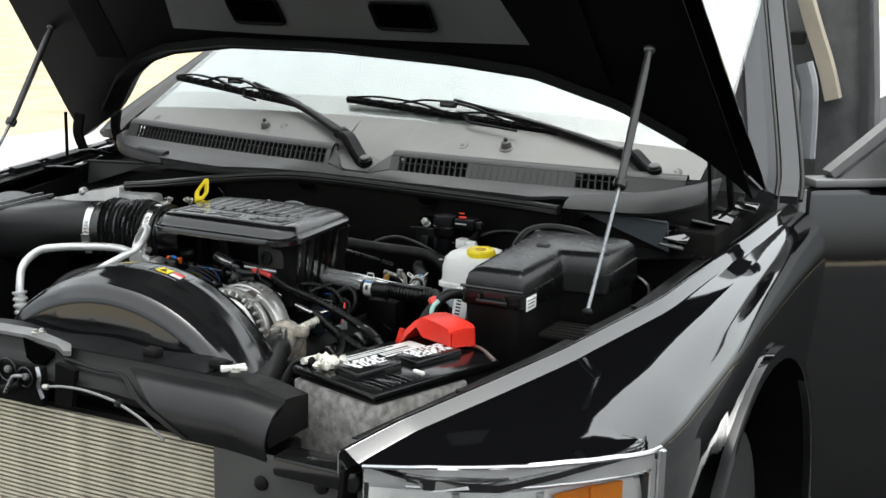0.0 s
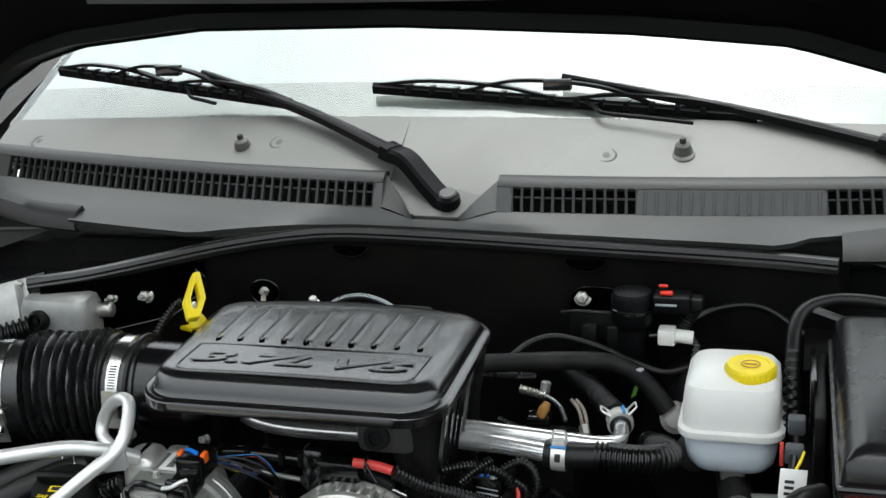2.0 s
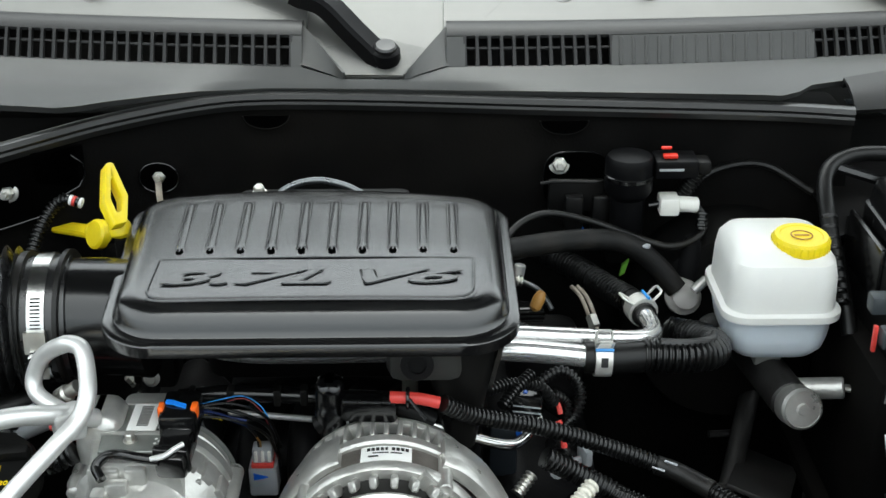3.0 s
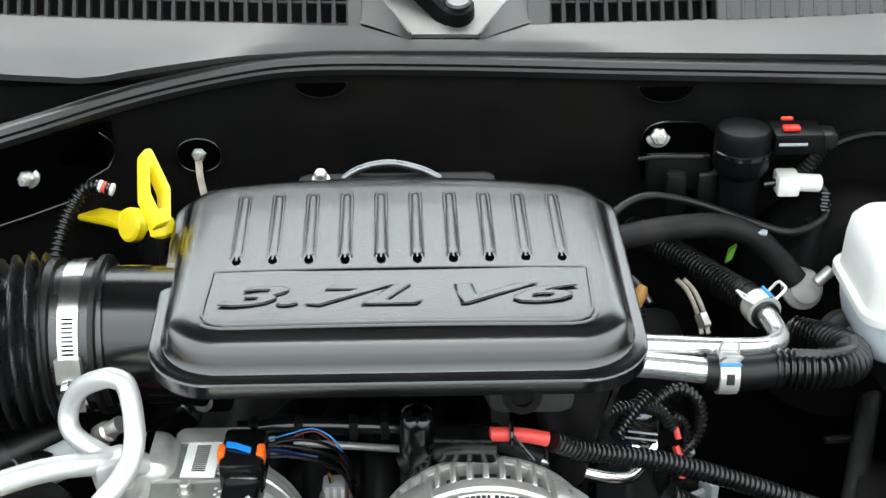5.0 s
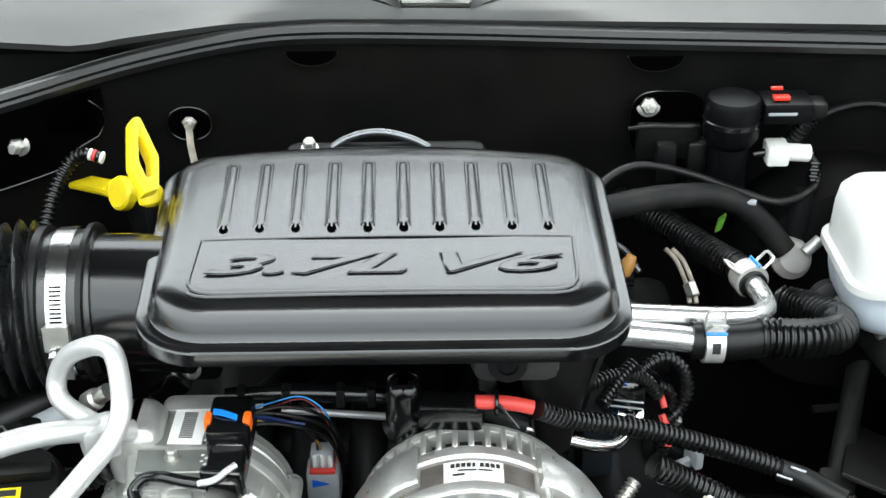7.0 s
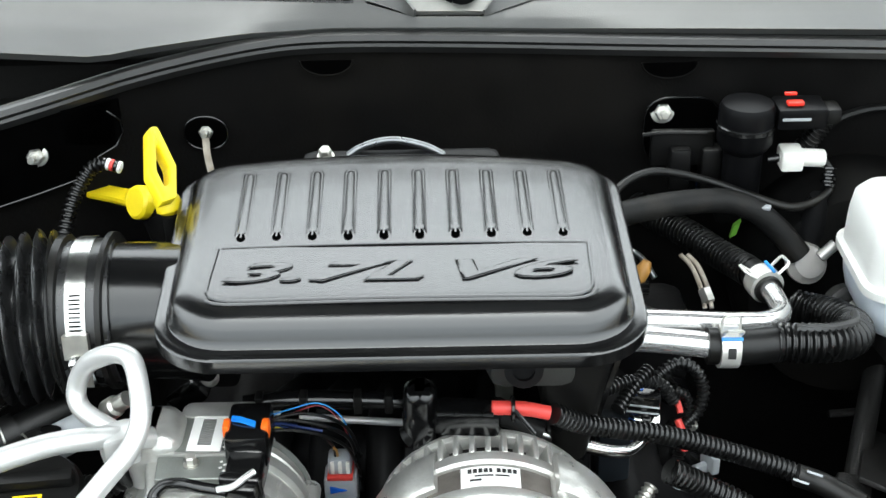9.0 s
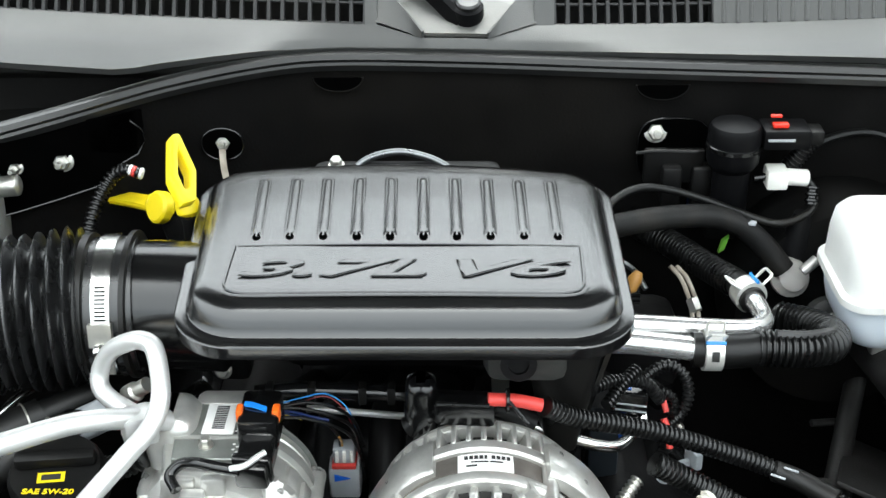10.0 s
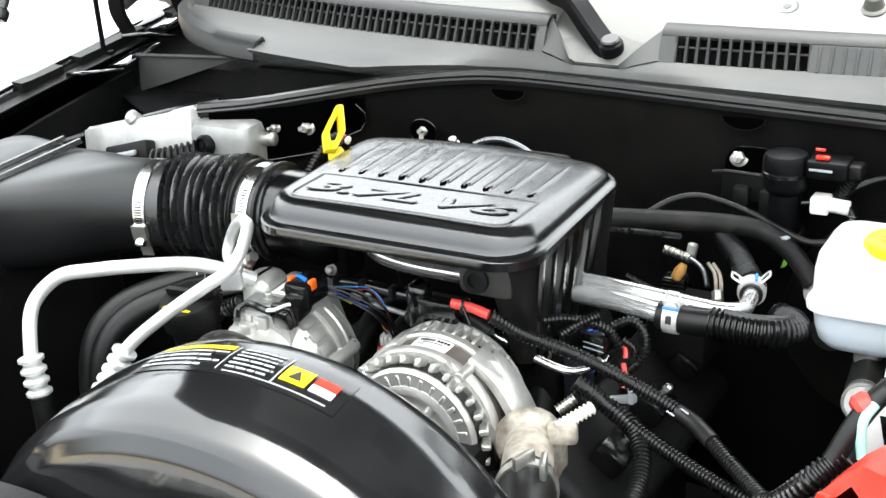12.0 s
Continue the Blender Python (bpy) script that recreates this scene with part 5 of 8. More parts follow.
hose = thing("intake_hose", (-0.32, -0.31, 1.0), "black corrugated rubber intake hose", "air hose")
HC = [(-0.225, -0.292, 1.062), (-0.262, -0.295, 1.062), (-0.30, -0.302, 1.062), (-0.35, -0.313, 1.061), (-0.395, -0.325, 1.060)]
path = spline(HC, 28)


def bellow(i, s):
    """Uneven folds, squeezed together on the inner side of the bend."""
    k, out = (s - 0.045) / 0.095, []
    for x, y in circle(1.0, 36):
        r = 0.0555
        if 0 < k < 1:
            r = 0.0578 + (0.0068 + 0.0016 * math.sin(9.0 * k + 2 * x)) * math.cos(2 * math.pi * (9 * k + 0.22 * math.sin(math.pi * k) * x + 0.12 * math.sin(5 * k + 1) * y))
        out.append((r * x, r * y))
    return out


part("bellows", sweep(path, bellow), BELLOWS, hose, "", 70)
part("cuff_ring", lathe([(0.056, -0.004), (0.060, -0.003), (0.060, 0.003), (0.056, 0.004)], (-0.264, -0.2955, 1.062), (1, 0.05, 0), 36), RUBBER, hose)
part("cuff_ring", lathe([(0.056, -0.003), (0.060, -0.002), (0.060, 0.002), (0.056, 0.003)], (-0.229, -0.292, 1.062), (1, 0.02, 0), 36), RUBBER, hose)
band_clamp((-0.246, -0.2935, 1.062), (1, 0.04, 0), 0.0565, 0.0145, (-0.245, -0.348, 1.070))
band_clamp((-0.388, -0.3235, 1.060), (1, 0.25, 0), 0.0565, 0.0145, (-0.396, -0.380, 1.050))
airbox = thing("air_filter_box", (-0.60, -0.40, 0.55), "black plastic air filter box in the wing corner", "air filter")
part("outlet", loft([[Vector((x, yc + a, zc + b)) for a, b in [(wy * math.copysign(abs(math.cos(k)) ** e, math.cos(k)), hz * math.copysign(abs(math.sin(k)) ** e, math.sin(k))) for k in steps(0, 2 * math.pi, 32)[:-1]]] for x, yc, zc, wy, hz, e in ((-0.380, -0.321, 1.060, 0.056, 0.056, 1.0), (-0.415, -0.325, 1.058, 0.058, 0.057, 0.95), (-0.46, -0.330, 1.052, 0.068, 0.058, 0.75), (-0.51, -0.338, 1.046, 0.088, 0.058, 0.5), (-0.575, -0.345, 1.040, 0.105, 0.058, 0.4))]), AIRBOX, airbox, "", 50)


def ab_ring(z, g, lift=0.0):
    return [Vector((x, y, z + lift * ((y + 0.6) / 0.4) + 0.10 * (-0.58 - x) * (lift > 0))) for x, y in rrect(-0.745 + g, -0.560 - 0.3 * g, -0.665 + g, -0.205 - g, 0.03, 6)]


part("base", loft([ab_ring(0.551, 0.03), ab_ring(0.80, 0.02), ab_ring(0.985, 0.01)]), PLASTIC_MATT, airbox)
part("lid", loft([ab_ring(0.986, 0.0), ab_ring(1.0, -0.004), ab_ring(1.004, 0.004), ab_ring(1.04, 0.02, 0.01), ab_ring(1.072, 0.04, 0.015), ab_ring(1.085, 0.065, 0.015), ab_ring(1.088, 0.09, 0.015)]), AIRBOX, airbox, "", 50)
for k in range(2):
    part("lid_rib", sweep([Vector((-0.575 - 0.03 * k, y, 1.093 + 0.03 * (y + 0.6))) for y in steps(-0.55, -0.26, 6)], lambda i, s: [(0.004, -0.002), (0.002, 0.004), (-0.002, 0.004), (-0.004, -0.002)]), PLASTIC, airbox)

# ---- control units on the bulkhead corner ----
ecm = thing("control_unit", (-0.62, -0.06, 0.98), "ribbed silver aluminium engine control unit with connector", "control unit")
ME = pose(-0.607, -0.118, 1.058, 70, 0, 2) @ Matrix.Rotation(radians(14), 4, "Z")
part("housing", moved(box(-0.10, 0.095, -0.040, 0.030, -0.02, 0.004, 0.004), ME), UNITALLOY, ecm)
part("flange", moved(box(-0.106, 0.102, -0.046, 0.036, -0.022, -0.014, 0.003), ME), UNITALLOY, ecm)
part("connector", moved(box(-0.045, 0.03, -0.04, -0.005, 0.003, 0.026, 0.004), ME), PLASTIC_MATT, ecm)
part("connector_lever", moved(box(-0.03, 0.015, -0.026, -0.018, 0.026, 0.034, 0.003), ME), GREYPLUG, ecm)
part("boss", moved(lathe([(0.012, 0), (0.011, 0.024), (0.006, 0.028)], (-0.01, 0.024, -0.018), (0, 0.5, 1), 16), ME), UNITALLOY, ecm)
for x in (-0.098, 0.092):
    part("flange_bolt", moved(lathe([(0.006, -0.016), (0.006, -0.009), (0.004, -0.007)], (x, 0.029, 0), (0, 0, 1), 8), ME), ZINC, ecm)
part("mounting_bracket", box(-0.70, -0.53, -0.085, -0.04, 0.981, 1.045, 0.004), DARK, ecm)
for k in range(4):
    part("cooling_rib", moved(box(-0.09 + 0.012 * k, -0.086 + 0.012 * k, -0.036, -0.010, 0.003, 0.007, 0.001), ME), UNITALLOY, ecm)
module = thing("abs_module", (-0.45, -0.09, 0.98), "silver cast aluminium hydraulic module with black plug", "brake module")
part("housing", loft([[Vector((x, y, z)) for x, y in rrect(-0.497 + g, -0.398 - g, -0.142 + g, -0.058 - g, 0.014, 5)] for z, g in ((0.981, 0.006), (1.03, 0.002), (1.085, 0.0), (1.098, 0.004), (1.102, 0.012))]), UNITALLOY, module)
part("plug", lathe([(0.014, 0), (0.014, 0.010), (0.011, 0.014), (0.009, 0.014), (0.009, 0.008), (0.004, 0.008), (0.004, 0.012)], (-0.462, -0.141, 1.073), (-0.1, -1, 0.2), 20), PLASTIC_MATT, module)
part("side_port", lathe([(0.010, 0), (0.010, 0.018), (0.007, 0.02)], (-0.399, -0.10, 1.075), (1, 0, 0.1), 12), ZINC, module)
part("boot", ridged([(-0.475, -0.150, 1.066), (-0.505, -0.17, 1.06), (-0.53, -0.18, 1.055)], 0.013, 0.008, 0.005, 14), RUBBER, module)
part("foot", box(-0.49, -0.41, -0.13, -0.07, 0.93, 0.982, 0.005), DARK, module)

# ---- yellow dipsticks ----
dip = thing("engine_dipstick", (-0.20, -0.205, 0.96), "yellow plastic dipstick handle", "dipstick")
part("tube", tube([(-0.19, -0.235, 0.961), (-0.194, -0.228, 1.04), (-0.196, -0.222, 1.105)], 0.006, 10), DARK, dip)
TIP, FOOT = Vector((-0.2124, -0.1793, 1.160)), Vector((-0.1925, -0.236, 1.1195))
HU, HD = (TIP - FOOT), Vector((-0.0150, -0.020, 0.004))
HN = HU.cross(HD).normalized()
dia = [(-0.28, 0.06), (0.28, 0.06), (0.56, 0.44), (0.20, 0.97), (0.10, 1.0), (-0.10, 1.0), (-0.20, 0.97), (-0.56, 0.44)]
hole = [(-0.10, 0.24), (0.10, 0.24), (0.24, 0.45), (0.06, 0.74), (0.03, 0.76), (-0.03, 0.76), (-0.06, 0.74), (-0.24, 0.45)]
bm = bmesh.new()
ro = [[FOOT + HD * a + HU * h + HN * (0.0055 * k) for a, h in dia] for k in (-1, 1)]
ri = [[FOOT + HD * a + HU * h + HN * (0.0055 * k) for a, h in hole] for k in (-1, 1)]
loft([ro[0], ro[1], ri[1], ri[0], ro[0]], True, False, bm)
bmesh.ops.remove_doubles(bm, verts=bm.verts, dist=0.0001)
bmesh.ops.bevel(bm, geom=bm.edges[:], offset=0.0012, segments=2, profile=0.5, affect="EDGES")
part("handle", bm, YELLOW, dip)
part("collar", lathe([(0.006, 0), (0.0105, 0.004), (0.0105, 0.012), (0.007, 0.018)], (-0.196, -0.216, 1.103), (-0.2, 0.2, 1), 16), YELLOW, dip)
cap2 = thing("filler_dipstick", (-0.245, -0.09, 0.95), "yellow ring-pull dipstick beside the bulkhead", "dipstick")
part("tube", tube([(-0.215, -0.11, 0.951), (-0.232, -0.098, 1.0), (-0.244, -0.092, 1.036)], 0.010, 10), DARK, cap2)
part("cap", lathe([(0.007, -0.014), (0.0100, -0.010), (0.0105, 0.008), (0.007, 0.012)], (-0.254, -0.088, 1.050), (-0.75, 0.35, 0.15), 20), YELLOW, cap2)
part("paddle", sweep(spline([(-0.256, -0.087, 1.049), (-0.272, -0.070, 1.044), (-0.296, -0.046, 1.036), (-0.313, -0.029, 1.030)], 5), lambda i, q: [(0.0105, -0.0030), (0.0118, 0.0), (0.0105, 0.0030), (-0.0105, 0.0030), (-0.0118, 0.0), (-0.0105, -0.0030)]), YELLOW, cap2, "flat yellow pull tab")
part("cap_face", lathe([(0.013, 0.0), (0.0155, 0.002), (0.0155, 0.010), (0.013, 0.0125), (0.004, 0.0125)], (-0.247, -0.094, 1.050), (-0.55, -0.55, 0.35), 24), YELLOW, cap2)

# ---- brake fluid tank and master cylinder ----
SHAFTGREY = mat("grimy_grey_steel", (0.035, 0.034, 0.033), 0.5, metal=0.4, vary=0.4, scale=30, bump=0.6, dust=0.4, tint=(0.03, 0.026, 0.022))
mc = thing("brake_master_cylinder", (0.42, -0.08, 0.90), "cast aluminium brake master cylinder on a black servo", "brake cylinder")
part("barrel", rod((0.415, -0.05, 0.918), (0.437, -0.235, 0.930), 0.020, 20), SHAFTGREY, mc)
part("nose", lathe([(0.017, -0.015), (0.0205, -0.012), (0.0205, 0.008), (0.018, 0.011), (0.017, 0.0095), (0.006, 0.0095), (0.005, 0.012), (0.001, 0.012)], (0.440, -0.250, 0.934), (0.1, -1, 0.35), 24), ALLOY, mc, "machined round end cap")
part("flange", lathe([(0.012, 0), (0.021, 0.003), (0.0225, 0.008), (0.0225, 0.018), (0.018, 0.021), (0.006, 0.021)], (0.380, -0.128, 0.950), (0.1, -1, 0.25), 24), SHAFTGREY, mc, "dark cast mounting eye")
part("flange_bolt", ridged([(0.384, -0.150, 0.958), (0.389, -0.168, 0.962)], 0.008, 0.004, 0.003, 10), ZINC, mc)
part("side_port", rod((0.440, -0.21, 0.93), (0.49, -0.225, 0.94), 0.011, 14), ALLOY, mc)
part("port_pipe", tube([(0.49, -0.225, 0.94), (0.52, -0.23, 0.935), (0.545, -0.21, 0.90)], 0.004, 8), ZINC, mc)
part("servo", lathe([(0.05, 0.10), (0.115, 0.09), (0.12, 0.06), (0.12, 0.02), (0.11, 0.0), (0.05, -0.02)], (0.42, -0.07, 0.92), (0, 1, 0), 36), DARK, mc, "black vacuum servo drum")
tank = thing("brake_fluid_tank", (0.425, -0.165, 0.94), "milky white brake fluid tank with yellow cap", "fluid tank")


def tank_ring(z, g, r=0.022, fx=0.0):
    return [Vector((x, y, z)) for x, y in rrect(0.3705 + g, 0.480 - g, -0.222 + g + fx, -0.105 - g, r, 6)]


part("lower_tank", loft([tank_ring(0.960, 0.024), tank_ring(0.965, 0.014), tank_ring(0.974, 0.008), tank_ring(0.988, 0.005), tank_ring(1.009, 0.003)]), TANK, tank, "milky lower half with fluid showing")
part("rim", loft([tank_ring(1.009, 0.0), tank_ring(1.010, -0.003, 0.024), tank_ring(1.017, -0.003, 0.024), tank_ring(1.019, 0.0)]), TANKTOP, tank)
part("upper_tank", loft([tank_ring(1.018, 0.002), tank_ring(1.050, 0.003), tank_ring(1.065, 0.005, 0.022, 0.004), tank_ring(1.073, 0.011, 0.02, 0.012), tank_ring(1.077, 0.020, 0.016, 0.02)]), TANKTOP, tank)
part("neck", lathe([(0.022, 0), (0.022, 0.012)], (0.444, -0.178, 1.064), (0, 0, 1), 24), TANKTOP, tank)
capo = part("cap", lathe([(0.026, 0.0), (0.0275, 0.002), (0.0275, 0.012), (0.025, 0.0155), (0.021, 0.0155), (0.020, 0.0145), (0.002, 0.0145)], (0.444, -0.178, 1.068), (0, -0.04, 1), 36), YELLOW, tank, "yellow screw cap")
for k in range(28):
    a = 2 * math.pi * k / 28
    if k == 0:
        gm = part("grip", rod((0, 0, 0.002), (0, 0, 0.012), 0.0016, 6), YELLOW, None)
        grip_mesh, gm.parent, ob = gm.data, capo, gm
    else:
        ob = new("grip", grip_mesh)
        ob.parent = capo
    ob.location = Vector((0.444 + 0.0268 * math.cos(a), -0.178 + 0.0268 * math.sin(a), 1.068)) - base_of(capo)
part("cap_mark", sweep([Vector((0.444 + 0.010 * math.cos(a), -0.179 + 0.010 * math.sin(a), 1.0832)) for a in steps(0, 2 * math.pi, 20)], lambda i, s: circle(0.0007, 5)), AMBERWIRE, capo)
part("cap_mark", box(0.437, 0.451, -0.180, -0.178, 1.0828, 1.0838, 0), AMBERWIRE, capo)
part("foot", box(0.412, 0.440, -0.180, -0.140, 0.935, 0.962, 0.006), ALLOY, tank)

# ---- fuse box ----
fuse = thing("fuse_box", (0.61, -0.26, 0.90), "black plastic fuse box with ridged lid and white label", "fuse box")
L_IN = [(0.532, -0.440), (0.648, -0.440), (0.652, -0.268), (0.732, -0.258), (0.738, -0.105), (0.526, -0.105)]


def l_ring(z, g, slope=0.05):
    c = Vector((0.61, -0.25))
    out = []
    n = len(L_IN)
    for i in range(n):
        p, a, b = Vector(L_IN[i]), Vector(L_IN[i - 1]), Vector(L_IN[(i + 1) % n])
        d1, d2 = (p - a).normalized(), (b - p).normalized()
        n1, n2 = Vector((-d1.y, d1.x)), Vector((-d2.y, d2.x))
        q = p + (n1 + n2) * g
        for k in range(4):
            t = k / 3
            e0, e1 = q - d1 * 0.010, q + d2 * 0.010
            w = e0.lerp(q, t).lerp(q.lerp(e1, t), t)
            out.append(Vector((w.x, w.y, z + slope * (w.y + 0.44) * (z > 1.06))))
    return out


part("base", loft([l_ring(0.901, 0.012), l_ring(1.0, 0.006), l_ring(1.046, 0.004)]), PLASTIC_MATT, fuse)
part("lid", loft([l_ring(1.046, 0.0), l_ring(1.048, -0.002), l_ring(1.072, -0.001), l_ring(1.073, 0.002), l_ring(1.085, 0.003), l_ring(1.098, 0.006), l_ring(1.106, 0.014), l_ring(1.109, 0.024)]), FUSEBLACK, fuse, "", 50)
part("latch", box(0.562, 0.622, -0.450, -0.438, 1.052, 1.060, 0.002), PLASTIC, fuse)
part("latch", box(0.566, 0.570, -0.448, -0.438, 1.058, 1.068, 0.001), PLASTIC, fuse)
part("latch", box(0.614, 0.618, -0.448, -0.438, 1.058, 1.068, 0.001), PLASTIC, fuse)
part("lid_clip", box(0.588, 0.612, -0.248, -0.234, 1.114, 1.122, 0.002), INK, fuse)
part("lid_fold", sweep([Vector((0.532 + 0.118 * k, -0.4455, 1.079)) for k in steps(0, 1, 6)], lambda i, s: circle(0.003, 6)), PLASTIC, fuse)
lab = part("label", box(0.651, 0.6525, -0.434, -0.392, 1.044, 1.068, 0.0005), PAPER, fuse, "white barcode label")
for k in range(3):
    part("label_bar", box(0.6524, 0.6528, -0.429, -0.402 + 0.004 * k, 1.049 + 0.006 * k, 1.0508 + 0.006 * k, 0), INK, lab)
part("stay", box(0.56, 0.70, -0.30, -0.15, 0.80, 0.902, 0.01), DARK, fuse)
tray = part("mounting_shelf", box(0.48, 0.79, -0.52, -0.05, 0.78, 0.80, 0.005), DARK, fuse)
part("strut_bracket", box(0.69, 0.765, -0.47, -0.38, 1.012, 1.022, 0.004), DARK, fuse)
for k in range(5):
    part("bracket_rib", box(0.692, 0.763, -0.465 + 0.018 * k, -0.460 + 0.018 * k, 1.0215, 1.0240, 0.0005), DARK, fuse)
part("bracket_leg", box(0.71, 0.76, -0.45, -0.40, 0.80, 1.013, 0.006), DARK, fuse)

# ---- battery, set askew ----
bat = thing("battery", (0.50, -0.64, 0.79), "black car battery with grey insulating wrap and corroded terminal", "battery")
ang = -18.0
MB = pose(0.39, -0.75, 0, 0, 0, ang)


def bbox(x0, x1, y0, y1, z0, z1, bev=0.003):
    return moved(box(x0, x1, y0, y1, z0, z1, bev), MB)


part("case", bbox(0.004, 0.186, 0.004, 0.270, 0.791, 0.982, 0.006), PLASTIC_MATT, bat)
part("wrap", bbox(-0.002, 0.192, -0.002, 0.20, 0.80, 0.972, 0.006), WRAP, bat, "grey fibrous insulating wrap")
part("top", bbox(-0.003, 0.193, -0.003, 0.275, 0.978, 0.992, 0.004), PLASTIC, bat)
v1 = part("vent_cover", bbox(0.070, 0.130, 0.02, 0.115, 0.991, 1.006, 0.005), PLASTIC, bat)
v2 = part("vent_cover", bbox(0.085, 0.140, 0.135, 0.24, 0.991, 1.004, 0.005), PLASTIC, bat)
rng = random.Random(4)
for par, x0, x1, y0, y1, z in ((v1, 0.074, 0.126, 0.025, 0.110, 1.0063), (v2, 0.089, 0.136, 0.14, 0.235, 1.0043), (bat, 0.018, 0.062, 0.07, 0.235, 0.9923)):
    lb = part("label", bbox(x0, x1, y0, y1, z - 0.0008, z, 0.0002), PAPER if par is bat else PLASTIC, par, "printed label" if par is bat else "")
    if par is bat:
        for k in range(5):
            part("label_bar", bbox(x0 + 0.004 + 0.008 * k, x0 + 0.008 + 0.008 * k, y0 + 0.008, y1 - 0.02 - 0.05 * rng.random(), z, z + 0.0004, 0), GREYINK if k % 2 else INK, lb)
    else:
        for k in range(6):
            y = y0 + 0.008 + 0.006 * rng.random()
            while y < y1 - 0.012:
                d = 0.003 + 0.011 * rng.random()
                part("label_bar", bbox(x0 + 0.003 + 0.0062 * k, x0 + 0.0072 + 0.0062 * k + 0.001 * rng.random(), y, min(y1 - 0.004, y + d), z, z + 0.0004, 0), PAPER, lb)
                y += d + 0.002 + 0.006 * rng.random()
part("top_ribs", bbox(0.14, 0.185, 0.04, 0.06, 0.991, 0.996, 0.001), PLASTIC, bat)
for k in range(6):
    part("top_rib", bbox(0.135, 0.188, 0.012 + 0.013 * k, 0.017 + 0.013 * k, 0.991, 0.996, 0.001), PLASTIC, bat)
part("vent_plug", bbox(0.150, 0.172, 0.115, 0.123, 0.991, 0.997, 0.002), WHITE, bat, "white breather tab")
part("hold_down_rod", moved(tube([(0.03, 0.272, 0.985), (0.11, 0.30, 0.99), (0.19, 0.262, 0.992)], 0.003, 8), MB), ZINC, bat)
t1 = part("terminal", moved(lathe([(0.012, 0), (0.0105, 0.018), (0.008, 0.02)], (0.040, 0.030, 0.99), (0, 0, 1), 16), MB), CORROSION, bat, "corroded lead terminal")
clamp = part("clamp", moved(lathe([(0.013, -0.006), (0.017, -0.004), (0.0175, 0.006), (0.013, 0.010)], (0.042, 0.034, 0.998), (0, 0, 1), 14), MB), CORROSION, t1, "corroded battery clamp", 60)
for k in range(18):
    a, q = rng.random() * 6.28, 0.006 + 0.016 * rng.random()
    lump = lathe([(0.001, -0.006), (0.005 + 0.003 * rng.random(), -0.002), (0.005, 0.003), (0.001, 0.006)], MB @ Vector((0.044 + q * math.cos(a), 0.032 + 1.4 * q * math.sin(a), 0.998 + 0.008 * rng.random())), (rng.random() - 0.5, rng.random() - 0.5, 1), 7)
    for v in lump.verts:
        v.co += Vector((rng.uniform(-1, 1), rng.uniform(-1, 1), rng.uniform(-1.2, 0.6))) * 0.0016
    part("crust", lump, CORROSION, clamp, "", 60)
part("clamp_bolt", moved(rod((0.012, 0.034, 1.0), (0.012, 0.006, 1.0), 0.006, 8), MB), CORROSION, t1)
part("negative_cable", tube([MB @ Vector((0.02, 0.02, 1.0)), MB @ Vector((-0.02, 0.015, 0.985)), MB @ Vector((-0.03, -0.01, 0.93)), MB @ Vector((-0.025, -0.03, 0.87))], 0.007, 10), RUBBER, bat)
part("tray", bbox(-0.01, 0.20, -0.01, 0.28, 0.770, 0.792, 0.004), DARK, bat)
part("tray_leg", bbox(0.05, 0.15, 0.05, 0.22, 0.42, 0.771, 0.01), DARK, bat)
redc = thing("terminal_cover", MB @ Vector((0.09, 0.27, 0.99)), "bright red plastic battery terminal cover", "terminal cover")


RT = [(0.006, 0.248, 0.972), (0.020, 0.262, 1.004), (0.034, 0.272, 1.022), (0.046, 0.276, 1.030), (0.080, 0.274, 1.029), (0.118, 0.266, 1.026), (0.126, 0.262, 1.022)]


def red_at(u, v):
    p = Vector(RT[u])
    if v == 0:
        return MB @ Vector((p.x + 0.004, p.y - 0.030, max(0.966, min(p.z - 0.016, 0.996)) if u > 2 else p.z - 0.010))
    if v == 1:
        return MB @ Vector((p.x, p.y - 0.027, p.z - 0.003))
    if v == 2:
        return MB @ p
    if v == 3:
        return MB @ Vector((p.x, p.y + 0.026, p.z - 0.004))
    return MB @ Vector((p.x, p.y + 0.029, min(p.z - 0.02, 0.985)))


part("shell", grid(red_at, range(7), range(5), thick=-0.003), RED, redc, "", 35)
part("end", moved(loft([[(x, 0.237, 0.996), (x, 0.237, 1.019), (x, 0.262, 1.0225), (x, 0.288, 1.018), (x, 0.288, 0.99)] for x in (0.122, 0.128)]), MB), RED, redc)
part("skirt_flap", moved(loft([[(0.002, y, 0.955), (0.012, y, 0.955), (0.034, y, 1.012), (0.024, y, 1.012)] for y in (0.215, 0.219)]), MB), RED, redc)
redc.location += Vector((-0.008, 0.0, 0.006))

# ---- alternator ----
alt = thing("alternator", (0.06, -0.44, 0.86), "cast aluminium alternator with slotted housing", "alternator")
AC = Vector((0.060, 0.0, 0.931))
AG = 1.06
# Near-black rings behind the fins carry the gaps' shade in their colour.
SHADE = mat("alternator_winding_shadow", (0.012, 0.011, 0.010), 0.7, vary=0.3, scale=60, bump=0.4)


def turned(name, prof, material, label="", n=60, sharp=38):
    """A ring of the alternator; the profile is (radius, y)."""
    return part(name, lathe([(r * AG, -y) for r, y in prof], (AC.x, 0, AC.z), (0, -1, 0), n), material, alt, label, sharp)


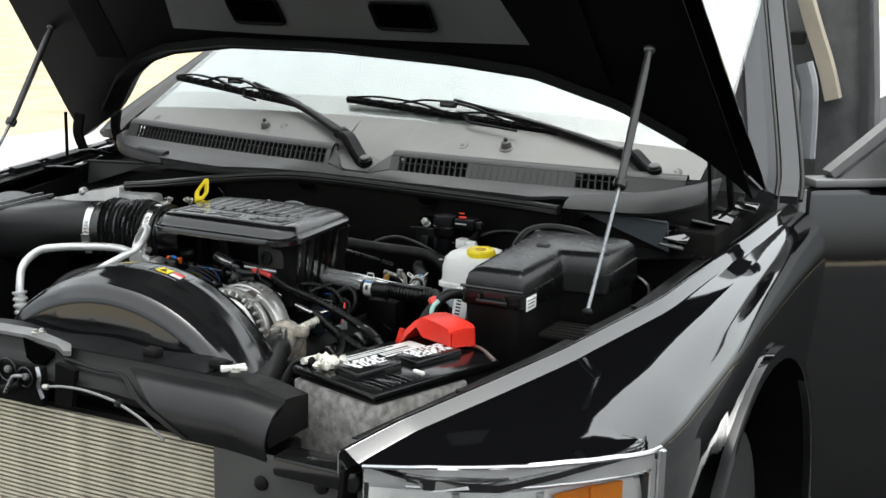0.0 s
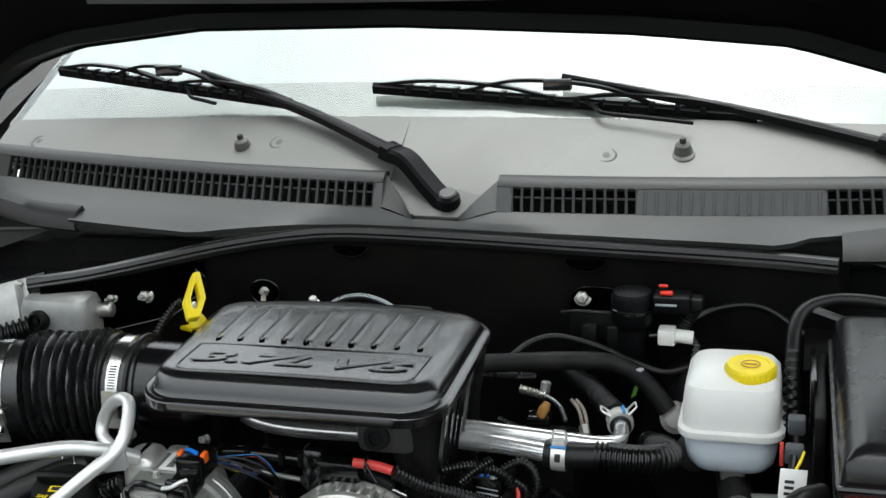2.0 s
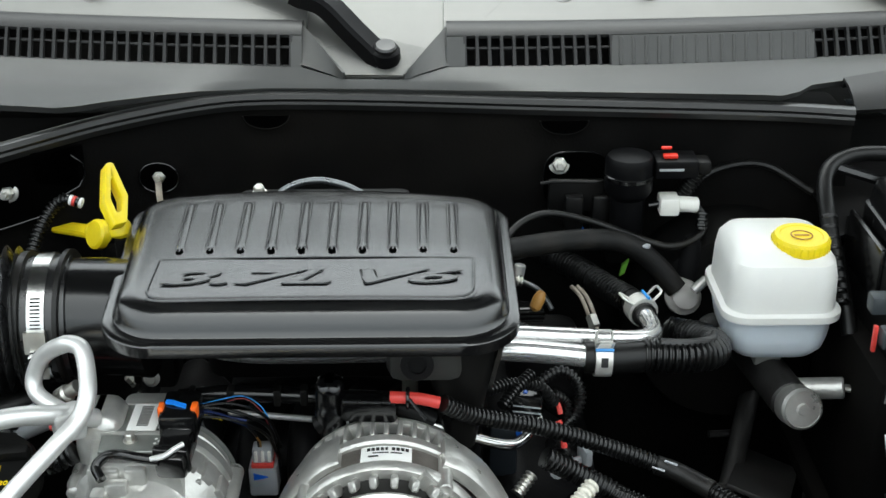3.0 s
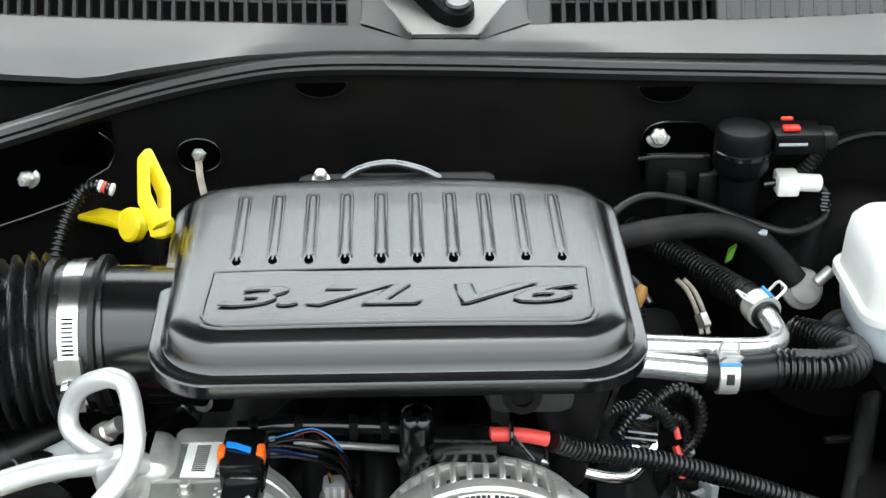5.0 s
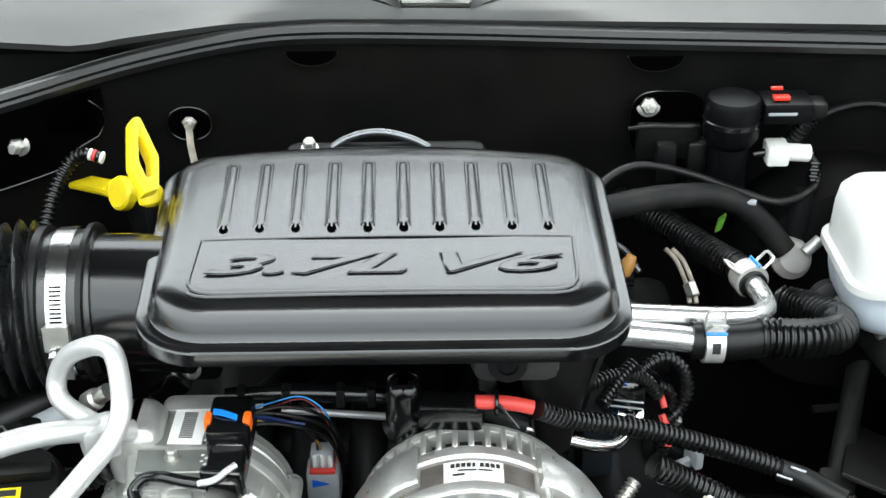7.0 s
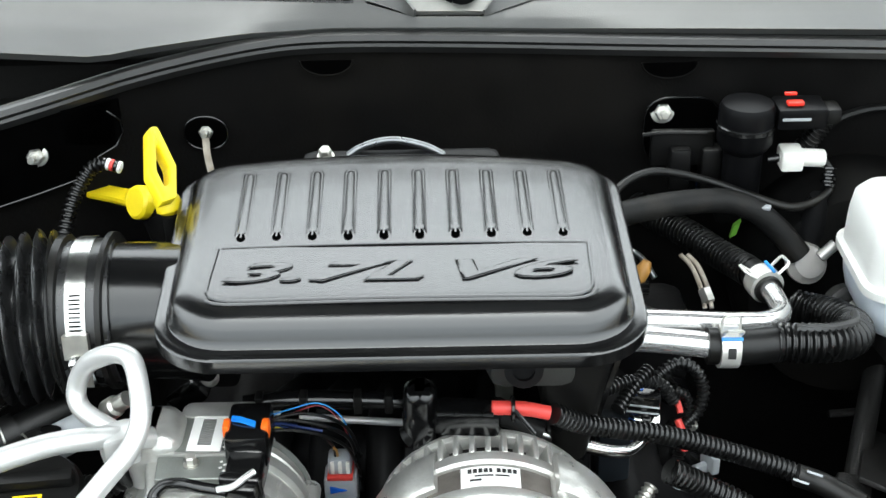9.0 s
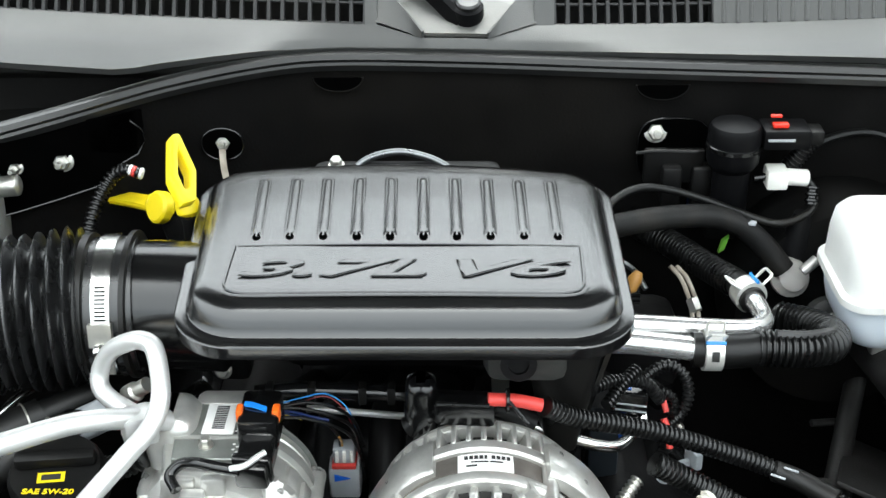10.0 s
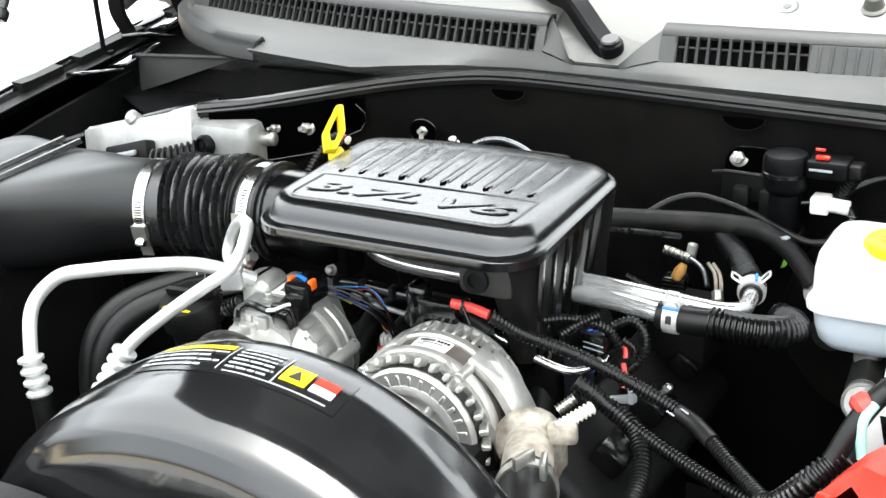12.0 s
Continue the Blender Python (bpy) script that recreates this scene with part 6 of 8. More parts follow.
def comb(name, count, bm, radius, y, start=0.0, material=None):
    """Alike teeth round the axis, one mesh shared."""
    first = part(name, bm, material or ALLOY, None)
    radius *= AG
    for k in range(count):
        ob = first if k == 0 else new(name, first.data)
        ob.parent = alt
        a = 2 * math.pi * (k + start) / count
        ob.location = Vector((AC.x + radius * math.cos(a), y, AC.z + radius * math.sin(a))) - base_of(alt)
        ob.rotation_euler = (0, math.pi / 2 - a, 0)


turned("rear_housing", [(0.030, -0.378), (0.060, -0.380), (0.070, -0.384), (0.0745, -0.388), (0.0755, -0.394), (0.072, -0.395), (0.066, -0.395)], ALLOY)
turned("winding_shade", [(0.064, -0.390), (0.067, -0.392), (0.067, -0.420), (0.064, -0.422)], SHADE)
comb("cooling_fin", 44, box(-0.0020, 0.0020, -0.013, 0.013, -0.007, 0.0065, 0.0010, seg=1), 0.0725, -0.402)
turned("rear_flange", [(0.068, -0.412), (0.0775, -0.413), (0.0790, -0.416), (0.0790, -0.424), (0.077, -0.426), (0.068, -0.426)], ALLOY)
turned("stator", [(0.074, -0.425), (0.0752, -0.427), (0.0752, -0.449), (0.074, -0.451)], mat("brown_stator_steel", (0.16, 0.145, 0.13), 0.5, metal=0.6, vary=0.2, scale=60, bump=0.6), "dull laminated stator ring")
turned("front_flange", [(0.068, -0.450), (0.0775, -0.4505), (0.0790, -0.453), (0.0785, -0.459), (0.0765, -0.462), (0.068, -0.462)], ALLOY)
turned("winding_shade", [(0.069, -0.460), (0.064, -0.476), (0.040, -0.481), (0.030, -0.478)], SHADE)
comb("cooling_fin", 30, moved(box(-0.0030, 0.0030, -0.013, 0.012, -0.005, 0.0045, 0.0014, seg=1), pose(0, 0, 0, -28, 0, 0)), 0.0715, -0.469)
turned("front_ring", [(0.062, -0.476), (0.0665, -0.477), (0.0670, -0.480), (0.0640, -0.484), (0.060, -0.484)], ALLOY)
comb("cooling_fin", 28, box(-0.0022, 0.0022, -0.003, 0.003, -0.006, 0.006, 0.001, seg=1), 0.0555, -0.482)
turned("inner_ring", [(0.044, -0.478), (0.050, -0.480), (0.0505, -0.485), (0.046, -0.488), (0.043, -0.488), (0.042, -0.480)], ALLOY)
turned("hub", [(0.026, -0.478), (0.026, -0.492), (0.022, -0.496), (0.016, -0.496), (0.014, -0.488), (0.004, -0.488)], ALLOY)
turned("pulley", [(0.010, -0.496), (0.030, -0.500), (0.027, -0.506), (0.027, -0.524), (0.030, -0.530), (0.018, -0.532), (0.015, -0.526), (0.003, -0.526)], DARK)
for k in range(4):
    a = math.pi / 4 + 0.15 + k * math.pi / 2
    part("spoke", rod((AC.x + 0.028 * math.cos(a), -0.486, AC.z + 0.028 * math.sin(a)), (AC.x + 0.080 * math.cos(a), -0.468, AC.z + 0.080 * math.sin(a)), 0.0060, 10), ALLOY, alt)
    p = Vector((AC.x + 0.0815 * math.cos(a), -0.44, AC.z + 0.0815 * math.sin(a)))
    part("through_bolt", rod(p + Vector((0, 0.03, 0)), p + Vector((0, -0.030, 0)), 0.0060, 10), ALLOY, alt)
turned("rear_rim", [(0.070, -0.387), (0.0775, -0.3875), (0.0785, -0.389), (0.0785, -0.3925), (0.070, -0.394)], ALLOY)
for s in (1, -1):
    arm = spline([(0.065 + s * x, -0.425, z) for x, z in ((0.041, 1.002), (0.056, 0.994), (0.073, 0.977), (0.088, 0.952), (0.099, 0.925))], 4)
    part("mount_arm", sweep(arm, lambda i, q: [(0.021, -0.006), (0.021, 0.0035), (0.018, 0.006), (-0.015, 0.006), (-0.018, 0.0035), (-0.018, -0.006)]), ALLOY, alt, "broad flat cast mounting arm", 50)
part("mount_web", sweep(spline([(0.088, -0.462, 1.005), (0.114, -0.460, 0.978), (0.138, -0.458, 0.938), (0.150, -0.456, 0.912)], 4), lambda i, q: [(0.005, -0.006), (0.005, 0.006), (-0.005, 0.006), (-0.005, -0.006)]), ALLOY, alt)
lb = part("rating_label", grid(lambda a, y: Vector((AC.x + 0.0803 * math.sin(a), y, AC.z + 0.0803 * math.cos(a))), steps(-0.25, 0.27, 10), (-0.4485, -0.4275), thick=0.0006), PAPER, alt, "silver rating label")
for y, h, spans in ((-0.4305, 0.0042, ((-0.22, -0.18), (-0.165, -0.125), (-0.11, -0.07), (-0.055, -0.015), (0.0, 0.03), (0.075, 0.115), (0.13, 0.17), (0.185, 0.225), (0.24, 0.28))), (-0.4372, 0.0014, ((-0.15, 0.04), (0.06, 0.20))), (-0.4412, 0.0020, ((-0.20, -0.08),))):
    for a0, a1 in spans:
        part("label_bar", grid(lambda a, y: Vector((AC.x + 0.0811 * math.sin(a), y, AC.z + 0.0811 * math.cos(a))), steps(0.85 * a0, 0.85 * a1, 4), (y - h, y), thick=0.0002), INK, lb)
part("terminal_cover", tube([(0.0, -0.382, 1.002), (0.03, -0.380, 1.018), (0.065, -0.380, 1.020), (0.10, -0.382, 1.006)], 0.008, 10), PLASTIC_MATT, alt)
part("foot", box(0.01, 0.11, -0.46, -0.40, 0.861, 0.89, 0.01), ALLOY, alt)

alt.location += Vector((-0.010, 0.010, -0.004))

WIRERED = mat("dull_red_wire", (0.30, 0.03, 0.04), 0.4, vary=0.1)
WIREBLUE = mat("dull_dark_blue_wire", (0.012, 0.03, 0.13), 0.4, vary=0.1)
BLUEMARK2 = mat("bright_blue_paint", (0.02, 0.22, 0.80), 0.4, vary=0.1)
# ---- air-conditioning compressor ----
cmp = thing("compressor", (-0.14, -0.43, 0.86), "cast aluminium air conditioning compressor with barcode label", "compressor")
CC = Vector((-0.146, 0, 0.945))
part("barrel", lathe([(0.046, 0.022), (0.058, 0.026), (0.0645, 0.032), (0.0655, 0.040), (0.0635, 0.042), (0.0635, 0.044), (0.0675, 0.046), (0.0675, 0.056), (0.0635, 0.058), (0.0635, 0.061), (0.066, 0.063), (0.066, 0.088), (0.0600, 0.094), (0.050, 0.112), (0.046, 0.14)], (CC.x, -0.345, CC.z), (0, -1, 0), 44), ALLOY, cmp, "", 35)
for k in range(5):
    a = 0.15 + k * 2 * math.pi / 5
    p = CC + Vector((0.0645 * math.cos(a), 0, 0.0645 * math.sin(a)))
    part("through_boss", lathe([(0.004, 0), (0.0085, 0.002), (0.0085, 0.050), (0.0065, 0.053), (0.0065, 0.060), (0.003, 0.062)], (p.x, -0.374, p.z), (0, -1, 0), 12), ALLOY, cmp)
for k in range(3):
    a = 0.75 + 0.35 * k
    part("cast_rib", rod((CC.x + 0.065 * math.cos(a), -0.410, CC.z + 0.065 * math.sin(a)), (CC.x + 0.0605 * math.cos(a), -0.438, CC.z + 0.0605 * math.sin(a)), 0.003, 8), ALLOY, cmp)
MACHINED = mat("dull_machined_plate", (0.24, 0.25, 0.235), 0.38, metal=0.55, vary=0.12, scale=50, bump=0.4, grain=500, dust=0.25, tint=(0.12, 0.115, 0.10))
part("manifold", loft([[Vector((x, y, z)) for x, y in ((-0.182 - q, -0.446 - q), (-0.116 + q, -0.446 - q), (-0.114 + q, -0.362 + q), (-0.163, -0.358 + q), (-0.186 - q, -0.382), (-0.188 - q, -0.414))] for z, q in ((0.975, 0.008), (1.004, 0.003), (1.0130, 0.0008), (1.0140, -0.0008))]), ALLOY, cmp, "", 30)
part("manifold_face", loft([[Vector((x, y, z)) for x, y in ((-0.178 + q, -0.440 + q), (-0.119 - q, -0.440 + q), (-0.119 - q, -0.4155 - q), (-0.180 + q, -0.4155 - q))] for z, q in ((1.0135, 0.0), (1.0185, 0.0), (1.0192, 0.0008))]), MACHINED, cmp, "dull grey machined face", 30)
part("face_edge", box(-0.181, -0.118, -0.4155, -0.4125, 1.0135, 1.0208, 0.0008), ALLOY, cmp)
for x0, x1, y0, y1, z1 in ((-0.186, -0.160, -0.452, -0.441, 1.010), (-0.156, -0.138, -0.454, -0.4415, 1.011), (-0.170, -0.152, -0.464, -0.453, 1.004), (-0.181, -0.167, -0.470, -0.456, 0.998)):
    part("cast_lug", box(x0, x1, y0, y1, 0.985, z1, 0.003), ALLOY, cmp)
part("manifold_cap", loft([[Vector((x, y, z)) for x, y in rrect(-0.206 + q, -0.164 - q, -0.416 + q, -0.366 - q, 0.014, 5)] for z, q in ((0.99, 0.0), (1.022, 0.001), (1.029, 0.004), (1.033, 0.010))]), ALLOY, cmp, "", 50)
part("plate_lip", loft([[Vector((x, y, z)) for x, y in rrect(-0.171 + q, -0.114 - q, -0.376, -0.3575 - q, 0.006, 4)] for z, q in ((1.004, 0.0), (1.0205, 0.0), (1.0235, 0.002))]), ALLOY, cmp, "", 50)
for k in range(5):
    a = 0.42 + 0.26 * k
    part("cast_boss", moved(box(-0.0055, 0.0055, -0.011, 0.011, -0.006, 0.0035, 0.0015), Matrix.Translation((CC.x + 0.066 * math.cos(a), -0.424, CC.z + 0.066 * math.sin(a))) @ Matrix.Rotation(math.pi / 2 - a, 4, "Y")), ALLOY, cmp)
part("parting_line", lathe([(0.0655, 0), (0.0668, 0.0006), (0.0668, 0.0016), (0.0655, 0.0022)], (CC.x, -0.372, CC.z), (0, -1, 0), 44), MACHINED, cmp)
clutch = part("clutch", lathe([(0.02, 0), (0.064, 0.002), (0.068, 0.004), (0.068, 0.006), (0.064, 0.007), (0.064, 0.030), (0.068, 0.032), (0.068, 0.034), (0.062, 0.037), (0.056, 0.037), (0.054, 0.024), (0.036, 0.022), (0.034, 0.030), (0.01, 0.031)], (CC.x - 0.006, -0.490, CC.z), (0, -1, 0), 48), mat("worn_pulley_steel", (0.10, 0.095, 0.09), 0.4, metal=0.7, vary=0.3, scale=30, bump=0.4, dust=0.2), cmp, "dark clutch pulley")
part("belt_wrap", lathe([(0.064, 0.0075), (0.0665, 0.008), (0.0665, 0.029), (0.064, 0.0295)], (CC.x - 0.006, -0.490, CC.z), (0, -1, 0), 48), RUBBER, clutch, "worn ribbed belt")
for k in range(36):
    a = 2 * math.pi * k / 36
    if k == 0:
        tk = part("belt_mark", moved(box(-0.0030, 0.0030, -0.0035, 0.0035, -0.0006, 0.0006, 0.0003, seg=1), Matrix.Identity(4)), COWL, None, "")
        mark_mesh, tk.parent, ob = tk.data, clutch, tk
    else:
        ob = new("belt_mark", mark_mesh)
        ob.parent = clutch
    ob.location = Vector((CC.x - 0.006 + 0.0666 * math.cos(a), -0.503 - 0.010 * (k % 2), CC.z + 0.0666 * math.sin(a))) - base_of(clutch)
    ob.rotation_euler = (0, math.pi / 2 - a, 0)
ML = pose(-0.148, -0.392, 1.0212, 4, 0, -2)
part("label_backing", moved(box(-0.021, 0.022, -0.023, 0.024, -0.006, 0.0, 0.001), ML), MACHINED, cmp)
lb = part("label", moved(box(-0.0125, 0.0115, -0.0195, 0.018, 0.0, 0.0006, 0.0002), ML), PAPER, cmp, "white barcode label")
for k in range(13):
    part("label_bar", moved(box(-0.0055, 0.0040, -0.0135 + 0.0021 * k, -0.0123 + 0.0021 * k, 0.0006, 0.0009, 0), ML), INK, lb)
part("label_print", moved(box(0.0125, 0.0165, -0.0185, 0.014, 0.0, 0.0006, 0.0002), ML), INK, cmp)
for k in range(6):
    part("print_gap", moved(box(0.0130, 0.0155, -0.0165 + 0.005 * k, -0.0150 + 0.005 * k, 0.0006, 0.0009, 0), ML), SILVERLABEL, lb)
for k in range(4):
    part("stamped_mark", moved(box(-0.0011, 0.0011, -0.0008, 0.0008, 0, 0.0005, 0), pose(-0.1345 + 0.0028 * (k % 2), -0.4225 - 0.0032 * k, 1.0191, 0, 0, 20)), PAPER, cmp)
bolt("manifold_bolt", (-0.155, -0.4245, 1.0185), (0, 0, 1), 0.0042, ZINC, cmp, "", 0.007)
pg = part("sensor_plug", box(-0.131, -0.101, -0.428, -0.385, 1.016, 1.043, 0.004), PLASTIC, cmp)
part("lock_clip", box(-0.1325, -0.1275, -0.418, -0.407, 1.034, 1.0455, 0.0015), ORANGE, pg, "orange lock frame")
part("lock_clip", box(-0.1060, -0.1005, -0.418, -0.407, 1.034, 1.0455, 0.0015), ORANGE, pg, "orange lock frame")
part("lock_bar", box(-0.1290, -0.1040, -0.4190, -0.4165, 1.0395, 1.0425, 0.0006), ORANGE, pg)
part("lock_tab", loft([[(-0.1270 + 0.017 * k, -0.407 - 0.006 * k - 0.0022, 1.0435 + h), (-0.1270 + 0.017 * k, -0.407 - 0.006 * k + 0.0022, 1.0435 + h), (-0.1270 + 0.017 * k, -0.407 - 0.006 * k + 0.0022, 1.0455 + h), (-0.1270 + 0.017 * k, -0.407 - 0.006 * k - 0.0022, 1.0455 + h)] for k, h in ((0, 0), (0.35, 0.0008), (0.7, 0.0), (1, -0.0006))]), BLUEMARK2, pg, "blue paint stroke")
part("plug_body", moved(box(-0.0125, 0.0125, -0.020, 0.020, -0.012, 0.012, 0.004), pose(-0.1165, -0.437, 1.0175, 14, 0, -6)), PLASTIC, cmp)
part("plug_rim", moved(box(-0.0145, 0.0145, -0.004, 0.004, -0.013, 0.0135, 0.003), pose(-0.1175, -0.447, 1.0165, 14, 0, -6)), PLASTIC, cmp)
part("plug_neck", moved(box(-0.0105, 0.0105, -0.006, 0.006, -0.010, 0.014, 0.003), pose(-0.1140, -0.421, 1.021, 14, 0, -4)), PLASTIC, cmp)
part("wire_clip", tube([(-0.171, -0.462, 1.008), (-0.177, -0.452, 1.013), (-0.170, -0.446, 1.019), (-0.158, -0.448, 1.022), (-0.142, -0.453, 1.022), (-0.126, -0.456, 1.021)], 0.0042, 10), PLASTIC, cmp)
part("clip_end", tube([(-0.132, -0.457, 1.0235), (-0.121, -0.457, 1.0265), (-0.113, -0.452, 1.0300), (-0.108, -0.447, 1.0305)], 0.0023, 8), PIPE, cmp, "bare silver clip end")
part("foot", box(-0.19, -0.10, -0.47, -0.38, 0.85, 0.90, 0.01), ALLOY, cmp)

# ---- air-conditioning pipes ----
pa = thing("suction_pipe", (-0.30, -0.47, 0.90), "dull aluminium air conditioning pipe", "pipe", "air conditioning pipes")
part("pipe", tube([(-0.374, -0.572, 0.940), (-0.378, -0.566, 0.985), (-0.392, -0.540, 1.020), (-0.372, -0.515, 1.047), (-0.33, -0.500, 1.056), (-0.29, -0.478, 1.058), (-0.24, -0.447, 1.056), (-0.205, -0.425, 1.044), (-0.185, -0.408, 1.030)], 0.0080, 14, 8), PIPE, pa)
part("ferrule", ridged([(-0.373, -0.573, 0.975), (-0.366, -0.576, 0.930)], 0.0125, 0.013, 0.004, 16), PIPE, pa, "crimped ferrule")
part("rubber_hose", tube([(-0.366, -0.576, 0.93), (-0.355, -0.58, 0.85), (-0.33, -0.56, 0.76)], 0.012, 12), RUBBER, pa)
part("branch", tube([(-0.350, -0.350, 0.980), (-0.325, -0.318, 0.992), (-0.300, -0.282, 0.991), (-0.280, -0.243, 0.986), (-0.262, -0.205, 0.980)], 0.0036, 12), STEEL, pa)
part("branch_end", rod((-0.281, -0.245, 0.986), (-0.260, -0.200, 0.980), 0.0048, 12), ZINC, pa)
part("clamp_block", box(-0.215, -0.190, -0.435, -0.412, 1.024, 1.05, 0.004, 25), PIPE, pa)
pb = thing("discharge_pipe", (-0.22, -0.43, 0.95), "dull aluminium air conditioning pipe with a raised loop", "pipe", "air conditioning pipes")
part("pipe", tube([(-0.272, -0.548, 0.972), (-0.256, -0.535, 0.998), (-0.226, -0.502, 1.026), (-0.200, -0.472, 1.046), (-0.186, -0.452, 1.056), (-0.181, -0.436, 1.068), (-0.184, -0.418, 1.080), (-0.190, -0.403, 1.091), (-0.199, -0.396, 1.0925), (-0.209, -0.391, 1.089), (-0.228, -0.380, 1.074), (-0.239, -0.378, 1.056), (-0.239, -0.384, 1.043), (-0.226, -0.394, 1.036), (-0.190, -0.410, 1.024)], 0.0071, 14, 6), PIPE, pb)
part("ferrule", ridged([(-0.262, -0.541, 0.990), (-0.285, -0.560, 0.945)], 0.0120, 0.012, 0.004, 16), PIPE, pb, "crimped ferrule")
part("rubber_hose", tube([(-0.285, -0.56, 0.945), (-0.31, -0.575, 0.88), (-0.31, -0.56, 0.80)], 0.012, 12), RUBBER, pb)
part("service_port", lathe([(0.008, 0), (0.008, 0.01), (0.006, 0.012), (0.006, 0.024)], (-0.222, -0.376, 1.030), (0.6, -0.2, 0.5), 14), ZINC, pb)

# ---- fan shroud ----
shroud = thing("fan_shroud", (0.03, -0.72, 0.45), "glossy black plastic arched fan shroud with warning labels", "fan shroud")


def sh(a, k, lift=0.0):
    prof = [(-0.600, 0.262), (-0.606, 0.276), (-0.62, 0.284), (-0.66, 0.2885), (-0.70, 0.2875), (-0.736, 0.283), (-0.760, 0.272), (-0.771, 0.253), (-0.775, 0.222), (-0.777, 0.165)]
    i = min(len(prof) - 2, int(k))
    f = k - i
    y = prof[i][0] * (1 - f) + prof[i + 1][0] * f
    r = prof[i][1] * (1 - f) + prof[i + 1][1] * f + lift
    wide = 1.0 + 0.16 * (k / 9)
    return Vector((0.004 + 0.03 * (k / 9) + wide * r * math.sin(a), y, 0.80 + r * math.cos(a)))


part("arch", grid(sh, steps(-1.45, 1.45, 60), steps(0, 9, 36), thick=-0.004), SHROUD, shroud, "", 60)
part("skirt", box(-0.40, 0.44, -0.835, -0.80, 0.45, 0.90, 0.01), PLASTIC_MATT, shroud)
part("top_ledge", box(-0.42, 0.40, -0.86, -0.815, 0.955, 0.988, 0.008), PLASTIC_MATT, shroud)


def on_label(k):
    return 3.08 + 0.80 * (k - 2.9)


def decal(name, a0, a1, k0, k1, material, parent, label="", lift=0.001):
    return part(name, grid(lambda a, k: sh(a, on_label(k), lift + 0.0038), steps(a0, a1, max(2, int(abs(a1 - a0) * 80))), steps(k0, k1, max(2, int((k1 - k0) * 6))), thick=0.0003), material, parent, label)


sheet = decal("warning_label", -0.385, 0.325, 2.12, 3.75, LABELBLACK, shroud, "dark warning label")
decal("label_band", -0.370, -0.090, 2.2, 2.46, YELLOW, sheet, "yellow band", 0.002)
for a in (-0.078, 0.108):
    decal("label_rule", a, a + 0.005, 2.2, 3.55, GREYINK, sheet, "", 0.002)
rng = random.Random(11)
for k in range(4):
    a, end = -0.365, (-0.10 if k % 2 == 0 else -0.15)
    while a < end:
        d = 0.03 + 0.06 * rng.random()
        decal("label_bar", a, min(a + d, end + 0.01), 2.60 + 0.26 * k, 2.70 + 0.26 * k, GREYINK, sheet, "", 0.002)
        a += d + 0.006
for k in range(6):
    a, end = -0.055, 0.075 + 0.02 * rng.random()
    while a < end:
        d = 0.02 + 0.05 * rng.random()
        decal("label_bar", a, min(a + d, end), 2.25 + 0.21 * k, 2.34 + 0.21 * k, GREYINK, sheet, "", 0.002)
        a += d + 0.005
decal("label_patch", 0.122, 0.205, 2.55, 3.3, YELLOW, sheet, "yellow warning panel", 0.002)
part("label_mark", loft([[sh(0.1635 + dx, on_label(k), lift + 0.0038) for dx, k in ((0.0, 2.72), (0.020, 3.12), (-0.020, 3.12))] for lift in (0.0022, 0.0032)]), INK, sheet)
decal("label_patch", 0.218, 0.292, 2.60, 2.98, RED, sheet, "red warning panel", 0.002)
decal("label_patch", 0.218, 0.292, 2.98, 3.3, PAPER, sheet, "white panel", 0.002)
decal("label_bar", -0.05, 0.29, 3.55, 3.61, GREYINK, sheet, "", 0.002)

SEAM = mat("dusty_hose_core", (0.05, 0.05, 0.05), 0.4, vary=0.3, scale=60, bump=0.2)

# ---- heater pipes and hoses beside the intake ----
hp1 = thing("heater_pipe", (0.16, -0.31, 0.95), "bright steel heater pipes held by a spring clamp", "pipe", "heater pipes")
part("pipe", tube([(-0.125, -0.262, 1.020), (-0.105, -0.264, 1.012), (-0.07, -0.260, 1.005), (0.0, -0.252, 1.000), (0.08, -0.248, 0.999), (0.16, -0.251, 1.000), (0.20, -0.255, 0.999), (0.24, -0.262, 0.998)], 0.0105, 16), HEATER, hp1)
part("pipe", tube([(0.05, -0.232, 1.008), (0.14, -0.234, 1.009), (0.20, -0.236, 1.007), (0.25, -0.235, 1.003), (0.285, -0.226, 0.997), (0.302, -0.208, 0.993), (0.303, -0.188, 0.993), (0.299, -0.165, 0.994)], 0.0088, 16), HEATER, hp1)
part("stay", box(0.06, 0.075, -0.262, -0.240, 0.93, 0.995, 0.002), ZINC, hp1)
rh = thing("heater_hose", (0.30, -0.2, 0.93), "black ribbed heater hose curving back to the bulkhead", "hose", "heater hoses")
part("hose", tube([(0.230, -0.261, 0.998), (0.262, -0.262, 0.997), (0.29, -0.258, 0.997)], 0.0150, 18), RUBBER, rh)
part("sleeve", ridged([(0.285, -0.258, 0.998), (0.325, -0.257, 0.996), (0.350, -0.245, 0.992), (0.360, -0.220, 0.985), (0.352, -0.192, 0.978), (0.338, -0.170, 0.970), (0.326, -0.160, 0.968)], 0.0150, 0.0055, 0.003, 16), LOOM, rh, "corrugated sleeve")
part("seam", tube([(0.300, -0.2595, 1.0125), (0.326, -0.2580, 1.0105), (0.350, -0.246, 1.0075), (0.359, -0.222, 1.0005)], 0.0038, 8), SEAM, rh, "dusty split seam")
rh2 = thing("heater_hose", (0.28, -0.1, 0.93), "black ribbed heater hose running back to the bulkhead", "hose", "heater hoses")
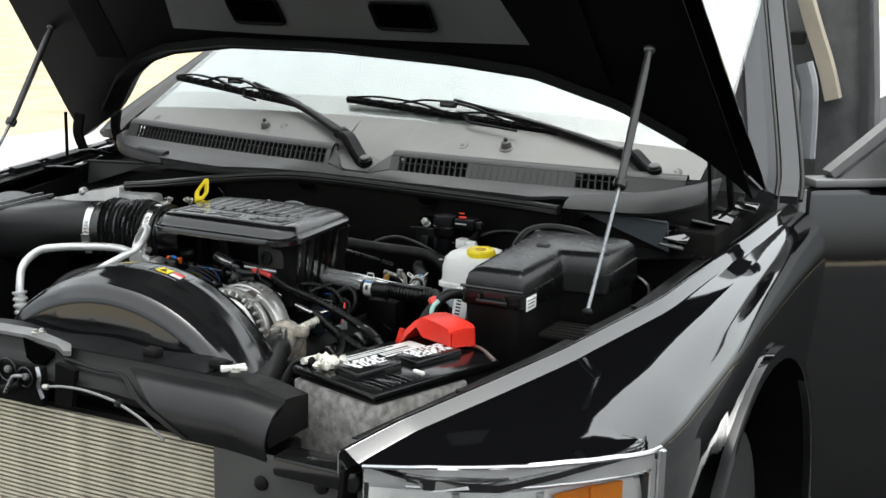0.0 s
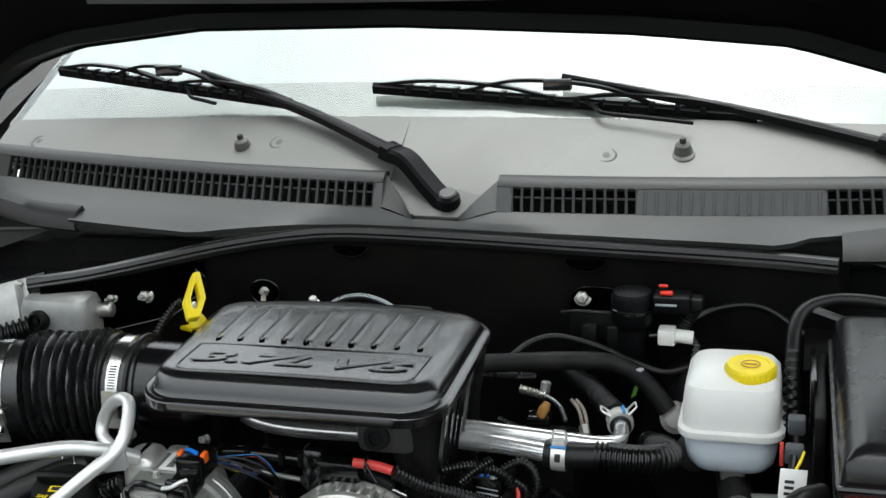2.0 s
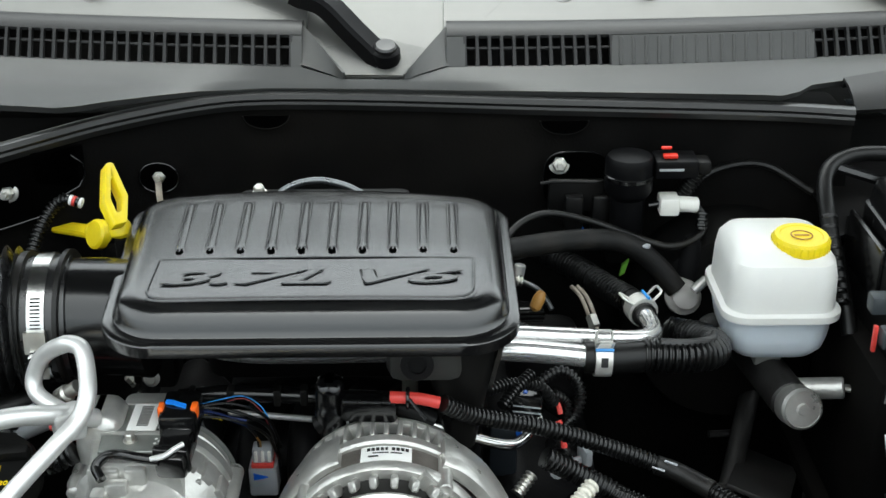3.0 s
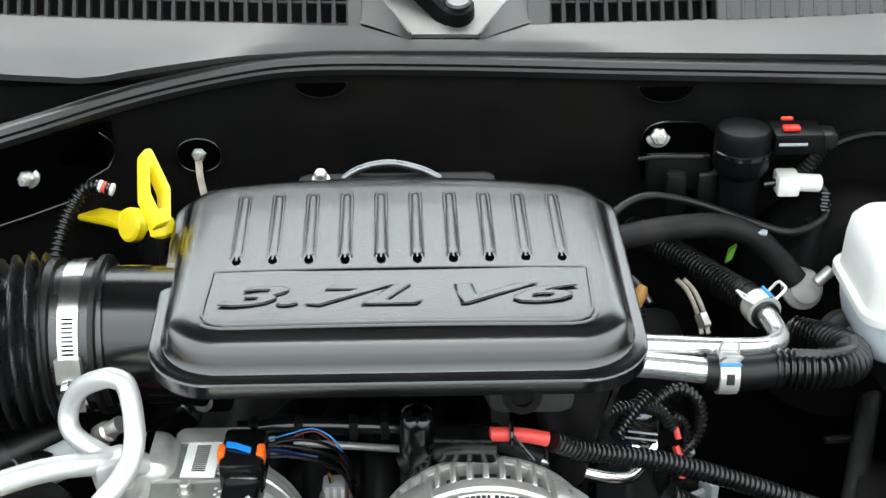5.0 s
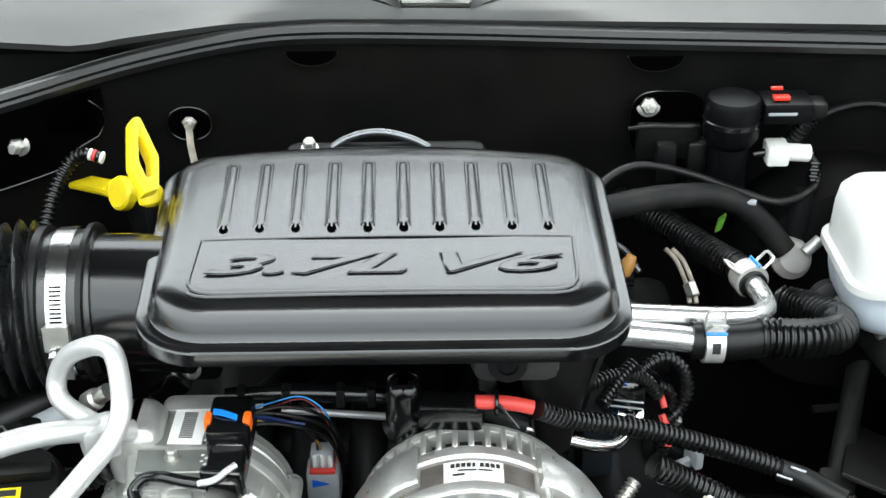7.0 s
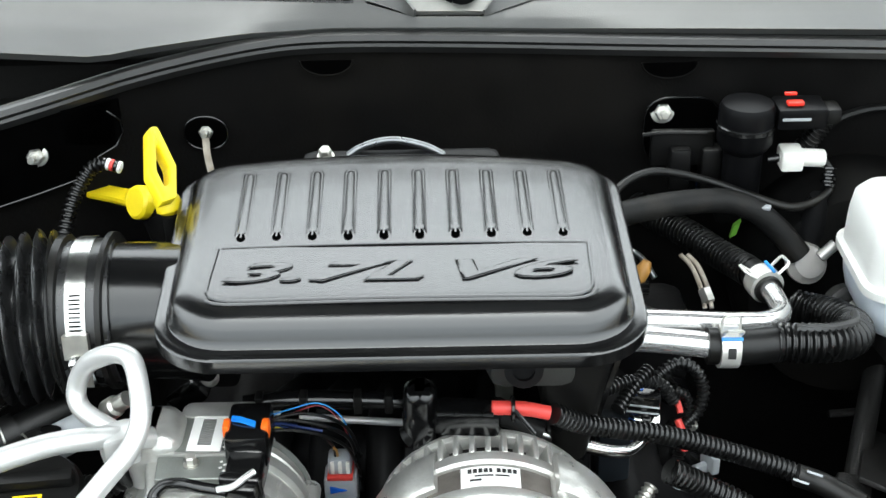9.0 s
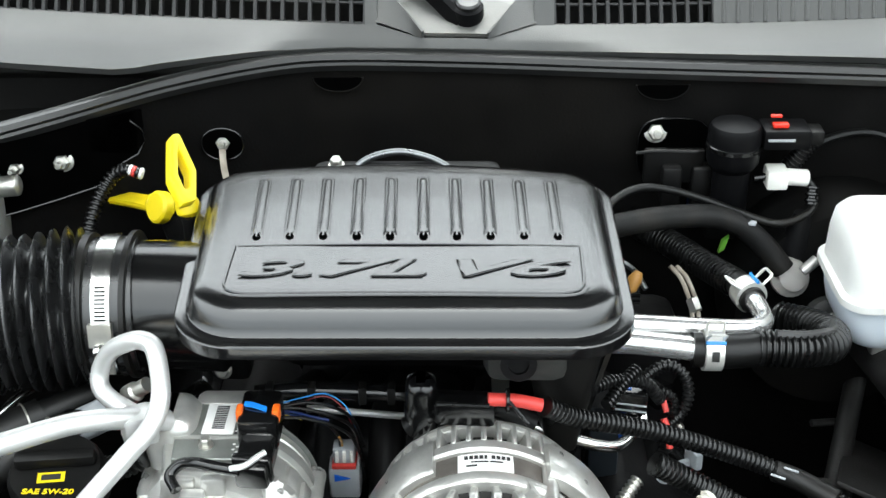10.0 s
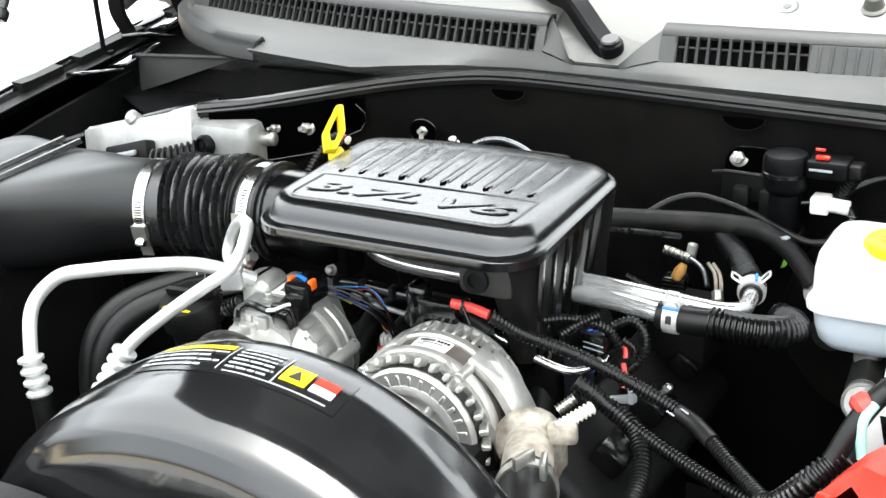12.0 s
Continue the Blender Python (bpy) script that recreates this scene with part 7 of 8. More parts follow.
part("hose", tube([(0.300, -0.172, 0.993), (0.296, -0.15, 0.993), (0.288, -0.128, 0.992)], 0.0125, 16), RUBBER, rh2)
part("sleeve", ridged([(0.291, -0.138, 0.992), (0.272, -0.100, 0.988), (0.248, -0.055, 0.986), (0.225, -0.02, 0.985), (0.21, 0.008, 0.985)], 0.0125, 0.005, 0.003, 14), LOOM, rh2, "corrugated sleeve")


def spring_clamp(at, axis, r, up, spread):
    """A flat sprung band with two pinch ears that stand off it, one of them slotted."""
    c = thing("spring_clamp", Vector(at) - Vector((0, 0, r)), "pale zinc spring clamp with a blue paint mark", "hose clamp", "spring clamps")
    d, u = Vector(axis).normalized(), Vector(up).normalized()
    u = (u - d * u.dot(d)).normalized()
    w = d.cross(u)
    at = Vector(at)
    part("band", lathe([(r, -0.0078), (r + 0.0014, -0.0078), (r + 0.0016, 0.0), (r + 0.0014, 0.0078), (r, 0.0078)], at, d, 32), PALEZINC, c)
    for k in (-1, 1):
        root, out = at + (u * math.cos(spread) + w * math.sin(spread) * k) * (r + 0.001), (u * 0.85 + w * k * (0.25 + spread)).normalized()
        loop = [root + d * a + out * h for a, h in ((-0.0072, 0.0), (-0.0072, 0.0105), (-0.0055, 0.013), (0.0055, 0.013), (0.0072, 0.0105), (0.0072, 0.0))]
        ear = part("ear", sweep(loop, lambda i, q: circle(0.0014, 6)), PALEZINC, c)
        if k < 0:
            part("web", sweep([root + out * 0.0005, root + out * 0.0045], lambda i, q: [(0.0065, -0.0007), (0.0065, 0.0007), (-0.0065, 0.0007), (-0.0065, -0.0007)]), PALEZINC, ear)
    part("window", sweep([at + (u * math.cos(a) + w * math.sin(a)) * (r + 0.0019) for a in steps(0.75, 1.25, 5)], lambda i, q: [(0.0032, -0.0003), (0.0032, 0.0003), (-0.0032, 0.0003), (-0.0032, -0.0003)]), INK, c)
    part("paint_mark", sweep([at + d * t + (u * math.cos(0.35) + w * math.sin(0.35)) * (r + 0.0022) for t in steps(-0.0085, 0.0085, 6)], lambda i, q: circle(0.0016, 6)), BLUEMARK, c, "blue paint dab")
    return c


BLUEMARK = mat("light_blue_paint", (0.05, 0.32, 0.80), 0.4, vary=0.1)
spring_clamp((0.246, -0.262, 0.998), (0.98, 0.02, -0.03), 0.0162, (0, -0.35, 1), 0.12)
spring_clamp((0.2975, -0.160, 0.994), (-0.25, 1, 0), 0.0140, (0, -0.3, 1), 0.75)
vac = thing("vacuum_hose", (0.27, -0.10, 0.97), "thick braided black hose with a clear elbow at its end", "hose")
part("hose", tube([(0.13, -0.17, 1.060), (0.17, -0.135, 1.050), (0.22, -0.100, 1.041), (0.270, -0.085, 1.036), (0.300, -0.083, 1.026), (0.326, -0.086, 1.005), (0.346, -0.094, 0.982)], 0.0112, 16), HOSE, vac)
el = part("elbow", lathe([(0.012, -0.010), (0.0195, -0.007), (0.0200, -0.002), (0.0165, 0.001), (0.0150, 0.006), (0.009, 0.009)], (0.3555, -0.090, 0.972), (0.15, -0.75, 0.5), 24), mat("smoky_clear_plastic", (0.42, 0.40, 0.38), 0.3, vary=0.1, bump=0.1), vac, "smoky grey valve")
part("elbow_port", rod((0.362, -0.102, 0.984), (0.376, -0.098, 0.996), 0.0055, 10), ALLOY, el)
part("grommet", lathe([(0.017, 0.0), (0.0165, 0.010), (0.011, 0.035), (0.008, 0.048)], (0.362, -0.062, 0.982), (0.06, -0.1, 1), 20), ENGINE, vac, "dark rubber grommet")
part("hose_mark", box(0.306, 0.316, -0.092, -0.084, 1.0285, 1.0315, 0.001, -20), GREYPLUG, vac)

CANISTER = mat("dull_black_canister_plastic", (0.0035, 0.0035, 0.004), 0.36, vary=0.25, scale=30, bump=0.15, grain=600, spec=0.1)

# ---- purge valve and its white connector ----
pv = thing("purge_canister", (0.297, -0.04, 0.98), "black vapour canister with red-tabbed plug on the bulkhead", "canister")
part("can", lathe([(0.016, 0.0), (0.018, 0.004), (0.018, 0.050), (0.022, 0.054), (0.0255, 0.060), (0.0255, 0.092), (0.023, 0.097), (0.010, 0.099)], (0.297, -0.042, 1.016), (0, 0, 1), 28), CANISTER, pv)
part("can_band", lathe([(0.0257, 0.072), (0.0268, 0.073), (0.0268, 0.077), (0.0257, 0.078)], (0.297, -0.042, 1.016), (0, 0, 1), 28), PLASTIC, pv)
part("bracket", box(0.215, 0.275, -0.022, -0.012, 1.04, 1.076, 0.003), PLASTIC_MATT, pv)
part("bracket_bar", tube([(0.206, -0.026, 1.075), (0.225, -0.028, 1.078), (0.265, -0.028, 1.077)], 0.0022, 8), PLASTIC_MATT, pv)
part("bracket_lower", box(0.262, 0.282, -0.03, -0.008, 1.0, 1.06, 0.004), PLASTIC_MATT, pv)
part("relay", box(0.232, 0.252, -0.034, -0.010, 1.02, 1.062, 0.004), PLASTIC_MATT, pv)
pl = part("plug", box(0.322, 0.368, -0.056, -0.020, 1.090, 1.111, 0.004), CANISTER, pv)
part("plug_tab", box(0.331, 0.346, -0.050, -0.042, 1.1115, 1.1155, 0.001), RED, pl, "red tab")
part("plug_tab", box(0.329, 0.340, -0.044, -0.040, 1.1195, 1.1225, 0.001), RED, pl, "red tab")
part("plug_end", box(0.366, 0.382, -0.050, -0.026, 1.092, 1.108, 0.004), PLASTIC_MATT, pl)
part("plug_rail", box(0.326, 0.352, -0.0573, -0.0555, 1.100, 1.103, 0.0008), GREYPLUG, pl)
part("plug_boot", ridged([(0.372, -0.036, 1.092), (0.360, -0.035, 1.072), (0.345, -0.03, 1.05)], 0.008, 0.004, 0.002, 10), LOOM, pl)
part("mount", box(0.28, 0.315, -0.03, 0.005, 0.98, 1.014, 0.005), DARK, pv)
wc = thing("hose_connector", (0.35, -0.047, 1.04), "white plastic quick connector on a thin black hose", "connector")
part("body", box(0.329, 0.350, -0.060, -0.036, 1.050, 1.070, 0.003), WHITE, wc)
part("nose", rod((0.348, -0.048, 1.060), (0.371, -0.047, 1.058), 0.0085, 14), WHITE, wc)
part("nipple", rod((0.318, -0.048, 1.058), (0.331, -0.048, 1.060), 0.004, 10), PLASTIC, wc)
part("thin_hose", tube([(0.369, -0.047, 1.058), (0.377, -0.052, 1.046), (0.372, -0.066, 1.031), (0.3389, -0.0809, 1.0255), (0.300, -0.074, 1.035), (0.2678, -0.0671, 1.0449), (0.235, -0.070, 1.056), (0.2053, -0.0793, 1.0635), (0.180, -0.095, 1.060), (0.160, -0.12, 1.050)], 0.0038, 10), RUBBER, wc)
part("elbow_rings", ridged([(0.376, -0.051, 1.050), (0.374, -0.060, 1.034)], 0.006, 0.006, 0.002, 12), PLASTIC, wc)
part("far_hose", tube([(0.36, -0.03, 1.07), (0.40, -0.01, 1.085), (0.45, -0.002, 1.085), (0.50, -0.02, 1.06)], 0.004, 8), RUBBER, wc)


# ---- charging cable and looms ----
cable = thing("charging_cable", (0.2, -0.37, 0.93), "black corrugated charging cable with a red sleeve", "cable")
part("boot", loft([[Vector((x, y, z)) for x, y in rrect(-0.0115 + q, 0.0155 - q, -0.381 + q, -0.352 - q, 0.011, 5)] for z, q in ((0.992, 0.001), (1.014, 0.0), (1.016, 0.0015), (1.030, 0.001), (1.038, 0.002), (1.0415, 0.006))]), PLASTIC, cable, "", 50)
part("boot_arm", box(0.012, 0.060, -0.390, -0.368, 1.010, 1.032, 0.005, -4), PLASTIC, cable)
part("boot_edge", rod((0.014, -0.390, 1.0325), (0.054, -0.3935, 1.0335), 0.0016, 8), LOOM, cable)
part("red_sleeve", tube([(0.053, -0.386, 1.034), (0.075, -0.385, 1.032), (0.094, -0.384, 1.027)], 0.0052, 14), REDSLEEVE, cable, "red shrink sleeve")
part("tie", sweep([Vector((0.068, -0.3855 + 0.0082 * math.cos(a), 1.0325 + 0.0082 * math.sin(a))) for a in steps(0, 2 * math.pi, 18)], lambda i, s: circle(0.0016, 6)), PLASTIC, cable)
part("tie_tail", rod((0.069, -0.392, 1.036), (0.083, -0.402, 1.022), 0.0014, 6), PLASTIC, cable)
part("conduit", ridged([(0.097, -0.384, 1.026), (0.125, -0.372, 1.006), (0.183, -0.357, 0.984), (0.254, -0.350, 0.954), (0.304, -0.362, 0.938), (0.36, -0.41, 0.93), (0.41, -0.46, 0.93)], 0.0070, 0.0044, 0.0018, 14), LOOM, cable, "corrugated conduit")
part("tape", tube([(0.285, -0.357, 0.944), (0.305, -0.362, 0.938), (0.33, -0.382, 0.934)], 0.0088, 12), RUBBER, cable)
for dx in (0.0, 0.012):
    part("tape_mark", moved(box(-0.006, 0.006, -0.0009, 0.0009, -0.0005, 0.0005, 0.0002), pose(0.296 - dx, -0.3655 - 0.6 * dx, 0.9515 - 0.1 * dx, 20, 0, -32)), GREYPLUG, cable)
loom = thing("wiring_loom", (0.26, -0.40, 0.90), "black corrugated wiring loom below the charging cable", "wiring", "engine looms")
part("conduit", ridged([(0.185, -0.375, 0.965), (0.215, -0.372, 0.945), (0.255, -0.385, 0.925), (0.275, -0.43, 0.905), (0.28, -0.49, 0.895), (0.27, -0.56, 0.88)], 0.0092, 0.0048, 0.0018, 14), LOOM, loom)
part("branch", ridged([(0.235, -0.376, 0.935), (0.30, -0.40, 0.92), (0.37, -0.43, 0.915), (0.43, -0.45, 0.92)], 0.0068, 0.0044, 0.0016, 12), LOOM, loom)
loom2 = thing("wiring_loom", (0.18, -0.28, 0.92), "looped black sensor wires beside the intake", "wiring", "engine looms")
part("loop", ridged([(0.10, -0.37, 1.004), (0.122, -0.345, 1.006), (0.155, -0.318, 1.004), (0.185, -0.300, 0.990), (0.20, -0.295, 0.97)], 0.0048, 0.0042, 0.0018, 10), LOOM, loom2)
part("loop", ridged([(0.180, -0.290, 0.978), (0.190, -0.284, 0.988), (0.206, -0.279, 0.994), (0.220, -0.281, 0.986), (0.225, -0.286, 0.970), (0.220, -0.291, 0.954), (0.210, -0.297, 0.944), (0.205, -0.305, 0.92)], 0.0046, 0.0042, 0.0016, 10), LOOM, loom2)
part("loop", ridged([(0.200, -0.288, 0.975), (0.212, -0.287, 0.965), (0.212, -0.292, 0.948), (0.206, -0.30, 0.93)], 0.0040, 0.0042, 0.0014, 10), LOOM, loom2)
bc = part("plug", box(0.158, 0.190, -0.306, -0.282, 0.962, 0.983, 0.003, -12), PLASTIC, loom2)
for x in (0.164, 0.171):
    part("plug_lock", box(x, x + 0.004, -0.300, -0.294, 0.9825, 0.9840, 0.0006, -12), BLUE, bc, "blue lock")
for z in (0.966, 0.972):
    part("plug_rail", box(0.161, 0.187, -0.3072, -0.3060, z, z + 0.0016, 0.0005, -12), GREYPLUG, bc)
part("red_wire", tube([(0.196, -0.288, 0.968), (0.203, -0.290, 0.966), (0.206, -0.296, 0.958)], 0.0026, 8), REDSLEEVE, loom2)
part("red_wire", tube([(0.204, -0.297, 0.952), (0.208, -0.303, 0.942), (0.209, -0.309, 0.930)], 0.0030, 8), REDSLEEVE, loom2)
part("small_sleeve", ridged([(0.150, -0.335, 0.992), (0.165, -0.315, 1.000), (0.178, -0.30, 1.004)], 0.0050, 0.004, 0.0018, 10), LOOM, loom2)
wires = thing("wiring_loom", (-0.06, -0.39, 0.95), "bundle of thin black, blue, red and yellow wires from a plug", "wiring", "engine looms")
for m, r, pts in ((BLUEMARK, 0.0006, ((-0.112, -0.378, 1.022), (-0.092, -0.360, 1.017), (-0.074, -0.350, 1.014), (-0.059, -0.350, 1.003), (-0.053, -0.345, 0.982), (-0.050, -0.342, 0.965))),
                  (WIRERED, 0.0005, ((-0.110, -0.376, 1.019), (-0.091, -0.359, 1.013), (-0.074, -0.349, 1.011), (-0.061, -0.349, 1.000), (-0.0545, -0.345, 0.980), (-0.051, -0.342, 0.963))),
                  (YELLOW, 0.0011, ((-0.108, -0.384, 1.018), (-0.101, -0.372, 1.008), (-0.092, -0.360, 0.997))),
                  (WIREBLUE, 0.0012, ((-0.110, -0.382, 1.021), (-0.098, -0.370, 1.011), (-0.084, -0.360, 0.999), (-0.072, -0.356, 0.993))),
                  (WIREBLUE, 0.0011, ((-0.112, -0.380, 1.018), (-0.098, -0.368, 1.006), (-0.086, -0.358, 0.995), (-0.072, -0.352, 0.985))),
                  (LOOM, 0.0016, ((-0.108, -0.380, 1.022), (-0.090, -0.370, 1.014), (-0.068, -0.358, 0.998), (-0.054, -0.348, 0.980), (-0.049, -0.342, 0.955), (-0.047, -0.338, 0.92))),
                  (LOOM, 0.0014, ((-0.106, -0.384, 1.016), (-0.088, -0.372, 1.006), (-0.068, -0.360, 0.990), (-0.055, -0.350, 0.972), (-0.048, -0.342, 0.945))),
                  (LOOM, 0.0014, ((-0.106, -0.382, 1.024), (-0.086, -0.366, 1.017), (-0.066, -0.354, 1.003), (-0.053, -0.346, 0.985), (-0.046, -0.340, 0.955))),
                  (LOOM, 0.0012, ((-0.066, -0.336, 0.952), (-0.067, -0.340, 0.966), (-0.074, -0.350, 0.985))), (AMBERWIRE, 0.0010, ((-0.0645, -0.336, 0.952), (-0.0645, -0.339, 0.960), (-0.066, -0.342, 0.966)))):
    part("wire", tube(pts, r, 8), m, wires)
gp = thing("sensor_connector", (-0.063, -0.335, 0.90), "grey plastic sensor connector with red seal and blue mark", "connector")
part("body", box(-0.076, -0.050, -0.345, -0.322, 0.905, 0.936, 0.003), GREYPLUG, gp)
part("upper", box(-0.072, -0.054, -0.342, -0.326, 0.938, 0.953, 0.002), GREYPLUG, gp)
part("seal", box(-0.073, -0.053, -0.3455, -0.325, 0.9355, 0.9395, 0.001), REDSLEEVE, gp, "red seal")
part("mark", loft([[(-0.071, -0.3456, 0.931), (-0.071, -0.3456, 0.924), (-0.058, -0.3456, 0.927)], [(-0.071, -0.3466, 0.931), (-0.071, -0.3466, 0.924), (-0.058, -0.3466, 0.927)]]), BLUE, gp, "blue mark")
for k in range(3):
    part("latch_rib", box(-0.070 + 0.006 * k, -0.067 + 0.006 * k, -0.344, -0.340, 0.941, 0.952, 0.0008), WHITE, gp)
part("stem", rod((-0.063, -0.333, 0.86), (-0.063, -0.333, 0.906), 0.009, 12), DARK, gp)

# ---- small coolant pipe with an eye ----
eye = thing("coolant_pipe", (0.14, -0.33, 0.92), "thin bright steel pipe with a bolted eye", "pipe")
part("pipe", tube([(0.080, -0.352, 0.988), (0.0975, -0.350, 0.980), (0.120, -0.346, 0.968), (0.145, -0.341, 0.957), (0.162, -0.333, 0.951), (0.174, -0.318, 0.951), (0.177, -0.305, 0.954)], 0.0052, 14), STEEL, eye)
part("eye", lathe([(0.0052, -0.005), (0.0105, -0.0045), (0.0120, 0.0), (0.0105, 0.0045), (0.0052, 0.005), (0.0052, -0.005)], (0.178, -0.299, 0.955), (0.1, -0.55, 0.8), 24), STEEL, eye)
part("eye_bolt", lathe([(0.005, -0.008), (0.005, 0.003), (0.003, 0.004)], (0.178, -0.299, 0.955), (0.1, -0.55, 0.8), 6), PLASTIC, eye)
bolt("stay_bolt", (0.1088, -0.2986, 0.942), (0, -0.2, 1), 0.0088, ZINC, eye, "", 0.014)
part("stay", box(0.090, 0.134, -0.318, -0.282, 0.90, 0.942, 0.004), ENGINE, eye)
part("drain_stud", ridged([(0.162, -0.372, 0.925), (0.176, -0.358, 0.936)], 0.0055, 0.004, 0.0015, 12), ZINC, eye)
part("bracket_clip", box(0.198, 0.232, -0.335, -0.329, 0.925, 0.934, 0.002, 28), GREYPLUG, eye, "pale cable clip")
part("bracket_clip", box(0.222, 0.229, -0.338, -0.318, 0.928, 0.944, 0.002, 20), GREYPLUG, eye, "pale cable clip")
part("bracket_clip", lathe([(0.004, -0.003), (0.007, 0), (0.004, 0.003)], (0.200, -0.341, 0.926), (0, -0.6, 0.8), 12), GREYPLUG, eye, "pale cable clip")
snr = thing("sensor_housing", (0.16, -0.295, 0.90), "dark blue-grey plastic sensor beside the coolant pipe", "sensor")
part("body", box(0.140, 0.166, -0.312, -0.284, 0.90, 0.956, 0.004), mat("slate_plastic", (0.016, 0.020, 0.025), 0.5, vary=0.15, spec=0.3), snr)
part("cap", lathe([(0.010, 0), (0.010, 0.008), (0.007, 0.012)], (0.166, -0.300, 0.945), (0.6, -0.5, 0.4), 14), BLUE, snr, "small blue cap")

# ---- thermostat housing and radiator hose ----
th = thing("thermostat_housing", (0.17, -0.46, 0.86), "corroded alloy thermostat housing with hose clamp", "thermostat")
part("neck", rod((0.160, -0.430, 0.925), (0.205, -0.535, 0.935), 0.025, 20), RUST, th)
part("flange", lathe([(0.034, -0.006), (0.036, 0), (0.034, 0.008), (0.025, 0.012)], (0.163, -0.437, 0.926), (0.4, -0.95, 0.1), 20), RUST, th)
part("ear", box(0.185, 0.215, -0.45, -0.43, 0.935, 0.955, 0.005, 25), RUST, th)
part("stud", ridged([(0.195, -0.44, 0.95), (0.222, -0.415, 0.966)], 0.0065, 0.0045, 0.0018, 10), CORROSION, th)
part("foot", box(0.13, 0.19, -0.45, -0.40, 0.861, 0.93, 0.01), RUST, th)
rad = thing("radiator_hose", (0.25, -0.64, 0.88), "thick black upper radiator hose", "hose")
part("hose", tube([(0.198, -0.515, 0.935), (0.222, -0.565, 0.937), (0.250, -0.62, 0.932), (0.285, -0.70, 0.925), (0.305, -0.79, 0.92)], 0.0275, 20), RUBBER, rad)
spring = thing("spring_clamp", (0.20, -0.53, 0.90), "zinc spring clamp on the radiator hose", "hose clamp", "spring clamps")
part("band", lathe([(0.0282, -0.006), (0.0298, -0.006), (0.0298, 0.006), (0.0282, 0.006)], (0.205, -0.529, 0.9355), (0.45, -0.9, 0.05), 28), ZINC, spring)
for s in (-1, 1):
    part("ear", box(0.215 + 0.010 * s - 0.003, 0.215 + 0.010 * s + 0.003, -0.545, -0.52, 0.958, 0.976, 0.002, 20 * s), ZINC, spring)

# ---- cooler hoses and oil filler ----
for k, dx in enumerate((0.0, 0.030)):
    h = thing("cooler_hose", (-0.38 + dx, -0.42, 0.80), "black rubber cooler hose with a thin wire clip", "hose", "cooler hoses")
    part("hose", tube([(-0.300 + 0.9 * dx, -0.350 - 0.6 * dx, 0.992), (-0.335 + 0.9 * dx, -0.374 - 0.6 * dx, 0.985), (-0.385 + dx, -0.415 - 0.5 * dx, 0.966), (-0.408 + dx, -0.445 - 0.5 * dx, 0.93), (-0.408 + dx, -0.465 - 0.5 * dx, 0.86), (-0.40 + dx, -0.47 - 0.5 * dx, 0.78)], 0.0165, 16), RUBBER, h)
    part("nipple", rod((-0.315 + 0.9 * dx, -0.360 - 0.6 * dx, 0.990), (-0.265 + 0.8 * dx, -0.325 - 0.6 * dx, 0.996), 0.0135, 16), GREYPLUG if k else RUBBER, h)
    part("wire_clip", sweep([Vector((-0.312 + 0.9 * dx, -0.358 - 0.6 * dx, 0.990)) + Vector((0.55 * 0.0175 * math.cos(a), -0.8 * 0.0175 * math.cos(a), 0.0175 * math.sin(a))) for a in steps(0, 2 * math.pi, 20)], lambda i, s: circle(0.0009, 6)), ZINC, h)
cap = thing("oil_filler_cap", (-0.270, -0.435, 0.90), "black oil filler cap with yellow printed grade", "oil cap")
part("cap", lathe([(0.034, -0.03), (0.036, -0.028), (0.036, -0.004), (0.033, 0.002), (0.008, 0.003)], (-0.272, -0.438, 0.992), (0, -0.25, 1), 36), PLASTIC_MATT, cap)
part("grip_bar", moved(box(-0.030, 0.030, -0.006, 0.006, -0.002, 0.010, 0.004), pose(-0.272, -0.434, 0.996, 14, 0, 6)), PLASTIC_MATT, cap)
mark = part("oil_can_mark", moved(box(-0.010, 0.010, 0.0, 0.009, 0.0, 0.0008, 0.0), pose(-0.272, -0.452, 0.991, 14, 0, 6)), YELLOW, cap, "yellow oil can symbol")
part("mark_void", moved(box(-0.007, 0.007, 0.002, 0.007, 0.0008, 0.0012, 0.0), pose(-0.272, -0.452, 0.991, 14, 0, 6)), INK, mark)
lettering("grade_lettering", "SAE 5W-20", -0.291, -0.253, -0.4630, -0.4570, 0.989, YELLOW, cap, 0.0, 0.0008, "yellow printed oil grade")
part("neck", rod((-0.266, -0.428, 0.88), (-0.271, -0.436, 0.965), 0.027, 20), ENGINE, cap)
cap.location += Vector((0.004, 0.010, 0.008))
sl = thing("wiring_loom", (-0.25, -0.40, 0.95), "short black corrugated loom beside the compressor", "wiring", "engine looms")
part("conduit", ridged([(-0.262, -0.395, 0.985), (-0.245, -0.405, 0.984), (-0.225, -0.412, 0.99), (-0.205, -0.410, 1.0)], 0.0085, 0.0055, 0.003, 12), LOOM, sl)
part("conduit", ridged([(-0.275, -0.385, 0.94), (-0.272, -0.378, 0.98), (-0.268, -0.37, 1.01)], 0.0065, 0.005, 0.0025, 12), LOOM, sl)
part("red_wires", tube([(-0.235, -0.375, 1.0), (-0.21, -0.37, 1.005), (-0.185, -0.365, 1.01)], 0.003, 8), REDSLEEVE, sl)

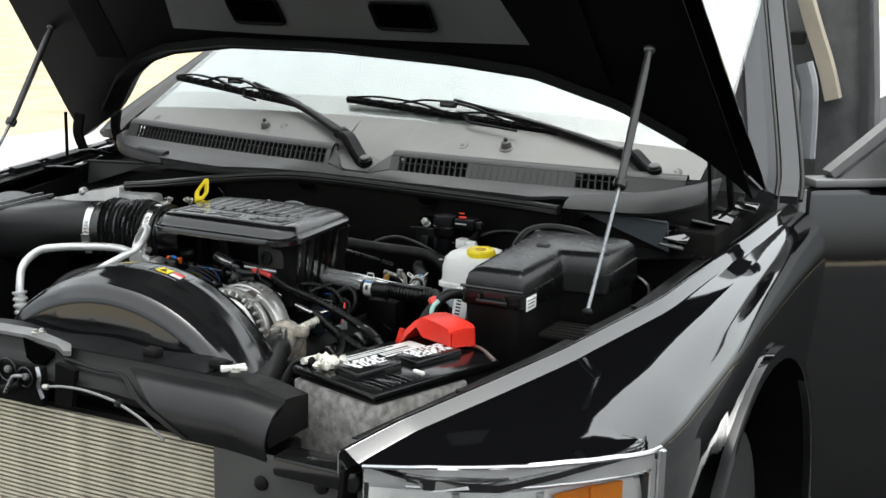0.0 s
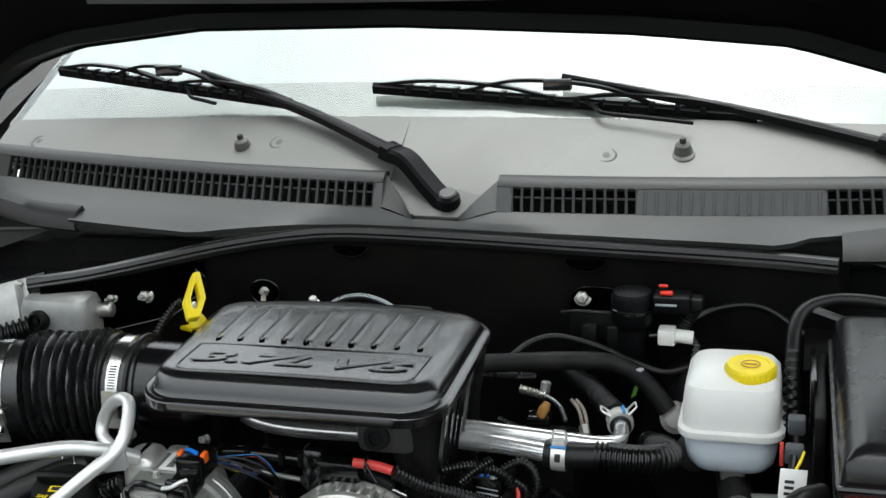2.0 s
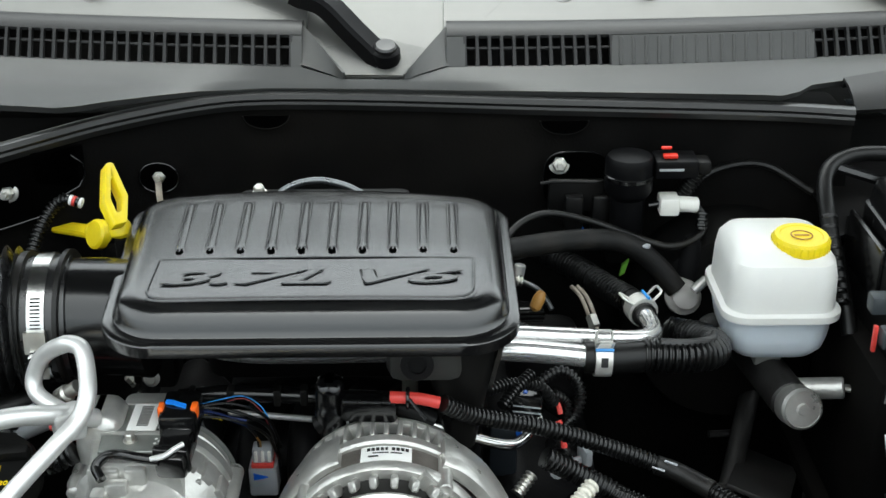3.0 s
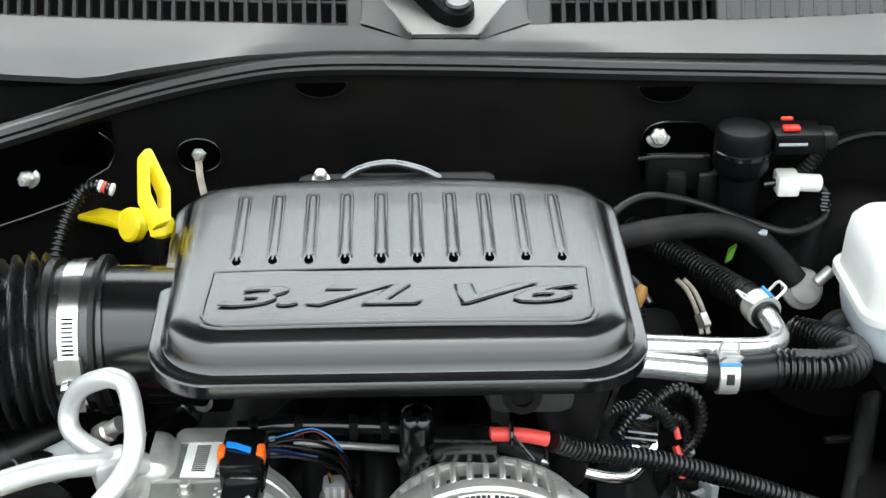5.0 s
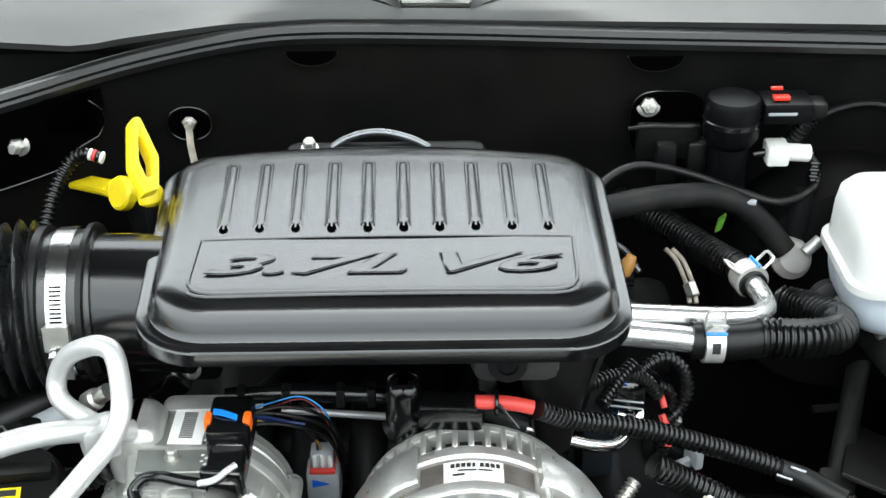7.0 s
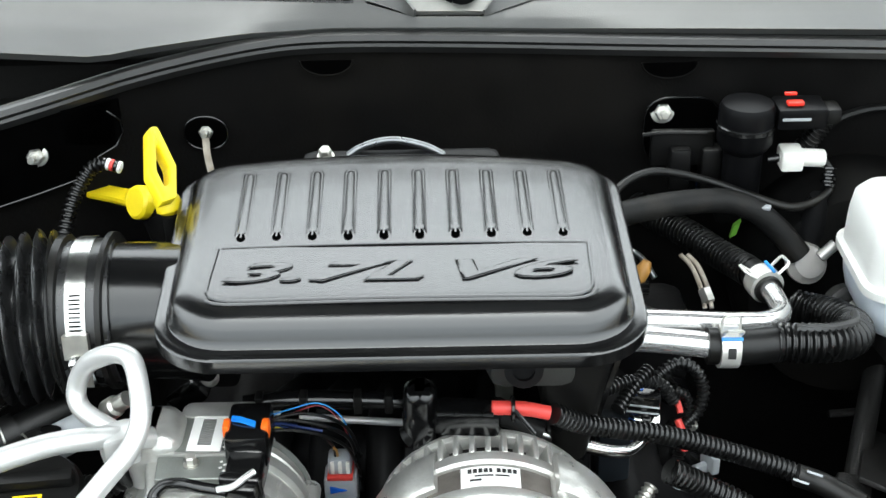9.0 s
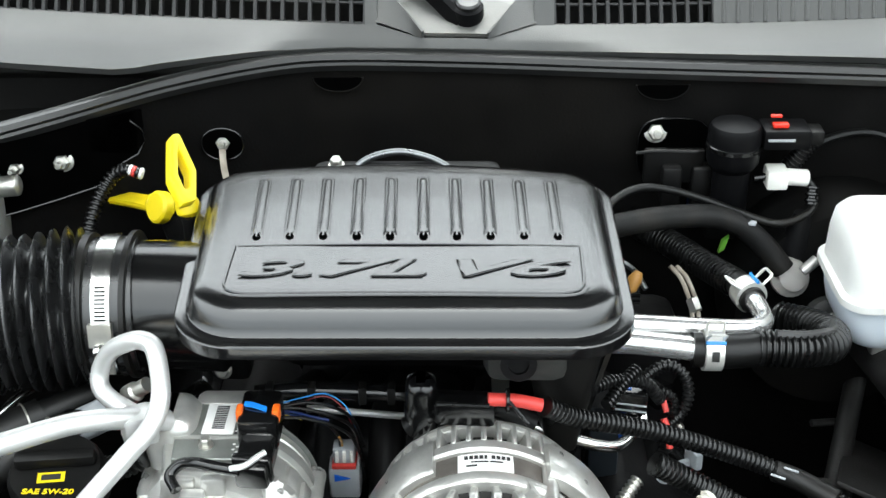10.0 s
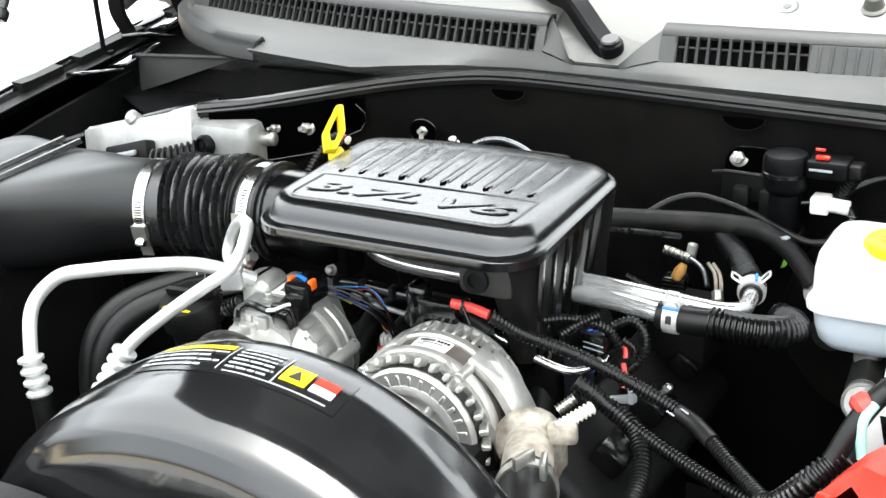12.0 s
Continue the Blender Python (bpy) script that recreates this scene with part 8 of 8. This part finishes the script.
# ---- wiring behind the intake and beside it ----
inj = thing("injector_plugs", (0.19, -0.20, 0.90), "injector plugs, clear hose and amber tag in the shade", "wiring")
part("plug", box(0.172, 0.200, -0.205, -0.185, 0.985, 1.002, 0.003), PLASTIC, inj)
for k in range(3):
    part("plug_rib", box(0.173, 0.199, -0.2065, -0.205, 0.987 + 0.005 * k, 0.989 + 0.005 * k, 0.0005), LOOM, inj)
part("clear_hose", tube([(0.152, -0.130, 1.002), (0.178, -0.132, 0.998), (0.200, -0.142, 0.990), (0.212, -0.158, 0.976)], 0.0030, 10), STRUT, inj)
part("spring_coil", ridged([(0.148, -0.129, 1.003), (0.182, -0.133, 0.997)], 0.0050, 0.004, 0.002, 10), ZINC, inj)
part("amber_tag", lathe([(0.003, 0), (0.006, 0.003), (0.007, 0.014), (0.004, 0.022)], (0.188, -0.205, 1.000), (0.4, 0.3, 0.8), 12), AMBERWIRE, inj, "amber tag")
part("braid", ridged([(0.145, -0.245, 1.015), (0.168, -0.240, 1.003), (0.19, -0.235, 0.99), (0.215, -0.232, 0.975)], 0.0045, 0.004, 0.0015, 10), LOOM, inj)
part("steel_line", tube([(0.105, -0.27, 1.075), (0.118, -0.235, 1.066), (0.142, -0.185, 1.046), (0.167, -0.130, 1.023)], 0.0036, 10), STRUT, inj)
part("sensor_stem", rod((0.176, -0.120, 0.988), (0.180, -0.117, 1.010), 0.0065, 12), PIPE, inj)
for d in (0.0, 0.006):
    part("brass_line", tube([(0.226 + d, -0.200, 1.026), (0.236 + d, -0.205, 1.016), (0.243 + d, -0.220, 1.002), (0.245 + d, -0.235, 0.99)], 0.0022, 8), RUST, inj)
part("line_nut", rod((0.245, -0.222, 1.003), (0.249, -0.231, 0.994), 0.0065, 6), ZINC, inj)
part("green_clip", loft([[(0.288 + a, -0.122 + b, 0.997 + c) for a, b, c in ((0, 0, 0), (0.006, 0, 0.004), (0.010, 0.002, 0.018), (0.003, 0.002, 0.012))], [(0.288 + a, -0.118 + b, 0.998 + c) for a, b, c in ((0, 0, 0), (0.006, 0, 0.004), (0.010, 0.002, 0.018), (0.003, 0.002, 0.012))]]), GREEN, inj, "green clip")
part("blue_clip", box(0.243, 0.252, -0.083, -0.078, 1.034, 1.038, 0.001, 20), BLUE, inj, "blue clip")
part("saddle", box(0.16, 0.24, -0.24, -0.15, 0.90, 0.975, 0.02), ENGINE, inj)
inj.location += Vector((0.006, 0.085, -0.028))
rear = thing("rear_engine_pipe", (-0.03, -0.12, 0.95), "grey pipe arched behind the intake cover with a steel bolt", "pipe")
part("pipe", tube([(-0.075, -0.135, 1.09), (-0.055, -0.128, 1.113), (-0.025, -0.124, 1.121), (0.005, -0.126, 1.116), (0.03, -0.132, 1.105), (0.06, -0.135, 1.095)], 0.0033, 10), STRUT, rear)
bolt("pipe_bolt", (-0.078, -0.138, 1.112), (0, -0.4, 1), 0.0055, ZINC, rear, "", 0.010)
part("stay", box(-0.10, 0.07, -0.14, -0.115, 0.95, 1.112, 0.01), ENGINE, rear)
flag = thing("wire_tag", (-0.275, -0.09, 1.0), "small plug with red, white and black bands on a loom", "connector")
for k, m in enumerate((PLASTIC, PAPER, REDSLEEVE, PLASTIC, PAPER)):
    part("band", moved(lathe([(0.0045, 0.0035 * k), (0.0055, 0.0035 * k + 0.0007), (0.0055, 0.0035 * k + 0.003), (0.0045, 0.0035 * k + 0.0035)], (0, 0, 0), (0.9, -0.1, -0.25), 12), Matrix.Translation((-0.282, -0.088, 1.088))), m, flag)
part("loom", ridged([(-0.281, -0.088, 1.088), (-0.295, -0.09, 1.080), (-0.31, -0.11, 1.055), (-0.32, -0.15, 1.01)], 0.0055, 0.005, 0.0025, 10), LOOM, flag)

# ---- around the fuse box ----
fl = thing("fuse_box_loom", (0.50, -0.12, 0.95), "taped black loom looping over to the fuse box", "wiring")
part("taped_loom", tube([(0.497, -0.20, 0.985), (0.492, -0.165, 1.03), (0.487, -0.115, 1.078), (0.494, -0.075, 1.104), (0.52, -0.052, 1.113), (0.56, -0.045, 1.114), (0.61, -0.05, 1.108), (0.66, -0.065, 1.09)], 0.0080, 12), RUBBER, fl)
for k in range(9):
    p = Vector((0.4875, -0.12 - 0.0085 * k, 1.074 - 0.0075 * k))
    part("tape_turn", lathe([(0.0080, -0.0022), (0.0088, -0.001), (0.0088, 0.001), (0.0080, 0.0022)], p, (0.05, 0.72, 0.68), 14), LOOM, fl)
part("grey_plug", box(0.486, 0.504, -0.275, -0.257, 1.046, 1.064, 0.003), SLATE, fl, "dark grey plug")
part("grey_plug", box(0.484, 0.503, -0.318, -0.300, 1.034, 1.052, 0.003), SLATE, fl, "dark grey plug")
part("red_lock", box(0.479, 0.483, -0.306, -0.301, 1.026, 1.052, 0.001), REDSLEEVE, fl)
part("yellow_wire", tube([(0.503, -0.322, 1.052), (0.499, -0.334, 1.046), (0.493, -0.345, 1.038)], 0.0016, 8), YELLOW, fl)
part("black_wire", tube([(0.493, -0.318, 1.045), (0.490, -0.335, 1.03), (0.482, -0.35, 1.00)], 0.0035, 8), LOOM, fl)
part("rail", box(0.512, 0.524, -0.28, -0.10, 0.99, 1.07, 0.003), PLASTIC_MATT, fl)
part("lever", box(0.507, 0.514, -0.22, -0.12, 1.03, 1.085, 0.003), PLASTIC, fl)
part("support", box(0.495, 0.53, -0.30, -0.10, 0.80, 0.99, 0.005), DARK, fl)
tg = thing("battery_cable", (0.48, -0.43, 0.95), "black battery cable with red cap, green wire and barcode tag", "cable")
part("cable", ridged([(0.470, -0.46, 1.0), (0.445, -0.475, 0.975), (0.42, -0.47, 0.945), (0.40, -0.46, 0.93)], 0.0105, 0.006, 0.002, 12), LOOM, tg)
part("cable", tube([(0.520, -0.40, 1.050), (0.497, -0.425, 1.052), (0.478, -0.448, 1.030), (0.462, -0.466, 0.995)], 0.0095, 12), RUBBER, tg)
part("red_cap", lathe([(0.009, 0), (0.0115, 0.003), (0.0115, 0.012), (0.008, 0.016)], (0.484, -0.437, 1.042), (-0.7, -0.6, -0.4), 14), REDSLEEVE, tg, "red cap")
part("green_wire", tube([(0.489, -0.444, 1.044), (0.483, -0.454, 1.034), (0.482, -0.458, 1.018), (0.485, -0.462, 1.0)], 0.0045, 10), TEAL, tg, "pale green wire")
tag = part("tag", moved(box(-0.013, 0.013, -0.0006, 0.0006, -0.030, 0.030, 0.0003), pose(0.492, -0.362, 1.020, -12, 6, 10)), PAPER, tg, "white barcode tag")
for k in range(7):
    part("tag_bar", moved(box(-0.008, 0.001, -0.0012, -0.0006, -0.020 + 0.006 * k, -0.017 + 0.006 * k, 0), pose(0.492, -0.362, 1.020, -12, 6, 10)), INK, tag)
part("lower_tag", moved(box(-0.011, 0.011, -0.0006, 0.0006, -0.020, 0.020, 0.0003), pose(0.478, -0.40, 0.985, -8, -10, 20)), PAPER, tg, "white paper tag")

# ---- steering shaft deep in the bay ----
steer = thing("steering_shaft", (0.40, -0.18, 0.70), "grimy steel steering shaft and bracket in the shade", "steering shaft")
part("shaft", rod((0.352, -0.30, 0.72), (0.455, -0.04, 0.86), 0.011, 16), SHAFTGREY, steer)
part("joint", moved(box(-0.018, 0.018, -0.026, 0.026, -0.018, 0.018, 0.006), pose(0.392, -0.20, 0.774, 28, 0, -21)), SHAFTGREY, steer)
part("bracket", moved(box(-0.030, 0.034, -0.060, 0.060, -0.003, 0.003, 0.002), pose(0.435, -0.175, 0.80, -14, 12, -24)), SHAFTGREY, steer)
part("bracket_edge", rod((0.392, -0.105, 0.808), (0.440, -0.098, 0.806), 0.004, 8), SHAFTGREY, steer)
part("base", box(0.36, 0.44, -0.24, -0.12, 0.66, 0.702, 0.01), DARK, steer)
